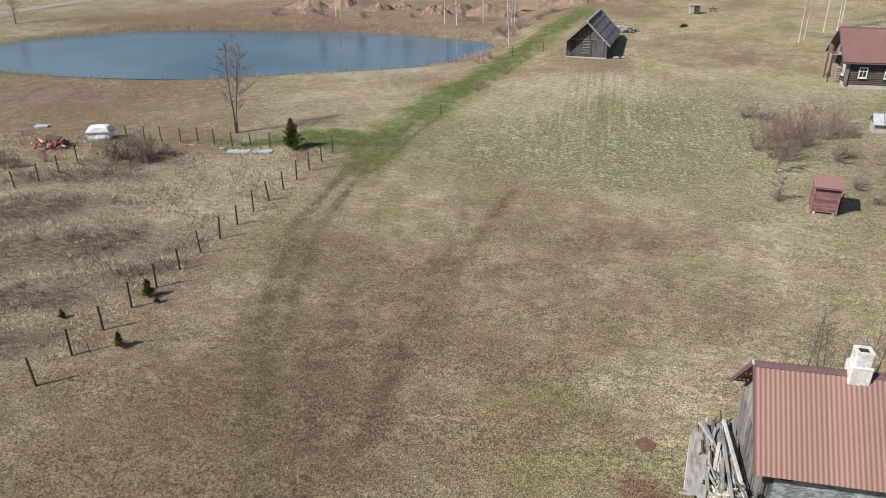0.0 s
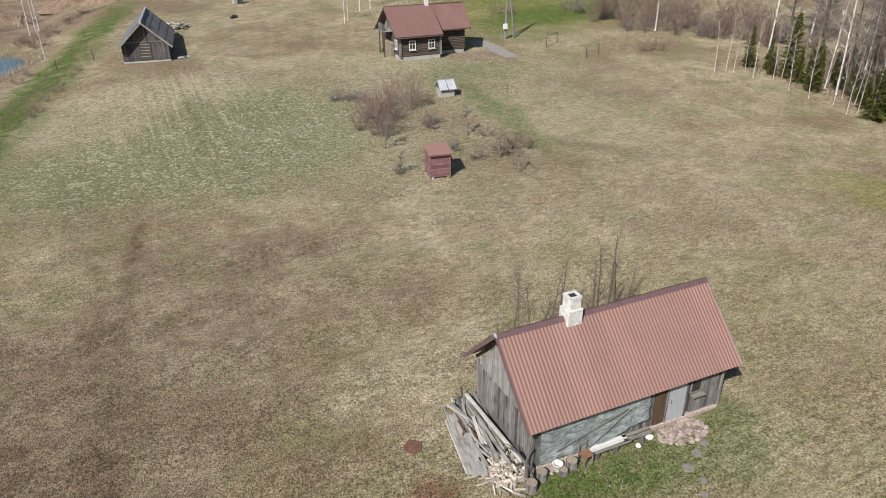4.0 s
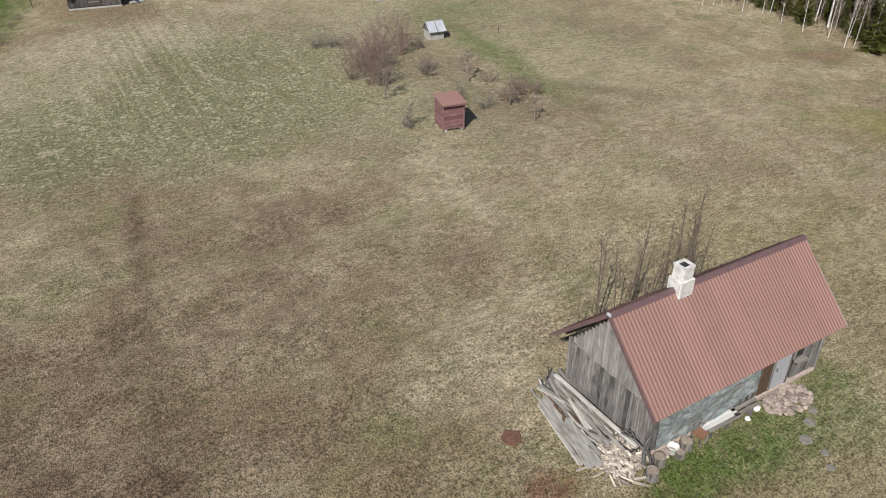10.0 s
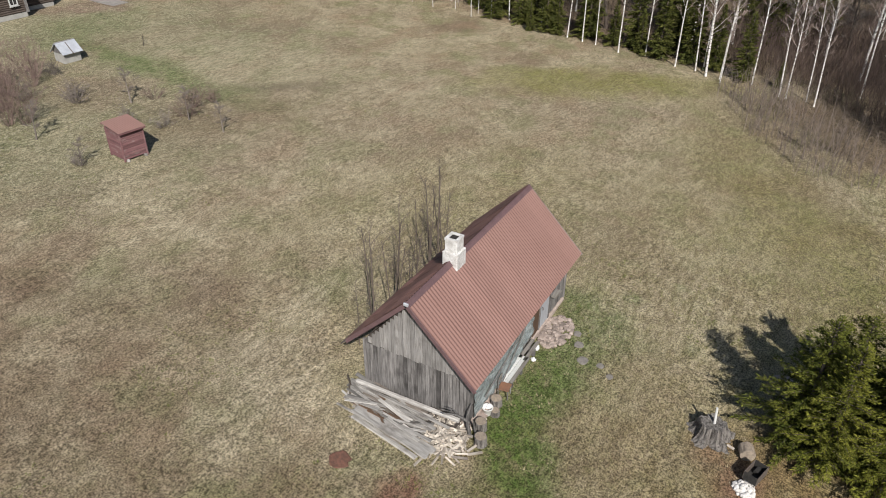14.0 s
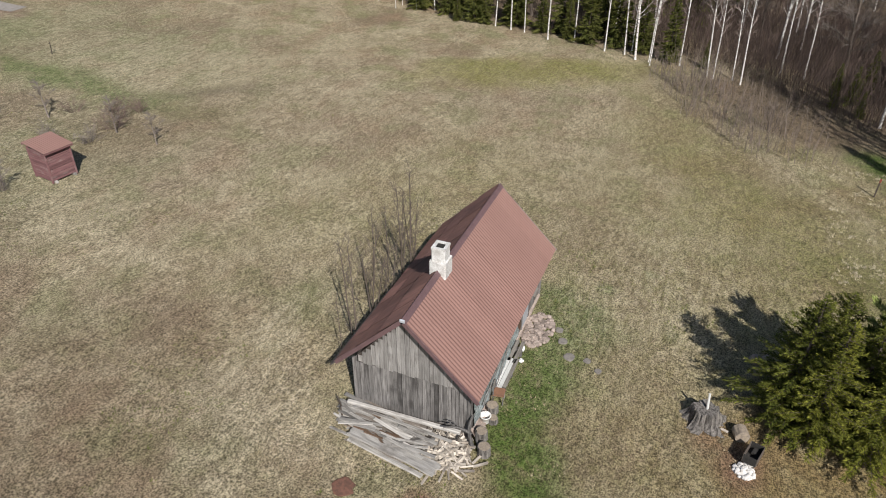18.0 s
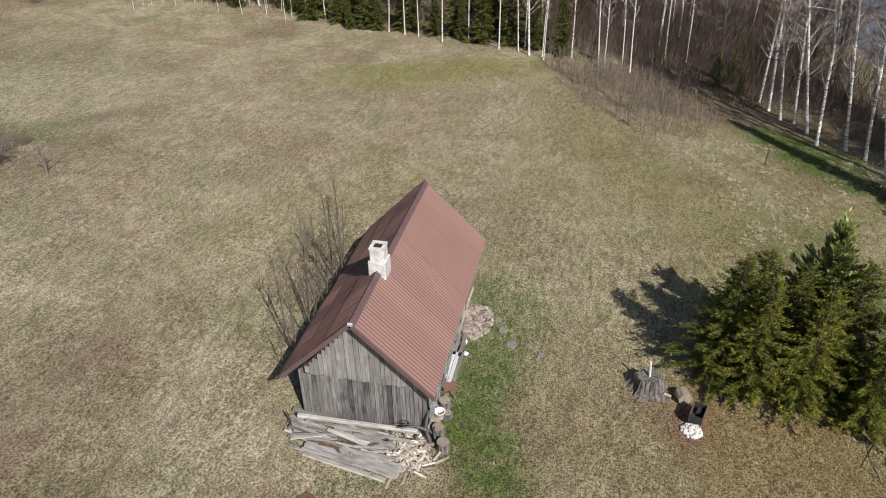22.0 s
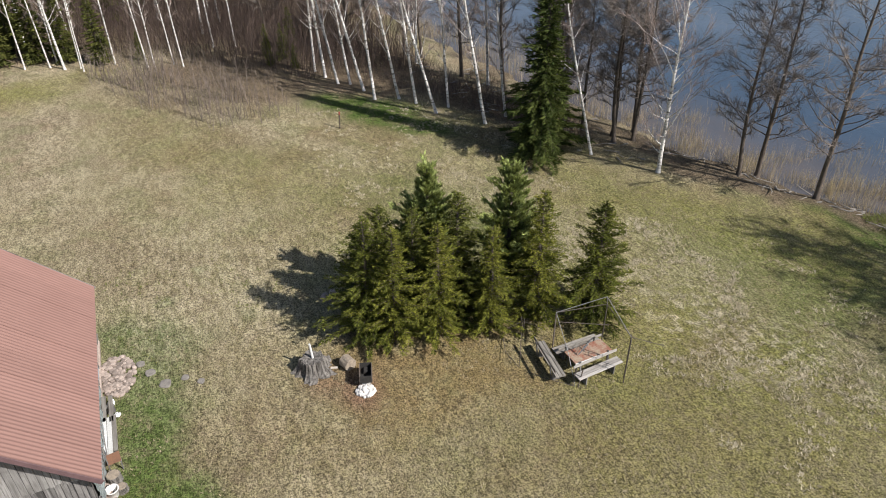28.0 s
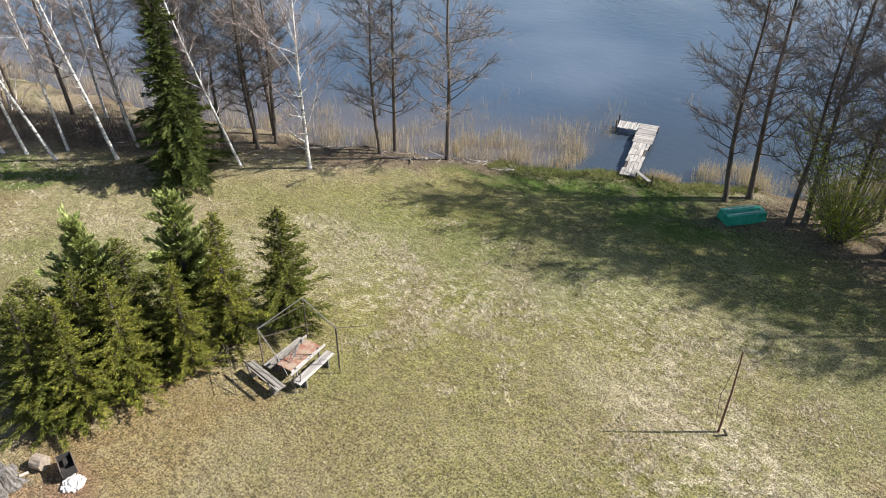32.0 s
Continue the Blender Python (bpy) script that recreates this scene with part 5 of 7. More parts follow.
def conifer(name, h, radius, label, leaf, gap=0.2, low=0.06, droop=0.25, dense=9, sprig=0.19, bare=0.0, upward=0.0, seed=1, lean=0.0, shape_k=0.85, skirt=0.0):
    """A needle tree: a trunk, boughs in whorls, and many sprays on each bough."""
    random.seed(seed)
    o = thing(name, label, "tree")
    trunk, boughs, crown = Shape(), Shape(), Shape()
    trunk.tube([(0, 0, -0.1), (lean * h * 0.5, 0, h * 0.5), (lean * h, 0, h)], [0.028 * h * 0.55 + 0.02, 0.016 * h * 0.55 + 0.015, 0.008], 7)
    z, az = low * h, uni(0, 6.3)
    phase = [uni(0, 6.3) for _ in range(4)]
    while z < h * 0.985:
        k = z / h
        rr = radius * max(0.03, (1 - k)) ** shape_k * (1 - 0.5 * max(0, 0.12 - k) / 0.12)
        if skirt:
            rr = radius * ((0.34 + 0.08 * math.sin(23 * k) + 0.07 * math.sin(61 * k)) * (1 - k) ** 0.4 + skirt * step(0.36, 0.17, k))
        az += 2.4 + uni(-0.5, 0.5)
        lump = 1 + 0.2 * math.sin(2 * az + 5 * k + phase[0]) + 0.18 * math.sin(3 * az - 9 * k + phase[1]) + 0.14 * math.sin(14 * k + phase[2])
        ln = rr * uni(0.5, 1.25) * (lump if not skirt else lump ** 1.5)
        d = Vector((math.cos(az), math.sin(az), 0.5 * k + upward - droop * (1 - k) * 0.6 + uni(-0.12, 0.12)))
        base = Vector((lean * z, 0, z))
        tip = base + d.normalized() * ln + Vector((0, 0, -droop * ln * 0.2))
        boughs.tube([base, base.lerp(tip, 0.55) + Vector((0, 0, 0.03)), tip], [0.012 + 0.005 * ln, 0.009, 0.004], 3, False)
        m = max(6, int(dense * ln / max(0.5, radius) * 3.8 + 5))
        for j in range(m):
            t = 0.15 + 0.85 * (j + uni(0, 1)) / m
            c = base.lerp(tip, t) + Vector((uni(-0.05, 0.05), uni(-0.05, 0.05), uni(-0.05, 0.07)))
            out = Vector((-math.sin(az), math.cos(az), 0)) * (-1) ** j * uni(0.2, 1.1) + d * uni(0.4, 1.0) + Vector((0, 0, uni(-0.3, 0.25) + upward))
            spray(crown, c, out, sprig * uni(0.7, 1.5) * (0.55 + 0.45 * (1 - k)), sprig * uni(0.09, 0.15))
        z += gap * uni(0.7, 1.3) / max(4, 5 + 4 * (1 - k))
    for j in range(10):
        spray(crown, Vector((lean * h, 0, h - 0.35 + 0.035 * j)), Vector((uni(-1, 1), uni(-1, 1), 1.6)), sprig * 0.8, sprig * 0.16)
    part("trunk", trunk, ALDER_BARK, o, smooth=True)
    part("branch_frame", boughs, ALDER_BARK, o, kind="stuff")
    part("crown", crown, leaf, o, kind="stuff")
    return o


def shrub(name, h, spread, stems, label, m, seed=1, upright=0.5, fine=3, radius=0.012):
    """A leafless many-stemmed bush."""
    random.seed(seed)
    o = thing(name, label, "shrub")
    wood, tw = Shape(), Shape()
    for i in range(stems):
        az = uni(0, 6.283)
        out = uni(0.1, 1.0)
        d = Vector((math.cos(az) * out * spread / h, math.sin(az) * out * spread / h, 1.0))
        p = Vector((math.cos(az) * spread * 0.12 * out, math.sin(az) * spread * 0.12 * out, -0.05))
        ln = h * uni(0.6, 1.05)
        pts = limb(wood, p, d, ln, radius * uni(0.8, 1.5), 0.006, 4, 4, 0.16, 0.04)
        for k in range(fine * 2):
            t = uni(0.25, 1)
            j = min(3, int(t * 4))
            b = pts[j].lerp(pts[j + 1], t * 4 - j)
            d2 = Vector((uni(-1, 1), uni(-1, 1), upright + uni(-0.2, 0.6)))
            q = limb(tw, b, d2, ln * uni(0.15, 0.36), 0.007, 0.005, 2, 3, 0.15, 0.0)
            for s in range(fine * 3):
                c = q[0].lerp(q[2], uni(0.2, 1))
                d3 = (d2.normalized() + Vector((uni(-1, 1), uni(-1, 1), uni(-0.5, 0.6))) * 0.9).normalized() * ln * uni(0.07, 0.18)
                w = d3.cross(Vector((uni(-1, 1), uni(-1, 1), uni(-1, 1)))).normalized() * 0.008
                tw.add([c - w, c + w, c + d3], [(0, 1, 2)])
    part("branch_frame", wood, m, o, kind="stuff")
    part("twig_crown", tw, m, o, kind="stuff")
    return o


def plant(src, x, y, rz=0.0, s=1.0, rx=0.0, ry=0.0, dz=0.0):
    return copy_thing(src, turned(x, y, ground_z(x, y) + dz, rz, s / src.scale[0], rx, ry))


def first(src, x, y, rz=0.0, s=1.0, rx=0.0, ry=0.0):
    src.matrix_world = turned(x, y, ground_z(x, y), rz, s, rx, ry)
    return src


def relabel(o, label, group=""):
    return tagged(o, label, group=group)


birches = [bare_tree("birch_tree", 14, 0.1, 0.2, 0.18, 34, 1.2, BIRCH_BARK, BIRCH_TWIG, "slender leafless birch with white bark at the wood's edge", seed=11 + i, lean=(0.0, 0.05, -0.05, 0.03)[i], fine=3) for i in range(4)]
big_birch = bare_tree("birch_tree", 13, 0.13, 0.1, 0.26, 46, 1.1, BIRCH_BARK, BIRCH_TWIG, "white-barked birch with ascending bare branches by the shore", seed=31, fine=4)
alders = [spreading_tree("alder_tree", 14.5, 0.15, "tall leafless alder with dark bark near the water", seed=41 + i, lean=(0.01, 0.03, -0.025)[i]) for i in range(3)]
slims = [bare_tree("birch_tree", 12, 0.062, 0.28, 0.15, 24, 1.3, BIRCH_BARK, BIRCH_TWIG, "slim white birch at the edge of the field", seed=21 + i, lean=(0.0, 0.05, -0.04)[i], fine=3) for i in range(3)]
saplings = [bare_tree("sapling", 5.0, 0.036, 0.06, 0.24, 17, 1.5, SAPLING_BARK, SAPLING_BARK, "thin leafless young tree", seed=51 + i, fine=-2) for i in range(2)]

EDGE = "birches along the wood"
# the birch row beside the lake meadow
row = [(34.3, -16.2, 1.05), (32.7, -16.7, 0.95), (32.3, -17.5, 0.9), (30.7, -18.0, 1.0), (28.9, -18.2, 1.05), (28.4, -19.8, 1.0), (27.2, -20.6, 1.0), (25.1, -21.2, 1.05), (25.8, -22.4, 0.9), (22.4, -23.5, 1.1), (23.0, -25.3, 0.9), (16.0, -27.4, 0.9)]
for i, (x, y, s) in enumerate(row):
    o = plant(birches[i % 4], x, y, 40 + (i * 17) % 45, s * 1.05, uni(-2, 2), 6.0 + (i % 4) * 2.0)
    relabel(o, "white birch leaning in the row beside the lake meadow", EDGE)
# birches along the field edge further off
far_row = [(45.9, 40.0), (47.4, 39.9), (47.9, 39.3), (49.0, 38.8), (48.2, 36.9), (49.6, 35.6), (50.5, 35.4), (48.3, 32.4), (48.0, 29.8), (51.0, 30.4), (48.7, 27.6), (50.9, 28.5), (50.5, 26.8), (48.5, 24.9), (47.2, 25.0), (48.3, 21.4), (47.0, 17.5), (46.0, 14.5), (45.4, 11.6), (44.4, 9.2), (43.5, 4.1), (43.3, 2.4), (41.5, 0.1), (40.7, -4.8), (40.2, -6.8)] + [(41.0, -6.2), (41.0, -4.3), (42.5, -2.1), (42.3, 0.3), (43.9, 1.9), (44.2, -9.6), (43.8, -11.3)]
for i, (x, y) in enumerate(far_row):
    relabel(plant(slims[i % 3], x, y, 61 * i, uni(0.36, 0.56) if y > 24 else uni(0.8, 1.1), uni(-3, 3), uni(-4, 4)), "slim white birch at the edge of the field", "birches along the field")
first(slims[0], 44.9, 7.0, 10)
first(slims[1], 45.6, 12.9, 50)
first(slims[2], 47.6, 23.0, 90)
first(big_birch, 12.6, -29.7, 20)
first(birches[0], 35.8, -15.8, 10)
first(birches[1], 58.3, 44.5, 10)
first(birches[2], 51.9, 56.9, 40)
first(birches[3], 42.5, 1.4, 80)
# alders by the shore
spots_ = [(17.8, -30.2, 0, 1.0), (17.0, -29.7, 60, 0.9), (18.0, -32.0, 140, 1.05), (16.8, -31.0, 200, 0.9), (10.7, -33.9, 30, 0.85), (10.4, -35.0, 250, 0.95), (7.0, -35.9, 110, 1.0), (-8.4, -41.0, 20, 1.0), (-9.4, -42.2, 150, 1.1), (-11.9, -40.4, 100, 0.95), (-12.6, -40.9, 300, 1.1), (-14.3, -42.3, 220, 1.0), (-17.5, -43.5, 80, 1.05), (-15.8, -44.0, 10, 0.9), (-20, -42.5, 130, 1.0), (-22.5, -44, 200, 1.1), (-24, -41.5, 30, 1.0), (-27, -43, 280, 1.05), (-21.5, -40.5, 350, 0.9), (-29.5, -41, 60, 1.1), (-16.6, -40.2, 170, 1.05), (-18.8, -40.9, 310, 1.1), (-25.5, -39.6, 90, 1.0), (-23.2, -42.2, 15, 1.0), (-32, -42, 120, 1.0)]
for i, (x, y, a, s) in enumerate(spots_):
    relabel(plant(alders[i % 3], x, y, a, s), "dark leafless alder on the lake shore", "alders on the shore")
first(alders[0], 22.5, -29.5, 0)
first(alders[1], 27.5, -27.5, 60)
first(alders[2], 31.0, -25.8, 200)
random.seed(77)
# the wood behind: mixed bare trees
wood_at = []
while len(wood_at) < 96:
    x, y = uni(33, 76), uni(-26, 48)
    if y < shore(x) + 1.0 or x < 47.5 - 0.28 * max(0, 22 - y) + (3.5 if y > 0 else 0) or (x < 41 and y > -15) or (x < 60 and y > 36):
        continue
    if min([9] + [math.hypot(x - a, y - b) for a, b in wood_at]) < 1.7:
        continue
    wood_at.append((x, y))
for i, (x, y) in enumerate(wood_at):
    src = alders[i % 3] if i % 5 < 3 else birches[i % 4]
    relabel(plant(src, x, y, uni(0, 360), uni(0.7, 1.1), uni(-3, 3), uni(-3, 3)), "bare tree standing in the wood" if i % 5 < 3 else "pale birch standing in the wood", "trees of the wood")
# strip of trees between the birch row and the water
for i in range(11):
    x = uni(19, 44)
    y = shore(x) + uni(0.6, 5.5) + 0.05 * (x - 19)
    relabel(plant(alders[i % 3] if i % 4 else birches[i % 4], x, y, uni(0, 360), uni(0.7, 1.05), uni(-3, 3), uni(-4, 4)), "dark bare tree between birches and water", "trees of the wood")

# evergreens
spruces = [conifer("spruce_tree", 5.0, 1.55, "bushy green young spruce in a tight group", SPRUCE_LEAF, seed=61, dense=26, gap=0.15, sprig=0.15, shape_k=0.6),
           conifer("spruce_tree", 5.4, 1.4, "slim yellow-green young spruce with visible trunk", YOUNG_LEAF, seed=62, dense=23, gap=0.15, sprig=0.15, low=0.08, shape_k=0.62),
           conifer("spruce_tree", 4.6, 1.5, "dark green cone-shaped young spruce", SPRUCE_LEAF, seed=63, dense=27, gap=0.15, sprig=0.16, shape_k=0.72)]
pine = conifer("pine_tree", 5.4, 1.35, "lighter long-needled young pine", PINE_LEAF, 0.17, 0.12, 0.0, 26, 0.24, 0, 0.55, seed=64, shape_k=0.4)
GROVE = "young evergreens by the fireplace"
first(spruces[0], 5.1, -9.9, 0, 1.08)
first(spruces[1], 4.1, -12.4, 0, 0.98)
first(spruces[2], 2.8, -18.7, 0, 1.2)
first(pine, 6.0, -12.8, 0, 1.2)
for src, x, y, a, s in ((spruces[1], 4.3, -10.7, 120, 0.98), (spruces[0], 6.3, -10.9, 200, 1.02), (spruces[1], 3.6, -14.4, 60, 0.92), (spruces[0], 5.4, -11.9, 300, 1.05), (pine, 4.9, -15.8, 90, 1.2), (spruces[1], 3.5, -16.4, 220, 1.12), (spruces[2], 6.9, -10.3, 90, 0.9), (spruces[0], 5.0, -13.6, 20, 1.15)):
    relabel(plant(src, x, y, a, s), "young evergreen in the tight group by the fireplace", GROVE)
tall = conifer("spruce_tree", 16, 2.3, "tall ragged dark spruce with a full low skirt", SPRUCE_DARK, 0.23, 0.015, 0.6, 20, 0.36, 0.0, seed=66, skirt=0.85)
first(tall, 17.3, -24.6, 0)
under = [conifer("spruce_tree", 5.5, 1.1, "young spruce under the birches", WOOD_SPRUCE, 0.3, 0.04, 0.3, 9, 0.34, seed=67 + i) for i in range(2)]
random.seed(90)
edge = [(46.3, 15.6), (46.6, 16.8), (47.6, 19.8), (49.2, 22.8), (49.8, 24.3), (50.2, 25.6), (51.4, 27.2), (50.2, 31.4), (51.8, 32.2), (51.2, 34.0), (52.6, 35.2), (50.8, 37.0), (46.8, 12.8), (46.0, 10.2), (45.2, 7.6), (44.8, 5.8), (45.2, 3.2), (44.2, 1.2), (46.5, 8.4), (48.0, 13.5), (48.5, 17.0), (47.4, 5.0), (43.0, -1.2), (49.5, 19.0), (47.8, 22.8), (50.8, 40.2), (52.0, 38.6), (53.2, 36.8), (54.0, 34.2), (53.4, 31.0), (52.6, 29.0), (54.6, 32.6), (51.6, 33.0), (53.0, 27.4)]
for i, (x, y) in enumerate(edge):
    relabel(plant(under[i % 2], x, y, uni(0, 360), uni(0.5, 0.8) if y > 24 else uni(0.65, 1.3)), "dark young spruce under the birches", "spruces along the field")
for i, (x, y, s) in enumerate(((38.2, -13.0, 0.36), (39.4, -14.2, 0.5), (40.6, -13.2, 0.45), (37.0, -14.6, 0.34), (41.8, -15.4, 0.6))):
    relabel(plant(under[i % 2], x, y, 70 * i, s), "dark bushy young spruce in the wood's shade", "spruces of the wood")
first(under[0], 46.0, 18.2, 0, 0.5)
first(under[1], 42.8, -4.0, 0, 0.4)
for i in range(16):
    x, y = uni(50, 64), uni(-8, 36)
    relabel(plant(under[i % 2], x, y, uni(0, 360), uni(0.9, 1.7)), "dark spruce inside the bare wood", "spruces of the wood")
# small conifers by the fence and pond
small = conifer("pine_sapling", 2.5, 0.85, "small dark green pine beside the fence", SPRUCE_LEAF, 0.16, 0.05, 0.0, 9, 0.22, 0, 0.3, seed=71, shape_k=0.7)
first(small, -30.2, 32.7)
for x, y, s, l in ((-27.1, 4.9, 0.34, "tiny green pine seedling by the fence"), (-28.4, 9.3, 0.42, "small yellow-green pine seedling by a fence post"), (-27.6, 8.8, 0.18, "tiny pine seedling in the grass"), (-31.5, 6.6, 0.22, "tiny pine seedling in the grass"), (-32.5, -0.5, 0.5, "dark low juniper clump in scorched grass"), (16.2, 59.0, 0.3, "small conifer by the farmhouse gable")):
    relabel(plant(small, x, y, 70 * s * 10, s), l)

# trees round the pond
pond_birch = bare_tree("birch_tree", 8.2, 0.08, 0.25, 0.3, 20, 0.8, SAPLING_BARK, TWIG, "grey three-stemmed bare tree by the pond fence", seed=81, stems=3, fine=3)
first(pond_birch, -36.9, 35.9)
for i, (x, y, s) in enumerate([(-49.3, 95.7, 0.9), (-48.4, 95.4, 0.8), (-30.1, 91.3, 0.9), (-28.0, 90.1, 1.0), (-24.4, 92.9, 0.9), (-18.0, 73.9, 0.6), (-20.1, 88.1, 0.9), (-19.0, 88.0, 1.0), (-19.3, 87.3, 0.95), (16.3, 73.5, 0.6), (23.9, 85.4, 0.8), (20.5, 80.0, 0.8), (22.2, 80.5, 0.9), (17.2, 75.0, 0.5)]):
    relabel(plant(slims[i % 3], x, y, 50 * i, s), "thin white birch on open ground", "scattered birches")
relabel(plant(pond_birch, -100.5, 84.0, 40, 0.7), "small bare tree beside the farm road")

# spoil heaps, brush and far conifers beyond the pond
random.seed(95)
for i in range(13):
    x, y = -58 + 4.2 * i + uni(-2, 2), 98 + uni(-2, 7) + (3 if i < 3 else 0)
    rx, ry, hh = uni(2.5, 5.5), uni(1.6, 3.0), uni(0.7, 1.7)
    ph = uni(0, 9)
    mound = Shape().grid(lambda u, v: (rx * v * math.cos(6.283 * u) * (1 + 0.25 * noise.noise((math.cos(6.283 * u) * 2, math.sin(6.283 * u) * 2, ph))), ry * v * math.sin(6.283 * u) * (1 + 0.25 * noise.noise((math.cos(6.283 * u) * 2, math.sin(6.283 * u) * 2, ph))), hh * (1 - v * v) * (1 + 0.5 * noise.noise((2.5 * v * math.cos(6.283 * u), 2.5 * v * math.sin(6.283 * u), ph)) + 0.45 * noise.noise((7 * v * math.cos(6.283 * u), 7 * v * math.sin(6.283 * u), ph))) - 0.9 * v), 44, 14)
    thing("earth_mound", "heap of reddish-brown dug earth beyond the pond", "earth", at=pose(x, y, ground_z(x, y), 0, 0, uni(-25, 25)), group="spoil heaps by the pond", shape=mound, material=RED_EARTH)
for i in range(15):
    relabel(plant(under[i % 2], 8 + 3.2 * i + uni(-1, 1), 128 + uni(-3, 6), uni(0, 360), uni(1.2, 1.9)), "dark far spruce beyond the farm fields", "far spruces")
for i in range(9):
    relabel(plant(under[i % 2], -62 + 4.5 * i + uni(-1, 1), 119 + uni(-2, 4), uni(0, 360), uni(0.9, 1.4)), "dark far spruce beyond the farm fields", "far spruces")

# shrubs round the outhouse
bush = shrub("shrub", 2.4, 2.1, 26, "leafless purplish shrub in the old orchard", PLUM_TWIG, 101, 0.6, 2)
low = shrub("shrub", 1.4, 2.1, 15, "low leafless grey bush in the orchard", TWIG, 102, 0.3, 3)
red = shrub("shrub", 1.4, 2.1, 15, "low leafless reddish berry bush", PLUM_TWIG, 103, 0.5, 3)
apple = bare_tree("apple_tree", 2.6, 0.06, 0.25, 0.42, 12, 0.5, TWIG, TWIG, "small gnarled leafless apple tree", seed=104, fine=4, lean=0.1)
ORCH = "old orchard shrubs"
first(bush, 6.9, 36.0, 0, 1.15)
first(low, 7.6, 44.7, 0, 1.0)
first(red, 14.2, 28.6, 0, 0.9)
first(apple, 6.6, 33.0, 0, 0.9)
for src, x, y, s in ((bush, 6.2, 37.4, 0.9), (bush, 7.4, 39.6, 1.0), (bush, 9.6, 40.4, 1.1), (red, 17.0, 29.0, 0.9), (bush, 8.2, 38.3, 1.2), (bush, 10.6, 42.0, 1.25), (bush, 12.6, 41.8, 1.2), (bush, 11.7, 40.6, 1.0), (bush, 7.6, 35.4, 1.05), (low, 6.6, 45.2, 1.2), (low, 8.5, 43.9, 1.0), (low, 11.4, 36.0, 1.2), (low, 12.2, 36.6, 1.0), (low, 9.9, 38.8, 1.1), (low, 11.4, 30.9, 0.9), (low, 5.8, 28.2, 0.75), (apple, 13.7, 33.2, 0.9), (apple, 13.9, 28.0, 0.85), (apple, 13.7, 24.8, 0.75), (red, 15.6, 29.5, 0.9), (red, 16.4, 30.4, 0.8), (red, 15.0, 32.4, 0.7), (low, 12.2, 28.4, 0.9), (low, 13.9, 41.4, 0.9), (apple, 5.9, 28.0, 0.7), (red, 9.2, 41.0, 0.9), (low, -1.0, 0, 0)):
    if s:
        relabel(plant(src, x, y, uni(0, 360), s), "", ORCH)
# bushes at the fence, the hedge and the far scrub
for x, y, s in ((-42.2, 28.6, 1.3), (-41.0, 29.2, 1.2), (-43.6, 28.0, 1.1), (-40.3, 28.0, 0.9), (-50.1, 25.2, 1.0), (-52.0, 25.6, 1.1), (-39.6, 29.6, 1.0), (-44.3, 31.5, 1.0)):
    relabel(plant(low, x, y, uni(0, 360), s), "tangled leafless brush along the fence", "fence brush")
for x, y, s in ((-42.6, 28.3, 0.8), (-41.4, 28.9, 0.9), (-40.4, 28.4, 0.7), (-43.4, 27.6, 0.7), (-41.0, 27.6, 0.65), (-50.6, 24.6, 0.6), (-48.6, 26.6, 0.55)):
    relabel(plant(bush, x, y, uni(0, 360), s), "dense leafless brush along the fence", "fence brush")
for i, (x, y) in enumerate([(-18.3, 51.9), (-17.7, 53.0), (-17.2, 56.0), (-16.4, 58.2), (-15.9, 60.1), (-15.2, 62.8), (-14.5, 64.6), (-20.0, 64.2), (-19.4, 66.8), (-14.0, 92.6), (-15.5, 88.4), (-16.8, 84.6), (-17.9, 84.3), (-12.9, 99.3)]):
    relabel(plant((low, red)[i % 2], x, y, uni(0, 360), uni(0.45, 0.75)), "dark heathy brush on the bank beside the track", "track brush")
for i in range(46):
    x = uni(47, 66)
    y = 61 - 0.95 * (x - 48) + uni(-3, 9) if x < 58 else uni(44, 64)
    relabel(plant((bush, low)[i % 2], x, y, uni(0, 360), uni(1.3, 2.0)), "leafless brown willow scrub at the field's end", "far scrub")
for i in range(12):
    x, y = (-17.5 - uni(0, 5), 78 + uni(-4, 12)) if i % 2 else (-60 + 4 * i, 95 + uni(-2, 2))
    relabel(plant((low, red)[i % 2], x, y, uni(0, 360), uni(0.8, 1.3)), "dark tangled brush on the pond bank", "pond brush")
for x, y in ((44.4, 49.1), (45.9, 49.0), (37.4, 72.0), (39.0, 71.0)):
    relabel(plant(red, x, y, uni(0, 360), 1.1), "small reddish bush in the grass")

# young growth between field and wood
random.seed(120)
whip = Shape()
for i in range(330):
    u = random.random()
    x = 40 - 12 * u + uni(-1.6, 2.8)
    y = -1.5 - 8.2 * u + uni(-3.4, 2.4)
    z = ground_z(x, y)
    h = uni(0.8, 2.7)
    b = Vector((x, y, z - 0.05))
    pts = limb(whip, b, Vector((uni(-0.14, 0.14), uni(-0.14, 0.14), 1)), h, 0.02, 0.006, 4, 4, 0.08)
    for k in range(9):
        t = uni(0.2, 1.0) * 4
        c = pts[min(3, int(t))].lerp(pts[min(3, int(t)) + 1], t % 1)
        limb(whip, c, Vector((uni(-1, 1), uni(-1, 1), uni(0.5, 1.4))), h * uni(0.12, 0.3), 0.009, 0.004, 2, 3, 0.15)
thing("thicket", "dense leafless sapling thicket between meadow and wood", "thicket", shape=whip, material=THICKET_TWIG, kind="stuff")
brush = Shape()
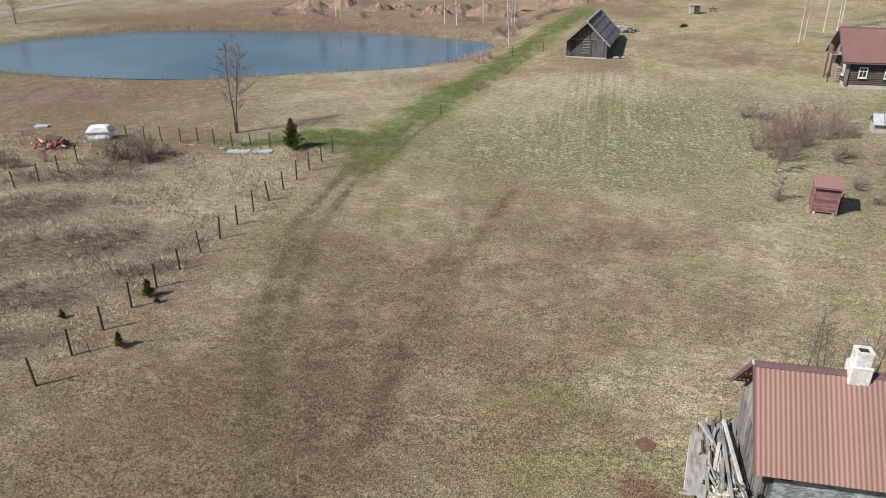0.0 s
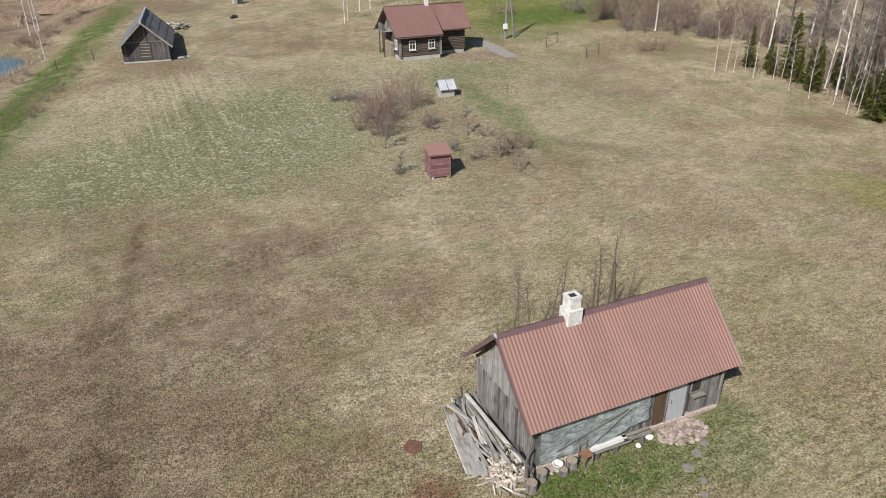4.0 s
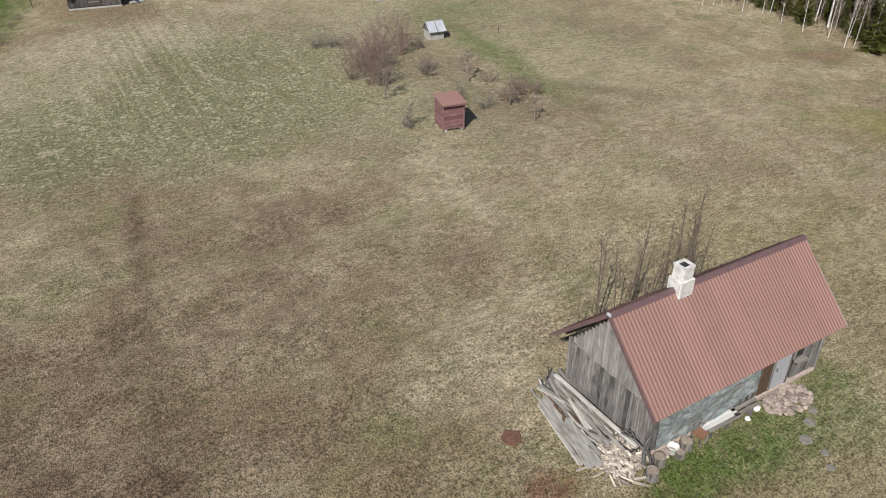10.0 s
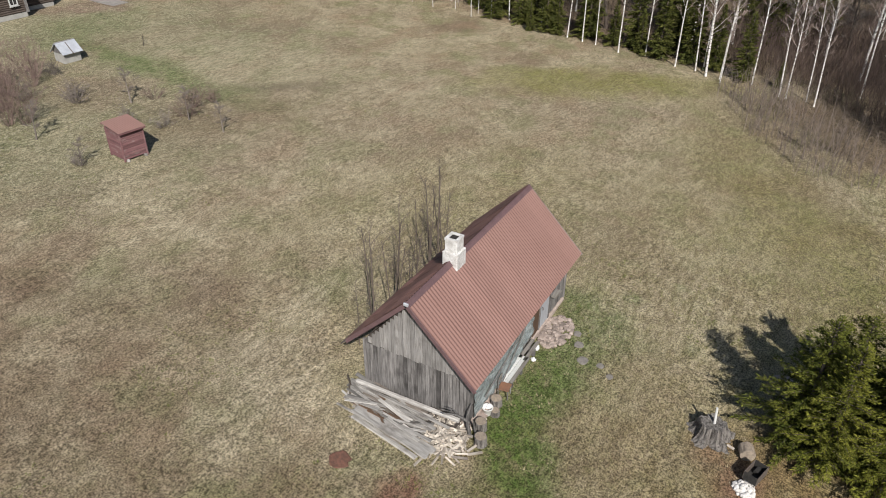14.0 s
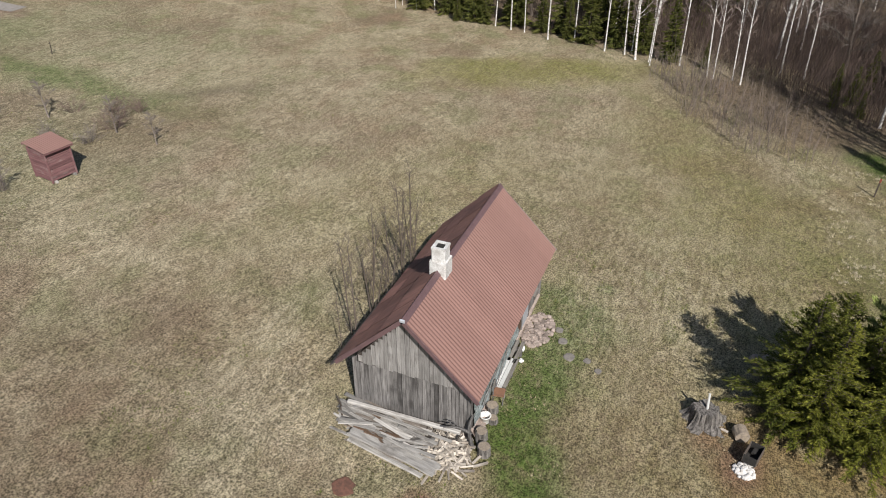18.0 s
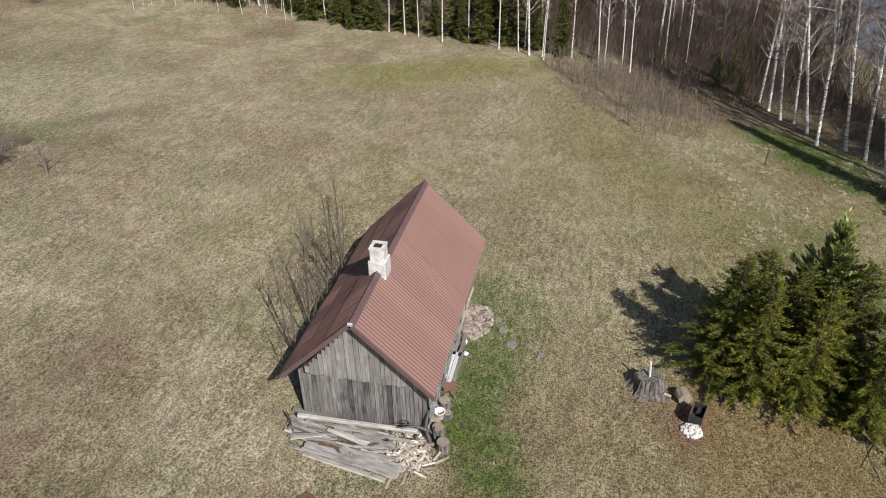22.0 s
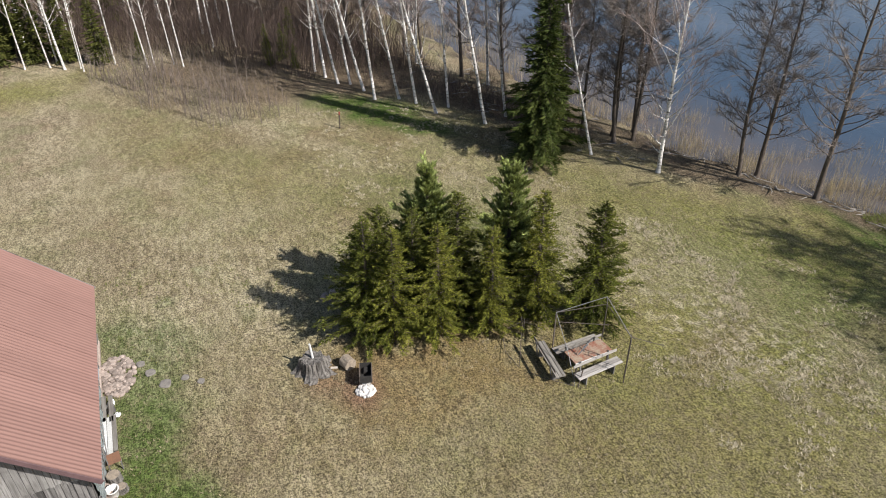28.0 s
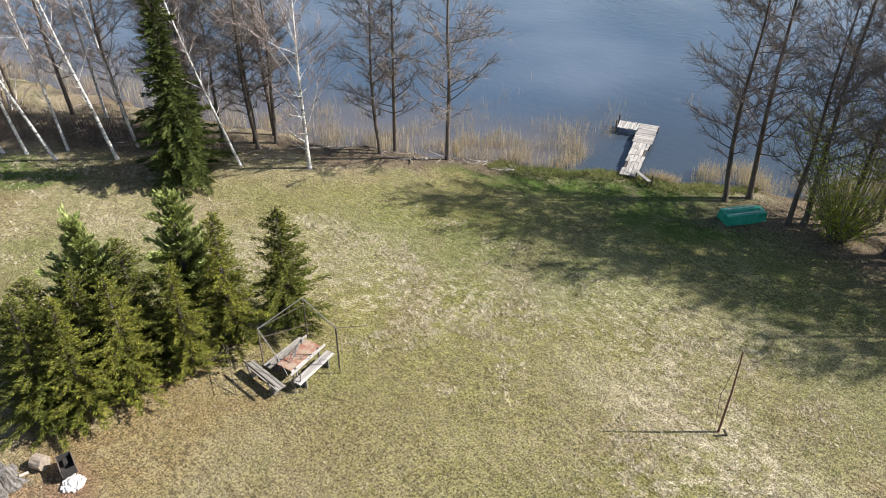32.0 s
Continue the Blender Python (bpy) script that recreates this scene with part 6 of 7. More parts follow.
for i in range(2800):
    x = uni(18, 62)
    y = max(shore(x) + 0.5, -29 + 0.35 * (x - 18)) + uni(0, 9 if x > 30 else 3.5)
    if y > -10 or (x < 34 and y > -18.5 - 0.62 * (33 - x)):
        continue
    z = ground_z(x, y)
    limb(brush, Vector((x, y, z - 0.05)), Vector((uni(-0.5, 0.5), uni(-0.5, 0.5), 1)), uni(0.5, 2.0), 0.012, 0.004, 3, 3, 0.15)
for i in range(3200):
    x, y = uni(40, 70), uni(-12, 40)
    if x < 47.5 - 0.24 * max(0, 22 - y) + 1.5:
        continue
    limb(brush, Vector((x, y, ground_z(x, y) - 0.05)), Vector((uni(-0.4, 0.4), uni(-0.4, 0.4), 1)), uni(1.0, 3.5), 0.018, 0.005, 3, 3, 0.12)
for i in range(5200):
    x = uni(34, 62)
    y = uni(-24, 2)
    if y < shore(x) + 1 or y > -8.5 + 1.15 * (x - 40) or y > 0.9 * (x - 52) + 6 or (x < 37 and y > -13):
        continue
    b = Vector((x, y, ground_z(x, y) - 0.05))
    pts = limb(brush, b, Vector((uni(-0.3, 0.3), uni(-0.3, 0.3), 1)), uni(1.2, 4.2), 0.016, 0.005, 3, 3, 0.12)
    for k in range(3):
        limb(brush, pts[1].lerp(pts[3], random.random()), Vector((uni(-1, 1), uni(-1, 1), 0.9)), uni(0.3, 0.9), 0.008, 0.005, 1, 3, 0.1)
thing("undergrowth", "leafless brown undergrowth on the wood floor", "undergrowth", shape=brush, material=BRUSH_TWIG, kind="stuff")
# fallen branches on the wood floor and driftwood at the shore
random.seed(131)
drift = Shape()
for i in range(150):
    if i < 70:
        x = uni(1.5, 15)
        y = shore(x) + uni(0.4, 2.0)
    else:
        x = uni(14, 34)
        y = shore(x) + uni(1.5, 7.0)
        if y > -17 - 0.6 * (33 - x):
            continue
    z = ground_z(x, y) + 0.06
    a = uni(0, 3.14)
    ln = uni(0.4, 1.5)
    limb(drift, Vector((x, y, z)), Vector((math.cos(a), math.sin(a), uni(-0.02, 0.08))), ln, uni(0.02, 0.055), 0.012, 3, 5, 0.22)
thing("fallen_branches", "grey fallen branches and driftwood along the shore", "branches", shape=drift, material=GREY_BOARD_X, kind="stuff")

# reeds
random.seed(140)
reeds = Shape()


def reed(x, y, h):
    z = min(ground_z(x, y), LAKE_Z)
    a, l = uni(0, 3.14), Vector((uni(-0.22, 0.22), uni(-0.22, 0.22), 1)) * h
    s = Vector((math.cos(a), math.sin(a), 0)) * 0.007
    if noise.noise((x * 0.55, y * 0.55, 21)) < uni(-0.25, 0.35):
        return
    b = Vector((x, y, max(z, LAKE_Z - 0.3)))
    reeds.add([b - s, b + s, b + l * 0.6 + s * 0.8, b + l * 1.0, b + l * 0.6 - s * 0.8], [(0, 1, 2, 3, 4)])


for i in range(12000):
    x = uni(0.4, 22)
    reed(x, shore(x) - abs(random.gauss(0, 3.4 + 1.8 * math.sin(x * 0.8))) + 0.8, uni(0.5, 1.5))
for i in range(2600):
    x = uni(0.8, 8)
    reed(x, shore(x) - 0.5 - abs(random.gauss(0, 3.2)), uni(0.7, 1.5))
for i in range(11000):
    x = uni(-24, -5.8)
    reed(x, shore(x) + uni(-2.6, 1.0), uni(0.6, 1.6))
for i in range(4000):
    x = uni(22, 46)
    reed(x, shore(x) - abs(random.gauss(0, 2.5)), uni(0.9, 2.0))
for i in range(900):
    x = uni(-5.5, -3.0)
    reed(x, shore(x) + uni(-0.6, 0.5), uni(0.3, 0.8))
thing("reeds", "dry tan reeds standing in shallow water", "reeds", shape=reeds, material=REED, kind="stuff")
prushes = Shape()
for i in range(2200):
    a = uni(0, 6.283)
    k = uni(0.97, 1.06)
    x, y = -56 + k * 34.5 * math.cos(a) * math.cos(0.12) - k * 17.2 * math.sin(a) * math.sin(0.12), 71 + k * 34.5 * math.cos(a) * math.sin(0.12) + k * 17.2 * math.sin(a) * math.cos(0.12)
    z = ground_z(x, y)
    s = Vector((uni(-0.02, 0.02), uni(-0.02, 0.02), 0))
    b, l = Vector((x, y, z)), Vector((uni(-0.15, 0.15), uni(-0.15, 0.15), uni(0.3, 0.8)))
    prushes.add([b - s, b + s, b + l], [(0, 1, 2)])
for i in range(1500):
    a, k = uni(0, 6.283), uni(1.0, 1.12)
    x, y = -56 + k * 34.5 * math.cos(a) * math.cos(0.12) - k * 17.2 * math.sin(a) * math.sin(0.12), 71 + k * 34.5 * math.cos(a) * math.sin(0.12) + k * 17.2 * math.sin(a) * math.cos(0.12)
    if noise.noise((x * 0.25, y * 0.25, 3)) < 0:
        continue
    for m in range(5):
        s = Vector((uni(-0.03, 0.03), uni(-0.03, 0.03), 0))
        b, l = Vector((x + uni(-0.3, 0.3), y + uni(-0.3, 0.3), ground_z(x, y) - 0.03)), Vector((uni(-0.3, 0.3), uni(-0.3, 0.3), uni(0.2, 0.6)))
        prushes.add([b - s, b + s, b + l], [(0, 1, 2)])
thing("rushes", "dry rushes round the pond's rim", "rushes", shape=prushes, material=REED, kind="stuff")

# willow in young leaf behind the boat
random.seed(150)
wil = thing("willow_bush", "willow bush in fresh yellow-green leaf beside the boat", "shrub", at=pose(-14.3, -40.3, ground_z(-14.3, -40.3)))
ws, wl = Shape(), Shape()
for i in range(90):
    az, out = uni(0, 6.283), uni(0.05, 1)
    pts = limb(ws, Vector((math.cos(az) * 0.3, math.sin(az) * 0.3, -0.05)), Vector((math.cos(az) * out * 0.8, math.sin(az) * out * 0.8, 1)), uni(2.8, 8.2), 0.024, 0.006, 5, 4, 0.12, 0.02)
    for k in range(80):
        t = uni(0.12, 1)
        j = min(4, int(t * 5))
        c = pts[j].lerp(pts[j + 1], t * 5 - j) + Vector((random.gauss(0, 0.32), random.gauss(0, 0.32), random.gauss(0, 0.25)))
        d = Vector((uni(-1, 1), uni(-1, 1), uni(-0.3, 1)))
        spray(wl, c, d, uni(0.08, 0.17), 0.035)
part("branch_frame", ws, TWIG, wil, kind="stuff")
part("leaf_crown", wl, WILLOW_LEAF, wil, kind="stuff")

# bare saplings behind the bath-house
for i, (x, y, s, k) in enumerate([(2.0, 5.3, 0.75, 0), (2.9, 5.9, 0.95, 1), (3.4, 5.2, 0.8, 0), (4.1, 5.7, 0.85, 1), (4.9, 5.3, 0.9, 0), (5.6, 5.9, 0.8, 1), (6.4, 5.4, 1.0, 0), (7.2, 5.8, 0.95, 1), (8.0, 5.5, 1.1, 0), (3.1, 5.0, 0.7, 0), (4.5, 5.1, 0.75, 1), (5.9, 5.2, 0.95, 0), (6.8, 5.1, 1.1, 1), (7.6, 5.2, 1.05, 0), (8.4, 5.8, 0.9, 1), (4.7, 6.0, 0.9, 0)]):
    relabel(plant(saplings[k], x, y, 73 * i, s * (0.92 if i % 3 else 1.18) * (1.12 if x < 3.6 else 0.9), uni(-8, 8), uni(-8, 8)), "thin leafless sapling behind the bathhouse", "saplings behind the bathhouse")
first(saplings[0], 1.6, 5.7, 0, 0.6)
first(saplings[1], 6.9, 6.3, 0, 0.8)
for x, y, s in ((3.2, 5.4, 0.8),):
    relabel(plant(low, x, y, uni(0, 360), s), "leafless thicket behind the bathhouse", "saplings behind the bathhouse")

# grass tufts, nearer parts of the meadow
random.seed(160)
tufts, greens = Shape(), Shape()


def tuft(sh, x, y, h, n):
    z = ground_z(x, y) - 0.01
    for k in range(n):
        a = uni(0, 6.283)
        d = Vector((math.cos(a), math.sin(a), 0))
        s = Vector((-d.y, d.x, 0)) * uni(0.012, 0.03)
        b = Vector((x, y, z)) + d * uni(0, 0.07)
        t = b + d * h * uni(0.4, 1.3) + Vector((0, 0, h * uni(0.35, 0.9)))
        sh.add([b - s, b + s, t], [(0, 1, 2)])


for i in range(42000):
    x, y = (uni(-36, 26), uni(-38, 36)) if i % 3 else (uni(-22, 16), uni(-28, 16))
    if y < shore(x) + 1.2 or (-0.3 < x < 8.9 and -0.2 < y < 4.4):
        continue
    f = noise.noise((x * 0.35, y * 0.35, 5)) + 0.5 * noise.noise((x * 1.4, y * 1.4, 2))
    if f < -0.1 or random.random() < 0.85 * max(lies_at(BROWN, x, y), lies_at(SCORCH, x, y), lies_at(LITTER, x, y)):
        continue
    g = noise.noise((x * 0.13, y * 0.13, 9)) + 0.4 * noise.noise((x * 0.7, y * 0.7, 3)) + (0.7 if (-0.5 < x < 10.5 and -2.4 < y < 0) or y < -35 else 0)
    tuft(greens if g > 0.3 else tufts, x, y, uni(0.04, 0.13), 4)
paled = Shape()
for i in range(3600):
    k = i % 4
    x, y = ((uni(-14, 8), uni(-30, -20)), (uni(-6, 10), uni(-26, -19)), (uni(12, 28), uni(-24, -12)), (uni(-18, -10), uni(-28, -12)))[k]
    if y < shore(x) + 2 or (-0.5 < x < 9 and -0.4 < y < 4.6) or noise.noise((x * 0.45, y * 0.45, 17)) < 0.05 or max(lies_at(LITTER, x, y), lies_at(BROWN, x, y)) > 0.3:
        continue
    for m in range(3):
        tuft(paled, x + uni(-0.2, 0.2), y + uni(-0.2, 0.2), uni(0.07, 0.17), 5)
for i in range(2600):
    x = uni(-9.5, 4.5)
    y = shore(x) + 0.3 + abs(random.gauss(0, 0.9))
    tuft(greens, x, y, uni(0.12, 0.3), 6)
rough, dark_rough = Shape(), Shape()
for i in range(9000):
    x, y = uni(-62, -27.5), uni(-8, 33)
    if x > -29.2 + 0.075 * y or noise.noise((x * 0.3, y * 0.3, 31)) < uni(-0.35, 0.25):
        continue
    if random.random() < 0.35 + 0.6 * lies_at(SCORCH, x, y):
        for m in range(4):
            limb(dark_rough, Vector((x + uni(-0.3, 0.3), y + uni(-0.3, 0.3), ground_z(x, y) - 0.03)), Vector((uni(-0.9, 0.9), uni(-0.9, 0.9), 1)), uni(0.2, 0.7), 0.014, 0.006, 1, 3, 0.2)
    else:
        for m in range(3):
            tuft(rough, x + uni(-0.25, 0.25), y + uni(-0.25, 0.25), uni(0.1, 0.32), 4)
thing("rough_grass", "tall rank bleached grass on the fallow ground", "grass", shape=rough, material=TUFT_PALE, kind="stuff")
thing("dead_stalks", "dark dead weed stalks on the fallow ground", "weeds", shape=dark_rough, material=BRUSH_TWIG, kind="stuff")
thing("bleached_grass", "scattered matted tussocks of bleached old grass", "grass", shape=paled, material=TUFT_PALE, kind="stuff")
thing("dry_grass", "short tufts of dry straw-coloured grass", "grass", shape=tufts, material=TUFT, kind="stuff")
thing("green_grass", "short tufts of fresh green grass", "grass", shape=greens, material=TUFT_GREEN, kind="stuff")


# ---- things round the bath-house ----
random.seed(200)
heap = thing("plank_pile", "pile of old grey planks beside the bathhouse gable", "planks", at=pose(0, 0, 0.04))
plank_kinds = [(Shape().box(0, 0, 0, w, ln, t, chamfer=0.008).mesh("plank", m), m) for w, ln, t, m in ((0.15, 3.1, 0.035, GREY_BOARD_Y), (0.11, 2.6, 0.04, OLD_PLANK), (0.2, 2.3, 0.03, OLD_PLANK), (0.09, 3.3, 0.06, GREY_BOARD_Y), (0.17, 2.7, 0.03, OLD_PLANK))]
for i in range(58):
    layer = i // 12
    x = -0.28 - uni(0, 1.45 - 0.24 * layer)
    part("plank", plank_kinds[i % 5][0], plank_kinds[i % 5][1], heap, at=pose(x, 2.75 + uni(-0.3, 0.4), 0.05 + 0.062 * layer + uni(0, 0.04), uni(-2.5, 2.5), uni(-10, 10), -4 + random.gauss(0, 4)))
slab_ = Shape().thick(lambda u, v: ((0.6 + 0.12 * noise.noise((v * 4, 1, 0))) * (u - 0.5) + 0.07 * noise.noise((v * 3, 5, u)), 3.3 * (v - 0.5) + 0.16 * noise.noise((u * 5, 9, round(v))), 0.03 * noise.noise((u * 4, v * 9, 2))), 6, 24, 0.06)
part("plank", slab_, BLEACHED, heap, "wide bleached slab", at=pose(-1.62, 2.0, 0.3, 2, 10, -8))
part("plank", Shape().box(0, 0, 0, 0.2, 2.9, 0.07, chamfer=0.015), GREY_BOARD_Y, heap, at=pose(-1.9, 2.2, 0.1, 1, 14, -9))
part("plank", Shape().box(0, 0, 0, 0.14, 4.1, 0.13, chamfer=0.02), GREY_BOARD_Y, heap, at=pose(-0.42, 2.2, 0.52, 1.5, 0, 3))
part("plank", Shape().box(0, 0, 0, 0.12, 3.6, 0.05, chamfer=0.01), GREY_BOARD_Y, heap, at=pose(-0.7, 2.1, 0.5, 2.5, 6, -1))
short = [Shape().box(0, 0, 0, w, ln, t, chamfer=0.008).mesh("plank", m) for w, ln, t, m in ((0.1, 1.2, 0.03, GREY_BOARD_Y), (0.07, 0.9, 0.05, BLEACHED), (0.13, 1.5, 0.03, GREY_BOARD_Y), (0.08, 0.7, 0.03, BROWN_DOOR))]
for i in range(40):
    part("plank", short[i % 4], GREY_BOARD_Y, heap, at=pose(-0.5 - uni(0, 1.0), 2.5 + uni(-1.2, 1.6), 0.3 + uni(0, 0.12), uni(-5, 5), uni(-14, 14), -5 + random.gauss(0, 13)))
part("stake", Shape().tube([(-0.5, 4.5, 0), (-0.62, 4.6, 0.75)], [0.04, 0.03], 6).tube([(-0.9, 4.3, 0), (-0.8, 4.4, 0.5)], [0.04, 0.03], 6), OLD_POST, heap)

fire = thing("firewood_heap", "loose heap of split pale firewood by the gable corner", "firewood")
wedges = []
for k in range(5):
    r, ln = 0.032 + 0.006 * k, 0.4 + 0.03 * k
    sh = Shape()
    prof = [(0, 0), (r * 1.5, -r * 0.3), (r * 1.6, r * 0.5), (r * 0.5, r * 1.3)] if k % 2 else [(0, 0), (r * 1.7, 0.1 * r), (r * 0.8, r * 1.5)]
    n = len(prof)
    sh.add([(s * ln / 2, a - r * 0.7, b - r * 0.4) for s in (-1, 1) for a, b in prof], [tuple(range(n))[::-1], tuple(range(n, 2 * n))] + [(i, (i + 1) % n, n + (i + 1) % n, n + i) for i in range(n)])
    wedges.append(sh.mesh("firewood", SPLIT_WOOD))
for i in range(240):
    a, q = uni(0, 6.283), math.sqrt(random.random())
    x, y = -0.8 + 0.75 * q * math.cos(a), 0.55 + 0.9 * q * math.sin(a)
    z = 0.07 + (1 - q) * 0.42 * uni(0.6, 1.0)
    part("log", wedges[i % 5], SPLIT_WOOD, fire, at=pose(x, y, z, uni(0, 360), uni(-25, 25), uni(0, 180)))
for i in range(24):
    part("log", wedges[i % 5], SPLIT_WOOD, fire, at=pose(-1.05 + 0.95 * random.gauss(0, 0.7), 0.3 + 0.95 * random.gauss(0, 0.6), 0.05, uni(0, 360), uni(-4, 4), uni(0, 180)))
box = thing("feed_trough", "dark open box half under the planks", "box", at=pose(-0.35, 0.75, 0.02, 0, 0, 4))
part("base", Shape().box(0, 0, 0.03, 0.5, 1.1, 0.04), DARK_BOARD, box)
for x, y, sx, sy in ((-0.25, 0, 0.03, 1.1), (0.25, 0, 0.03, 1.1), (0, -0.55, 0.5, 0.03), (0, 0.55, 0.5, 0.03)):
    part("side", Shape().box(x, y, 0.22, sx, sy, 0.36), DARK_BOARD, box)

root = thing("forked_root", "twisted grey forked branch leaning on the corner", "branch")
rs = Shape()
limb(rs, Vector((-0.35, -0.28, 0)), Vector((0.15, 0.2, 1)), 1.35, 0.075, 0.045, 5, 7, 0.22)
limb(rs, Vector((-0.3, -0.2, 0.6)), Vector((-0.3, 0.9, 0.6)), 1.0, 0.06, 0.025, 4, 6, 0.25)
limb(rs, Vector((-0.5, 0.3, 1.0)), Vector((-0.4, 0.6, 0.4)), 0.5, 0.03, 0.012, 3, 5, 0.4)
limb(rs, Vector((-0.45, 0.2, 0.95)), Vector((0.3, 0.7, 0.3)), 0.4, 0.03, 0.012, 3, 5, 0.4)
limb(rs, Vector((-0.15, -0.42, 0)), Vector((-0.1, 0.25, 1)), 1.0, 0.06, 0.03, 4, 6, 0.15)
part("branch", rs, GREY_BOARD, root, smooth=True)


def block(x, y, r, h, tilt=0.0, label="grey sawn log chopping block"):
    o = thing("log_block", label, "log", at=pose(x, y, ground_z(x, y), tilt, 0, 30), group="log blocks by the wall")
    prof = [(r * 1.08, 0.0), (r * 1.0, 0.06), (r * 0.97, h * 0.5), (r, h - 0.02), (r * 0.97, h)]
    part("bark", Shape().lathe(prof, 14, 0, 0, 0.08), STUMP_WOOD, o, smooth=False)
    part("sawn_end", Shape().lathe([(r * 0.9, h - 0.01), (r * 0.88, h + 0.008)], 14), BARK_END, o)


block(-0.42, -0.72, 0.22, 0.36)
block(0.18, -0.42, 0.21, 0.36)
block(1.02, -0.55, 0.17, 0.22)
block(1.5, -0.35, 0.22, 0.3)
bowl = thing("enamel_bucket", "white enamel bucket standing by the wall", "bucket", at=pose(0.92, -0.3, ground_z(0.92, -0.3)))
part("pail", Shape().lathe([(0.13, 0.0), (0.14, 0.02), (0.185, 0.3), (0.205, 0.31), (0.205, 0.33), (0.17, 0.33), (0.13, 0.06)], 18), ENAMEL, bowl, smooth=True)
part("handle", Shape().tube([(0.19, 0, 0.31), (0.14, 0, 0.42), (0, 0, 0.46), (-0.14, 0, 0.42), (-0.19, 0, 0.31)], [0.006] * 5, 5), IRON, bowl)
stones = thing("stone_row", "flat stones lying along the wall foot", "stones")
for x in (0.35, 0.75, 1.15):
    part("stone", Shape().lathe([(0.1, 0), (0.26, 0.04), (0.24, 0.1), (0.05, 0.13)], 9, x, -0.12, 0.3), STONE, stones)
chair = thing("wooden_chair", "old wooden chair with brown seat by the wall", "chair", at=pose(2.05, -0.42, ground_z(2.05, -0.42), 0, 0, 8))
part("seat", Shape().box(0, 0, 0.43, 0.42, 0.4, 0.04, chamfer=0.01), ORANGE_SEAT, chair, "orange-brown plywood seat")
part("backrest", Shape().box(0, 0.2, 0.78, 0.36, 0.025, 0.16, chamfer=0.008), GREY_BOARD_X, chair)
for x in (-0.18, 0.18):
    part("leg", Shape().box(x, -0.17, 0.21, 0.035, 0.035, 0.42), GREY_BOARD, chair)
    part("leg", Shape().box(x, 0.19, 0.43, 0.035, 0.035, 0.86), GREY_BOARD, chair)
bench = thing("wall_bench", "low bench of white and grey boards along the wall", "bench")
for x in (2.55, 3.4, 4.6):
    part("support", Shape().box(x, -0.3, 0.17, 0.12, 0.4, 0.34, chamfer=0.015), GREY_BOARD, bench)
for k, (x, y, ln, m) in enumerate(((3.15, -0.18, 1.7, WHITE_WOOD), (3.15, -0.34, 1.65, WHITE_WOOD), (3.2, -0.49, 1.6, GREY_BOARD_X), (4.45, -0.2, 1.25, GREY_BOARD_X), (4.4, -0.42, 1.3, GREY_BOARD_X))):
    part("board", Shape().box(x, y, 0.37, ln, 0.145, 0.035, chamfer=0.008), m, bench)


def sack(x, y, s, label="crumpled white plastic sack by the bench"):
    o = thing("plastic_sack", label, "sack", at=pose(x, y, ground_z(x, y), 0, 0, 40 * x), group="sacks by the bench")
    sh = Shape().lathe([(0.12, 0.0), (0.24, 0.06), (0.26, 0.16), (0.17, 0.26), (0.06, 0.31), (0.09, 0.36)], 13)
    sh.v = [tuple(Vector(p) * s * (1 + 0.5 * noise.noise((p[0] * 7 + x, p[1] * 7, p[2] * 7)))) for p in sh.v]
    part("bag", sh, PLASTIC, o)


sack(4.35, -0.55, 0.4)
sack(5.0, -0.38, 0.55)
patio = thing("stone_doorstep", "uneven fieldstone paving before the door", "paving")
random.seed(210)
for i in range(290):
    a, q = uni(0, 6.283), math.sqrt(random.random())
    x, y = 6.42 + 1.08 * q * math.cos(a), -0.62 + 0.62 * q * math.sin(a)
    if y > -0.1:
        continue
    r = uni(0.05, 0.115)
    part("stone", Shape().lathe([(r * 0.9, -0.05), (r, 0.02), (r * 0.9, 0.05), (r * 0.3, 0.06)], 8, 0, 0, 0.5), STONE, patio, at=pose(x, y, uni(-0.03, 0.03), uni(-8, 8), uni(-8, 8), uni(0, 360)))
for x, y, r in ((6.75, -1.45, 0.17), (6.15, -1.75, 0.2), (5.35, -2.2, 0.23), (5.4, -2.9, 0.15), (5.0, -3.4, 0.14)):
    thing("stepping_stone", "flat grey stepping stone in the grass", "stone", at=pose(x, y, ground_z(x, y), uni(-3, 3), uni(-3, 3), uni(0, 360)), group="stepping stones", shape=Shape().lathe([(r * 0.9, -0.03), (r, 0.03), (r * 0.9, 0.06), (r * 0.2, 0.07)], 11, 0, 0, 0.35), material=FLAG)
thing("rusty_lid", "rusty red-brown round iron lid lying on grass", "lid", at=pose(-3.42, 2.9, ground_z(-3.42, 2.9), 2, 0, 0), shape=Shape().lathe([(0.36, 0.0), (0.37, 0.03), (0.34, 0.04), (0.05, 0.04)], 18, 0, 0, 0.3), material=RUST)

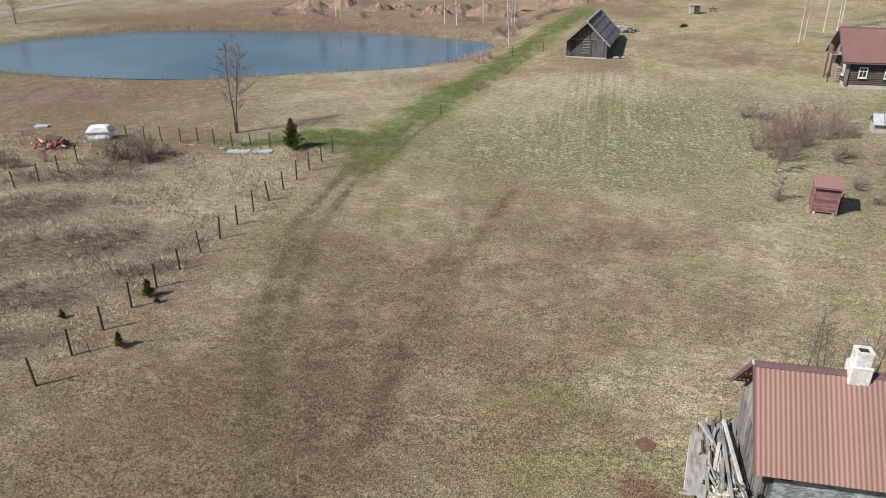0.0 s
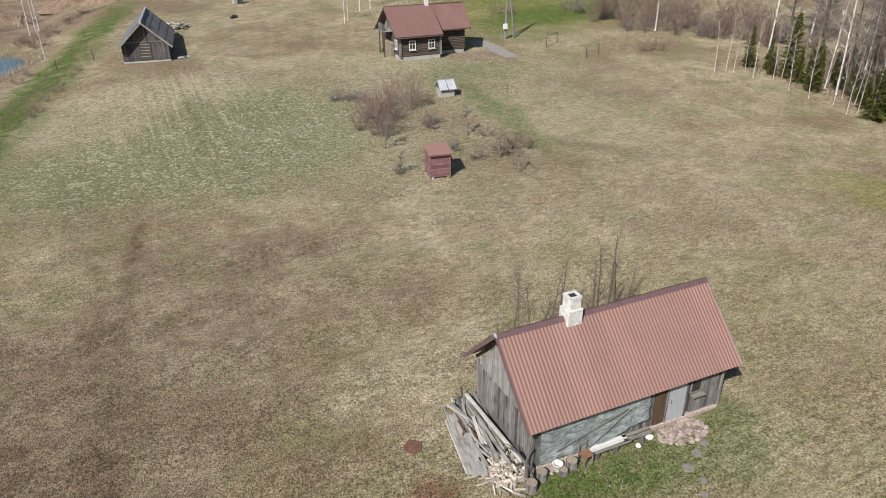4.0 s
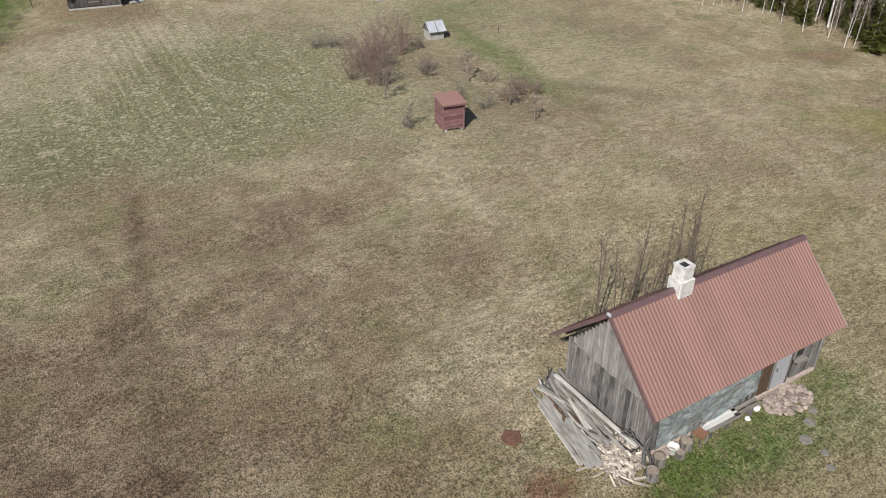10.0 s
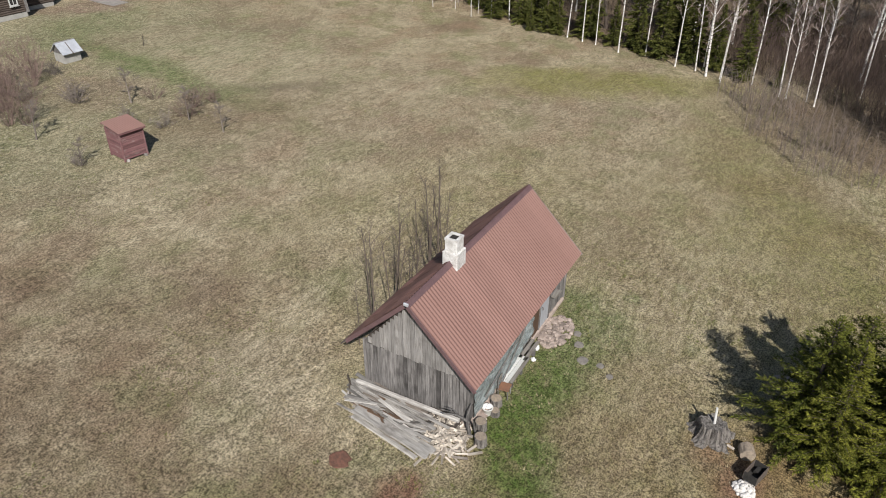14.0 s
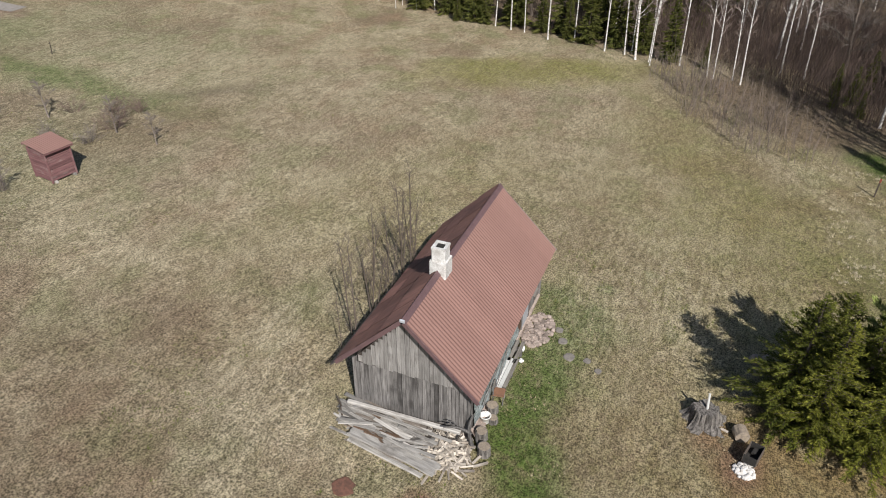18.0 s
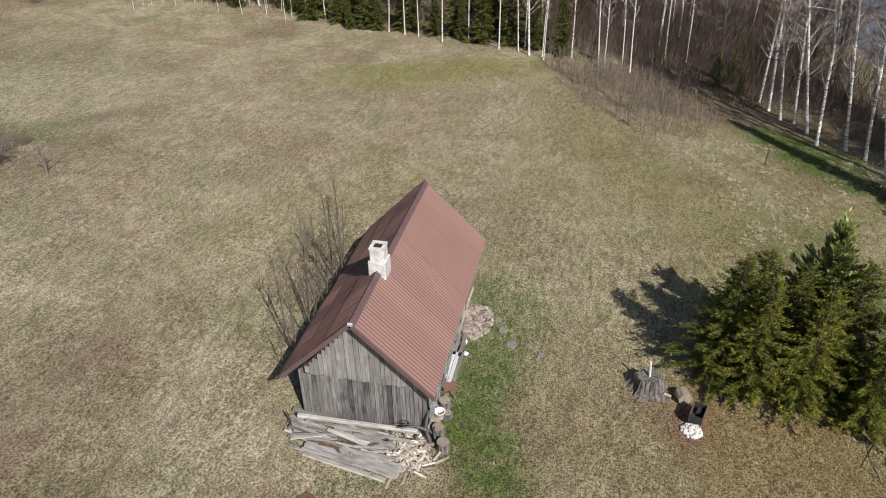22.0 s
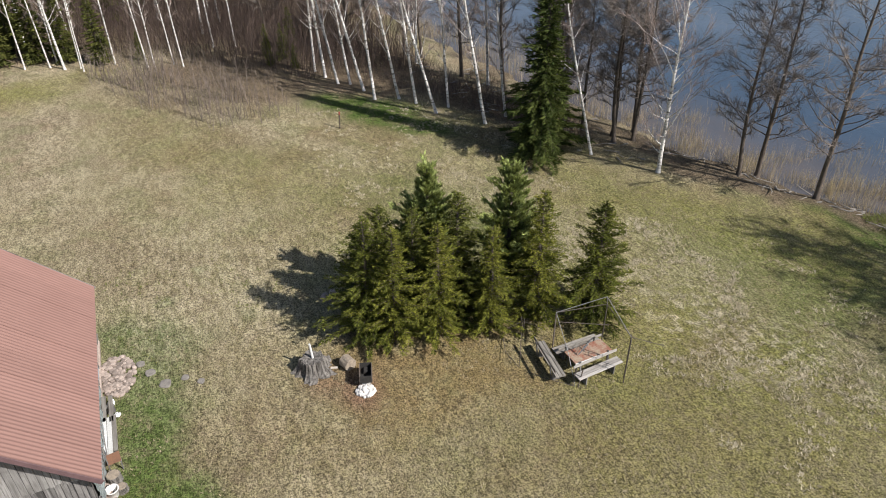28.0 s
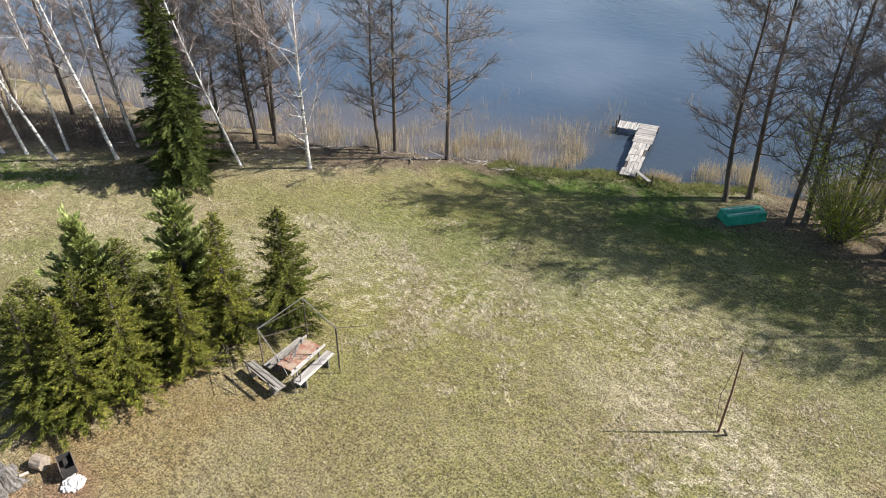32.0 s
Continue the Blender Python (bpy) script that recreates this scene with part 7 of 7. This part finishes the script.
# ---- the fireplace ----
stump = thing("tree_stump", "large grey split tree stump with spreading roots", "stump", at=pose(4.05, -7.32, ground_z(4.05, -7.32)))
sh = Shape()
nn = 60
rings = [(0.72, 0.0), (0.58, 0.1), (0.48, 0.27), (0.43, 0.46), (0.40, 0.62)]
for r, z in rings:
    for j in range(nn):
        a = 6.283 * j / nn
        w = 1 + (0.16 * (1 - z) + 0.03) * math.sin(5 * a + 0.6) + 0.07 * math.sin(11 * a) + 0.07 * math.sin(19 * a + 2 * z) + 0.1 * noise.noise((math.cos(a) * 3, math.sin(a) * 3, z * 2))
        sh.v.append((r * w * math.cos(a), r * w * math.sin(a), z + (0.07 * noise.noise((a, 2, 1)) if z > 0.6 else 0)))
for i in range(len(rings) - 1):
    for j in range(nn):
        a, b = i * nn + j, i * nn + (j + 1) % nn
        sh.f.append((a, b, b + nn, a + nn))
sh.v.append((0, 0, 0.54))
k = len(sh.v) - 1
for j in range(nn):
    sh.f.append((4 * nn + j, 4 * nn + (j + 1) % nn, k))
part("wood", sh, STUMP_WOOD, stump)
random.seed(220)
for i in range(5):
    a = i * 1.25 + 0.4
    part("root", Shape().tube([(0.31 * math.cos(a), 0.31 * math.sin(a), 0.46), (0.43 * math.cos(a), 0.43 * math.sin(a), 0.22), (0.7 * math.cos(a), 0.7 * math.sin(a), -0.02)], [0.06, 0.08, 0.04], 6), STUMP_WOOD, stump)
thing("peeled_stick", "white peeled stick standing in the stump", "stick", at=pose(4.1, -7.36, 0.5 + ground_z(4.1, -7.36)), shape=Shape().tube([(0, 0, 0), (0.03, 0.05, 0.72)], [0.045, 0.04], 7), material=WHITE_WOOD)
thing("log_half", "half a sawn log lying in the grass", "log", at=pose(3.75, -8.55, 0.2 + ground_z(3.75, -8.55), 0, 90, 20), shape=Shape().lathe([(0.24, -0.22), (0.25, -0.2), (0.25, 0.2), (0.24, 0.22)], 14, 0, 0, 0.1), material=BARK_END)
chip = thing("wood_chip", "pale split log lying by the stump", "log", at=pose(3.85, -8.05, 0.03 + ground_z(3.85, -8.05), 0, 0, 70), shape=Shape().box(0, 0, 0, 0.26, 0.08, 0.07, chamfer=0.015), material=SPLIT_WOOD)
grill = thing("fire_pit", "sooty iron fire box with pale ash stones", "grill", at=turned(2.75, -8.95, ground_z(2.75, -8.95), -18, 0.84))
for x, y, sx, sy in ((-0.42, 0, 0.03, 0.5), (0.42, 0, 0.03, 0.5), (0, -0.26, 0.86, 0.03), (0, 0.26, 0.86, 0.03)):
    part("side", Shape().box(x, y, 0.5, sx, sy, 0.38), IRON if sx > 0.1 else SOOT, grill)
part("bottom", Shape().box(0, 0, 0.33, 0.82, 0.5, 0.02), SOOT, grill)
for x in (-0.36, 0.36):
    for y in (-0.2, 0.2):
        part("leg", Shape().tube([(x, y, 0), (x, y, 0.34)], [0.02, 0.02], 6), IRON, grill)
part("firebrick", Shape().box(0.2, 0, 0.45, 0.3, 0.2, 0.12, chamfer=0.02), SOOT, grill)
ashes = thing("ash_stones", "pile of white limed stones and ash beside the fire", "stones", at=pose(2.28, -8.78, ground_z(2.28, -8.78)))
part("ash_bed", Shape().lathe([(0.36, -0.02), (0.3, 0.05), (0.16, 0.1), (0.03, 0.13)], 16, 0, 0, 0.25), ASH, ashes, "pale heaped ash")
for i in range(70):
    a, q = uni(0, 6.283), math.sqrt(random.random())
    r = uni(0.03, 0.085)
    part("stone", Shape().lathe([(r * 0.7, -0.03), (r, r * 0.4), (r * 0.7, r), (r * 0.2, r * 1.2)], 7, 0, 0, 0.5), ASH, ashes, at=pose(0.36 * q * math.cos(a), 0.34 * q * math.sin(a), 0.02 + 0.16 * (1 - q), uni(-20, 20), uni(-20, 20), uni(0, 360)))
for x, y, r in ((8.1, -8.9, 0.24), (7.7, -9.5, 0.2), (8.4, -9.3, 0.16)):
    thing("boulder", "grey boulder in the evergreens' shade", "stone", at=pose(x, y, ground_z(x, y), 0, 0, 40 * x), group="boulders", shape=Shape().lathe([(r * 0.9, -0.05), (r, r * 0.3), (r * 0.8, r * 0.8), (r * 0.25, r * 1.05)], 10, 0, 0, 0.4), material=STONE)

# ---- garden frame, table and benches ----
frame_ = thing("gazebo_frame", "rusty bare garden gazebo frame, partly collapsed", "gazebo", at=pose(0, 0, ground_z(1, -16.4)))


def ladder(a, b, w, n):
    """A lattice post: two rods and rungs."""
    a, b, w = Vector(a), Vector(b), Vector(w)
    s = Shape().tube([a - w, b - w], [0.022] * 2, 5).tube([a + w, b + w], [0.022] * 2, 5)
    for i in range(n):
        p = a.lerp(b, (i + 0.5) / n)
        s.tube([p - w, p + w], [0.011] * 2, 4)
    return s


posts = {"a": (1.79, -16.26, 1.75), "b": (1.44, -18.31, 1.75), "c": (-0.84, -17.72, 2.1)}
for x, y, h in posts.values():
    part("lattice_post", ladder((x, y, 0), (x, y, h), (0.1, -0.08, 0), 7), IRON, frame_)
rods = Shape()
apex = Vector((1.0, -17.9, 2.55))
for x, y, h in posts.values():
    rods.tube([(x, y, h), apex], [0.014] * 2, 5)
part("roof_rod", rods, GALV, frame_)
for pts in ([(1.79, -16.26, 1.75), (1.44, -18.31, 1.75)], [(1.44, -18.31, 1.75), (-0.84, -17.72, 2.1)], [(1.79, -16.26, 1.3), (0.9, -18.1, 1.2)], [(1.79, -16.26, 1.75), (0.4, -16.0, 1.0), (-0.4, -15.9, 0.05)], [(-0.84, -17.72, 2.1), (-1.6, -18.6, 2.0)]):
    part("ring_rod", Shape().tube(pts, [0.013] * len(pts), 5), GALV if len(pts) == 3 else IRON, frame_)
fallen = ladder((2.9, -15.5, 0.9), (2.85, -15.46, 0.0), (0.08, 0.02, 0), 4)
fallen.tube([(3.1, -14.7, 0.35), (2.9, -15.5, 0.75), (2.2, -16.0, 0.7)], [0.013] * 3, 5).tube([(3.1, -14.7, 0.35), (2.2, -14.4, 0.1), (1.3, -14.5, 0.05)], [0.013] * 3, 5)
fallen.tube([(1.3, -14.5, 0.03), (0.5, -15.0, 0.05), (-0.4, -15.9, 0.03)], [0.013] * 3, 5).tube([(1.3, -14.5, 0.0), (1.35, -14.55, 0.75)], [0.013] * 2, 5).tube([(2.9, -15.5, 0.75), (1.3, -14.5, 0.75)], [0.012] * 2, 5)
part("fallen_panel", fallen, IRON, frame_, "collapsed lattice panel lying on grass")
part("lattice_post", ladder((-0.4, -15.9, 0), (-0.3, -16.1, 0.75), (0.08, 0.08, 0), 3), IRON, frame_)
part("lattice_post", ladder((0.45, -16.6, 0.78), (0.35, -16.9, 1.25), (0.12, -0.18, 0), 3), GALV, frame_)
table = thing("garden_table", "garden table topped with rusted red sheet", "table", at=pose(0.4, -16.9, ground_z(0.4, -16.9), 0, 0, -87))
part("tabletop", Shape().box(0, 0, 0.73, 1.65, 0.72, 0.04, chamfer=0.01), RUST_RED, table, "rusted red and pale tabletop")
part("tabletop_edge", Shape().box(0, -0.37, 0.7, 1.66, 0.03, 0.08), WHITE_WOOD, table)
for x in (-0.7, 0.7):
    for y in (-0.28, 0.28):
        part("leg", Shape().tube([(x, y, 0), (x, y, 0.72)], [0.02, 0.02], 6), IRON, table)


def garden_bench(x, y, rz, ln, m, label):
    o = thing("garden_bench", label, "bench", at=pose(x, y, ground_z(x, y), 0, 0, rz), group="benches round the table")
    for k in range(3):
        part("slat", Shape().box(0, -0.13 + 0.13 * k, 0.44, ln, 0.115, 0.035, chamfer=0.006), m, o)
    part("slat", Shape().box(0, 0.24, 0.72, ln, 0.03, 0.12, chamfer=0.006), m, o)
    for sx in (-ln * 0.32, ln * 0.32):
        part("leg", Shape().box(sx, 0.0, 0.21, 0.05, 0.34, 0.42, chamfer=0.008), GREY_BOARD, o)
        part("leg", Shape().box(sx, 0.26, 0.45, 0.05, 0.04, 0.72, Matrix.Rotation(-0.12, 3, "X")), GREY_BOARD, o)
    return o


garden_bench(-0.28, -16.95, 95 + 180, 2.0, PIER_BOARD, "pale slatted garden bench beside the table")
garden_bench(0.85, -15.55, 173 + 180, 2.0, GREY_BOARD_X, "grey wooden garden bench at the table's end")
garden_bench(1.2, -16.9, 92, 1.95, GREY_BOARD_X, "pale wooden garden bench behind the table")

# ---- pole in the meadow ----
pole = thing("meadow_pole", "thin leaning rusty pole standing alone in grass", "pole", at=pose(-13.54, -23.4, ground_z(-13.54, -23.4)))
part("shaft", Shape().tube([(0, 0, -0.1), (-0.02, -0.05, 1.9), (0.03, -0.1, 3.65)], [0.045, 0.035, 0.022], 7), RUST, pole)
part("stub", Shape().tube([(-0.3, -0.02, 0.0), (-0.18, 0.1, 0.28)], [0.05, 0.045], 7), OLD_POST, pole)
part("line", Shape().tube([(0.03, -0.1, 3.6), (0.25, 0.2, 1.8), (0.1, 0.25, 0.1)], [0.008] * 3, 4), IRON, pole)

# ---- landing stage and boat ----
pier = thing("landing_stage", "old L-shaped plank jetty on thin posts", "pier")
random.seed(230)
zt = LAKE_Z + 0.42
a, b = Vector((-2.85, -40.4, zt)), Vector((-1.0, -48.4, zt))
d = (b - a).normalized()
s = Vector((-d.y, d.x, 0))
ang = math.degrees(math.atan2(s.y, s.x))
n = 0
for k in range(5):
    for j in range(5):
        p = a + d * (0.55 + k * 0.98) + s * (-0.42 + 0.21 * j) + Vector((0, 0, uni(0, 0.03)))
        if (k, j) in ((1, 4), (3, 0)):
            continue
        part("plank", Shape().box(0, 0, 0, 0.95, 0.19, 0.035, chamfer=0.006), PIER_BOARD, pier, at=pose(p.x, p.y, p.z, uni(-1, 1), uni(-1, 1), ang + 90 + uni(-3, 3)))
for k in range(21):
    p = a + d * (5.05 + 0.15 * k)
    part("plank", Shape().box(0, 0, 0, 1.25 + uni(-0.08, 0.08), 0.13, 0.035, chamfer=0.006), PIER_BOARD, pier, at=pose(p.x, p.y, p.z + uni(0, 0.015), 0, 0, ang + uni(-2, 2)))
for k in range(9):
    p = a + d * 7.45 + s * (0.72 + 0.15 * k) 
    part("plank", Shape().box(0, 0, 0, 1.25 + uni(-0.15, 0.1), 0.13, 0.035, chamfer=0.006), PIER_BOARD, pier, at=pose(p.x, p.y, p.z + 0.01 + uni(0, 0.015), 0, 0, ang + 90 + uni(-3, 3)))
for k, w in ((0.3, 0.45), (2.6, 0.45), (5.0, 0.5), (8.0, 0.6)):
    for sg in (-1, 1):
        p = a + d * k + s * w * sg
        part("post", Shape().tube([(p.x, p.y, LAKE_Z - 1.3), (p.x, p.y, zt - 0.03)], [0.06, 0.055], 7), OLD_POST, pier)
p = a + d * 7.5 + s * 2.05
for q in (-0.55, 0.55):
    r = p + d * q
    part("post", Shape().tube([(r.x, r.y, LAKE_Z - 1.3), (r.x, r.y, zt + 0.45)], [0.06, 0.05], 7), OLD_POST, pier)
part("beam", Shape().box(0, 0, 0, 8.2, 0.1, 0.1), OLD_POST, pier, at=pose((a.x + b.x) / 2 + s.x * 0.4, (a.y + b.y) / 2 + s.y * 0.4, zt - 0.07, 0, 0, ang - 90))
part("beam", Shape().box(0, 0, 0, 8.2, 0.1, 0.1), OLD_POST, pier, at=pose((a.x + b.x) / 2 - s.x * 0.4, (a.y + b.y) / 2 - s.y * 0.4, zt - 0.07, 0, 0, ang - 90))
seat = thing("shore_bench", "low plank bench at the head of the jetty", "bench", at=pose(-3.75, -40.35, ground_z(-3.7, -40.3), 0, 0, -35))
part("board", Shape().box(0, 0, 0.4, 1.5, 0.24, 0.04, chamfer=0.008), PIER_BOARD, seat)
for x in (-0.6, 0.6):
    part("post", Shape().tube([(x, 0, -0.1), (x, 0, 0.39)], [0.05, 0.05], 7), OLD_POST, seat)
part("mooring_post", Shape().tube([(-0.78, -0.1, -0.1), (-0.8, -0.1, 0.75)], [0.045, 0.04], 7), OLD_POST, seat)

boat = thing("rowing_boat", "green overturned flat-bottomed boat on the bank", "boat", at=pose(-9.75, -39.45, ground_z(-9.7, -39.4) + 0.02, 4, 0, -131))


def skin(u, v):
    """The hull, bottom up: u along, v across."""
    x = -1.2 + 2.4 * u
    half = 0.52 * (1 - 0.28 * max(0.0, u - 0.55) ** 1.3 * 2.2 - 0.05 * max(0.0, 0.2 - u) * 5)
    top = 0.54 - 0.18 * max(0.0, u - 0.7) ** 1.5 * 3
    a = (v - 0.5) * 2
    if abs(a) > 0.6:
        k = (abs(a) - 0.6) / 0.4
        return (x, math.copysign(half * (0.84 + 0.16 * k), a), top * (1 - k))
    return (x, half * 0.84 * a / 0.6, top + 0.02 * (1 - (a / 0.6) ** 2))


hull = Shape().grid(skin, 16, 20)
part("hull", hull, GREEN_BOAT, boat, smooth=False)
for u in (0.0, 1.0):
    end = [skin(u, v / 10) for v in range(11)]
    part("transom", Shape().add(end + [(p[0] + (0.03 if u < 0.5 else -0.03), p[1], p[2]) for p in end], [tuple(range(11)), tuple(range(21, 10, -1))]), GREEN_BOAT, boat)
part("keel", Shape().box(-0.1, 0, 0.575, 2.0, 0.05, 0.05), GREEN_BOAT, boat)
for y in (-0.25, 0.25):
    part("runner", Shape().box(-0.15, y, 0.565, 1.8, 0.04, 0.03), WHITE_WOOD, boat, "worn pale runner strip")
for sg in (-1, 1):
    part("gunwale", Shape().tube([skin(i / 8, 0.0 if sg < 0 else 1.0) for i in range(9)], [0.035] * 9, 6), GREEN_BOAT, boat)

# ---- fences and posts ----
random.seed(240)
posts_ = [Shape().tube([(0, 0, -0.1), (0.01, 0, 0.7), (0, 0.02, h)], [0.06, 0.055, 0.05], 7).mesh("post", OLD_POST) for h in (1.5, 1.42, 1.35)]


def fence_post(x, y, k, group, label="dark weathered wooden fence post", s=1.0):
    o = new("fence_post", posts_[k % 3])
    o.matrix_world = turned(x, y, ground_z(x, y), uni(0, 360), s, uni(-3, 3), uni(-3, 3))
    return tagged(o, label, "post", group)


for i in range(16):
    t = i / 15
    fence_post(-29.0 + 2.4 * t ** 1.25 + uni(-0.05, 0.05), 1.6 + 30.6 * t ** 0.96, i, "meadow fence posts")
for i in range(9):
    fence_post(-32.2 - 1.65 * i, 32.5 + 0.04 * i + uni(-0.2, 0.2), i, "pond fence posts", s=0.9)
for x, y in ((-46.1, 27.1), (-45.9, 24.7), (-46.2, 22.9), (-46.9, 21.3), (-48.2, 20.0)):
    fence_post(x, y, 1, "pond fence posts", s=0.95)
wires = Shape()
for h in (0.55, 1.1):
    for i in range(15):
        t0, t1 = i / 15, (i + 1) / 15
        wires.tube([(-29.0 + 2.4 * q ** 1.25, 1.6 + 30.6 * q ** 0.96, h + FALL * (1.6 + 30.6 * q ** 0.96)) for q in (t0, t1)], [0.003] * 2, 3)
thing("fence_wire", "thin rusty wire strung between fence posts", "wire", shape=wires, material=IRON, kind="stuff")
for x, y, l, s in ((-20.23, 43.4, "short dark post beside the track", 0.75), (-16.6, 67.0, "short dark post beside the track", 0.8), (-13.0, 67.5, "short dark post beside the track", 0.8), (22.1, 41.7, "short reddish post in the meadow", 0.65), (-28.2, 4.2, "stub of grey post by the fence", 0.4)):
    fence_post(x, y, 1, "", l, s)
mark = thing("marker_post", "thin post with red painted top by the meadow", "post", at=pose(25.0, -14.55, ground_z(25.0, -14.55), 2, 0, 0))
part("shaft", Shape().box(0, 0, 0.45, 0.07, 0.07, 0.95), OLD_POST, mark)
part("top", Shape().box(0, 0, 1.0, 0.075, 0.075, 0.2), RED_PAINT, mark, "red painted top")

# ---- farmyard ----
up = thing("utility_pole", "wooden A-frame utility pole with white meter box", "pole", at=pose(31.8, 59.7, ground_z(31.8, 59.7)))
part("pole", Shape().tube([(0, 0, -0.2), (0.2, 0, 8.5)], [0.14, 0.1], 8), GREY_BOARD, up)
part("strut", Shape().tube([(1.25, 0.1, -0.2), (0.25, 0.02, 7.4)], [0.12, 0.09], 8), GREY_BOARD, up)
part("meter_box", Shape().box(-0.12, -0.18, 1.5, 0.5, 0.25, 0.6, chamfer=0.02), PLASTIC, up, "white meter box")
part("crossarm", Shape().box(0.2, 0, 8.2, 1.4, 0.1, 0.1), GREY_BOARD_X, up)
goal = thing("goal_frame", "pale wooden carpet-beating frame in the yard", "frame", at=pose(35.6, 55.4, ground_z(35.6, 55.4), 0, 0, 32))
for x in (-1.4, 1.4):
    part("post", Shape().tube([(x, 0, -0.1), (x, 0, 1.25)], [0.06, 0.05], 6), GREY_BOARD, goal)
part("rail", Shape().tube([(-1.5, 0, 1.25), (1.5, 0, 1.25)], [0.05, 0.05], 6), GREY_BOARD_X, goal)
for x, y in ((36.4, 49.5), (38.6, 50.4)):
    tagged(fence_post(x, y, 2, "yard posts", "pale weathered post in the yard", 0.85))
bee = thing("bee_hive", "small grey box hive on the far meadow", "hive", at=pose(5.9, 89.4, ground_z(5.9, 89.4), 0, 0, 10))
part("box", Shape().box(-0.35, 0, 0.6, 0.55, 0.6, 1.1, chamfer=0.02), SLAB, bee)
part("box", Shape().box(0.4, 0, 0.6, 0.55, 0.6, 1.1, chamfer=0.02), DARK_BOARD, bee)
part("lid", Shape().box(0, 0, 1.2, 1.6, 0.8, 0.08), SLAB, bee)
thing("tree_root", "dark upturned root on the far meadow", "root", at=pose(3.9, 81.0, ground_z(3.9, 81)), shape=Shape().lathe([(0.5, 0), (0.4, 0.25), (0.15, 0.4)], 9, 0, 0, 0.8), material=SOOT)
thing("plough", "small dark rusty farm implement on the far meadow", "implement", at=pose(8.6, 90.8, ground_z(8.6, 90.8)), shape=Shape().box(0, 0, 0.5, 1.2, 0.15, 0.12).tube([(-0.5, 0, 0), (0.1, 0, 0.9)], [0.06, 0.05], 6).tube([(0.5, 0, 0), (-0.1, 0, 0.7)], [0.06, 0.05], 6), material=RUST)
debris = thing("scrap_heap", "heap of grey stones and wood behind the barn", "heap", at=pose(-3.4, 77.5, ground_z(-3.4, 77.5)))
for i in range(26):
    part("piece", Shape().box(0, 0, 0, uni(0.3, 1.0), 0.2, 0.15, chamfer=0.02), GREY_BOARD_X if i % 3 else SLAB, debris, at=pose(uni(-1.3, 1.3), uni(-0.9, 0.9), uni(0.05, 0.6), uni(-30, 30), uni(-30, 30), uni(0, 180)))

# ---- the yard by the pond ----
tank = thing("water_tank", "white plastic tank under crumpled sheet by the fence", "tank", at=pose(-47.7, 32.4, ground_z(-47.7, 32.4), 0, 0, 18))
sh = Shape()
for zz, r in ((0, 0.62), (0.25, 0.75), (0.8, 0.74), (1.15, 0.62), (1.25, 0.3)):
    for j in range(16):
        a = 6.283 * j / 16
        c, q = math.cos(a), math.sin(a)
        m = max(abs(c), abs(q)) ** -0.75
        w = 1 + 0.14 * noise.noise((c * 3, q * 3, zz * 3))
        sh.v.append((1.35 * r * c * m * w, 0.85 * r * q * m * w, zz))
for i in range(4):
    for j in range(16):
        a, b = i * 16 + j, i * 16 + (j + 1) % 16
        sh.f.append((a, b, b + 16, a + 16))
sh.f.append(tuple(range(64, 80)))
part("shell", sh, PLASTIC, tank, "white crumpled sheeting")
part("pallet", Shape().box(0, 0, 0.04, 2.1, 1.3, 0.1), GREY_BOARD_X, tank)
part("strap", Shape().box(0, 0, 0.75, 2.12, 1.36, 0.05), GREY_BOARD_X, tank)
junk = thing("scrap_heap", "heap of red and pale scrap by the fence", "heap", at=pose(-50.6, 29.8, ground_z(-50.6, 29.8)))
random.seed(250)
for i in range(40):
    part("piece", Shape().box(0, 0, 0, uni(0.3, 1.1), 0.18, 0.12, chamfer=0.01), (RUST_RED, SPLIT_WOOD, GREY_BOARD_X, RED_PAINT)[i % 4], junk, at=pose(random.gauss(0, 0.7), random.gauss(0, 0.45), uni(0.05, 0.55), uni(-30, 30), uni(-30, 30), uni(0, 180)))
part("cover", Shape().box(0.1, 0.3, 0.7, 1.3, 0.8, 0.05, Matrix.Rotation(0.2, 3, "X")), DARK_BOARD, junk)
for x, y, sx, sy in ((-34.3, 31.2, 1.7, 0.8), (-32.3, 31.5, 1.5, 0.75), (-55.5, 34.8, 1.4, 0.7), (-36.0, 31.7, 0.4, 0.3)):
    f = lambda u, v: (sx * (u - 0.5) * (1 + 0.25 * noise.noise((v * 3, x, 0))), sy * (v - 0.5) * (1 + 0.3 * noise.noise((u * 3, y, 2))), 0.12 + 0.1 * noise.noise((u * 5 + x, v * 4, 1)))
    thing("tarpaulin", "crumpled pale tarpaulin lying on the grass", "tarpaulin", at=pose(x, y, ground_z(x, y), 0, 0, 4), group="tarpaulins", shape=Shape().thick(f, 14, 8, 0.1), material=TARP)
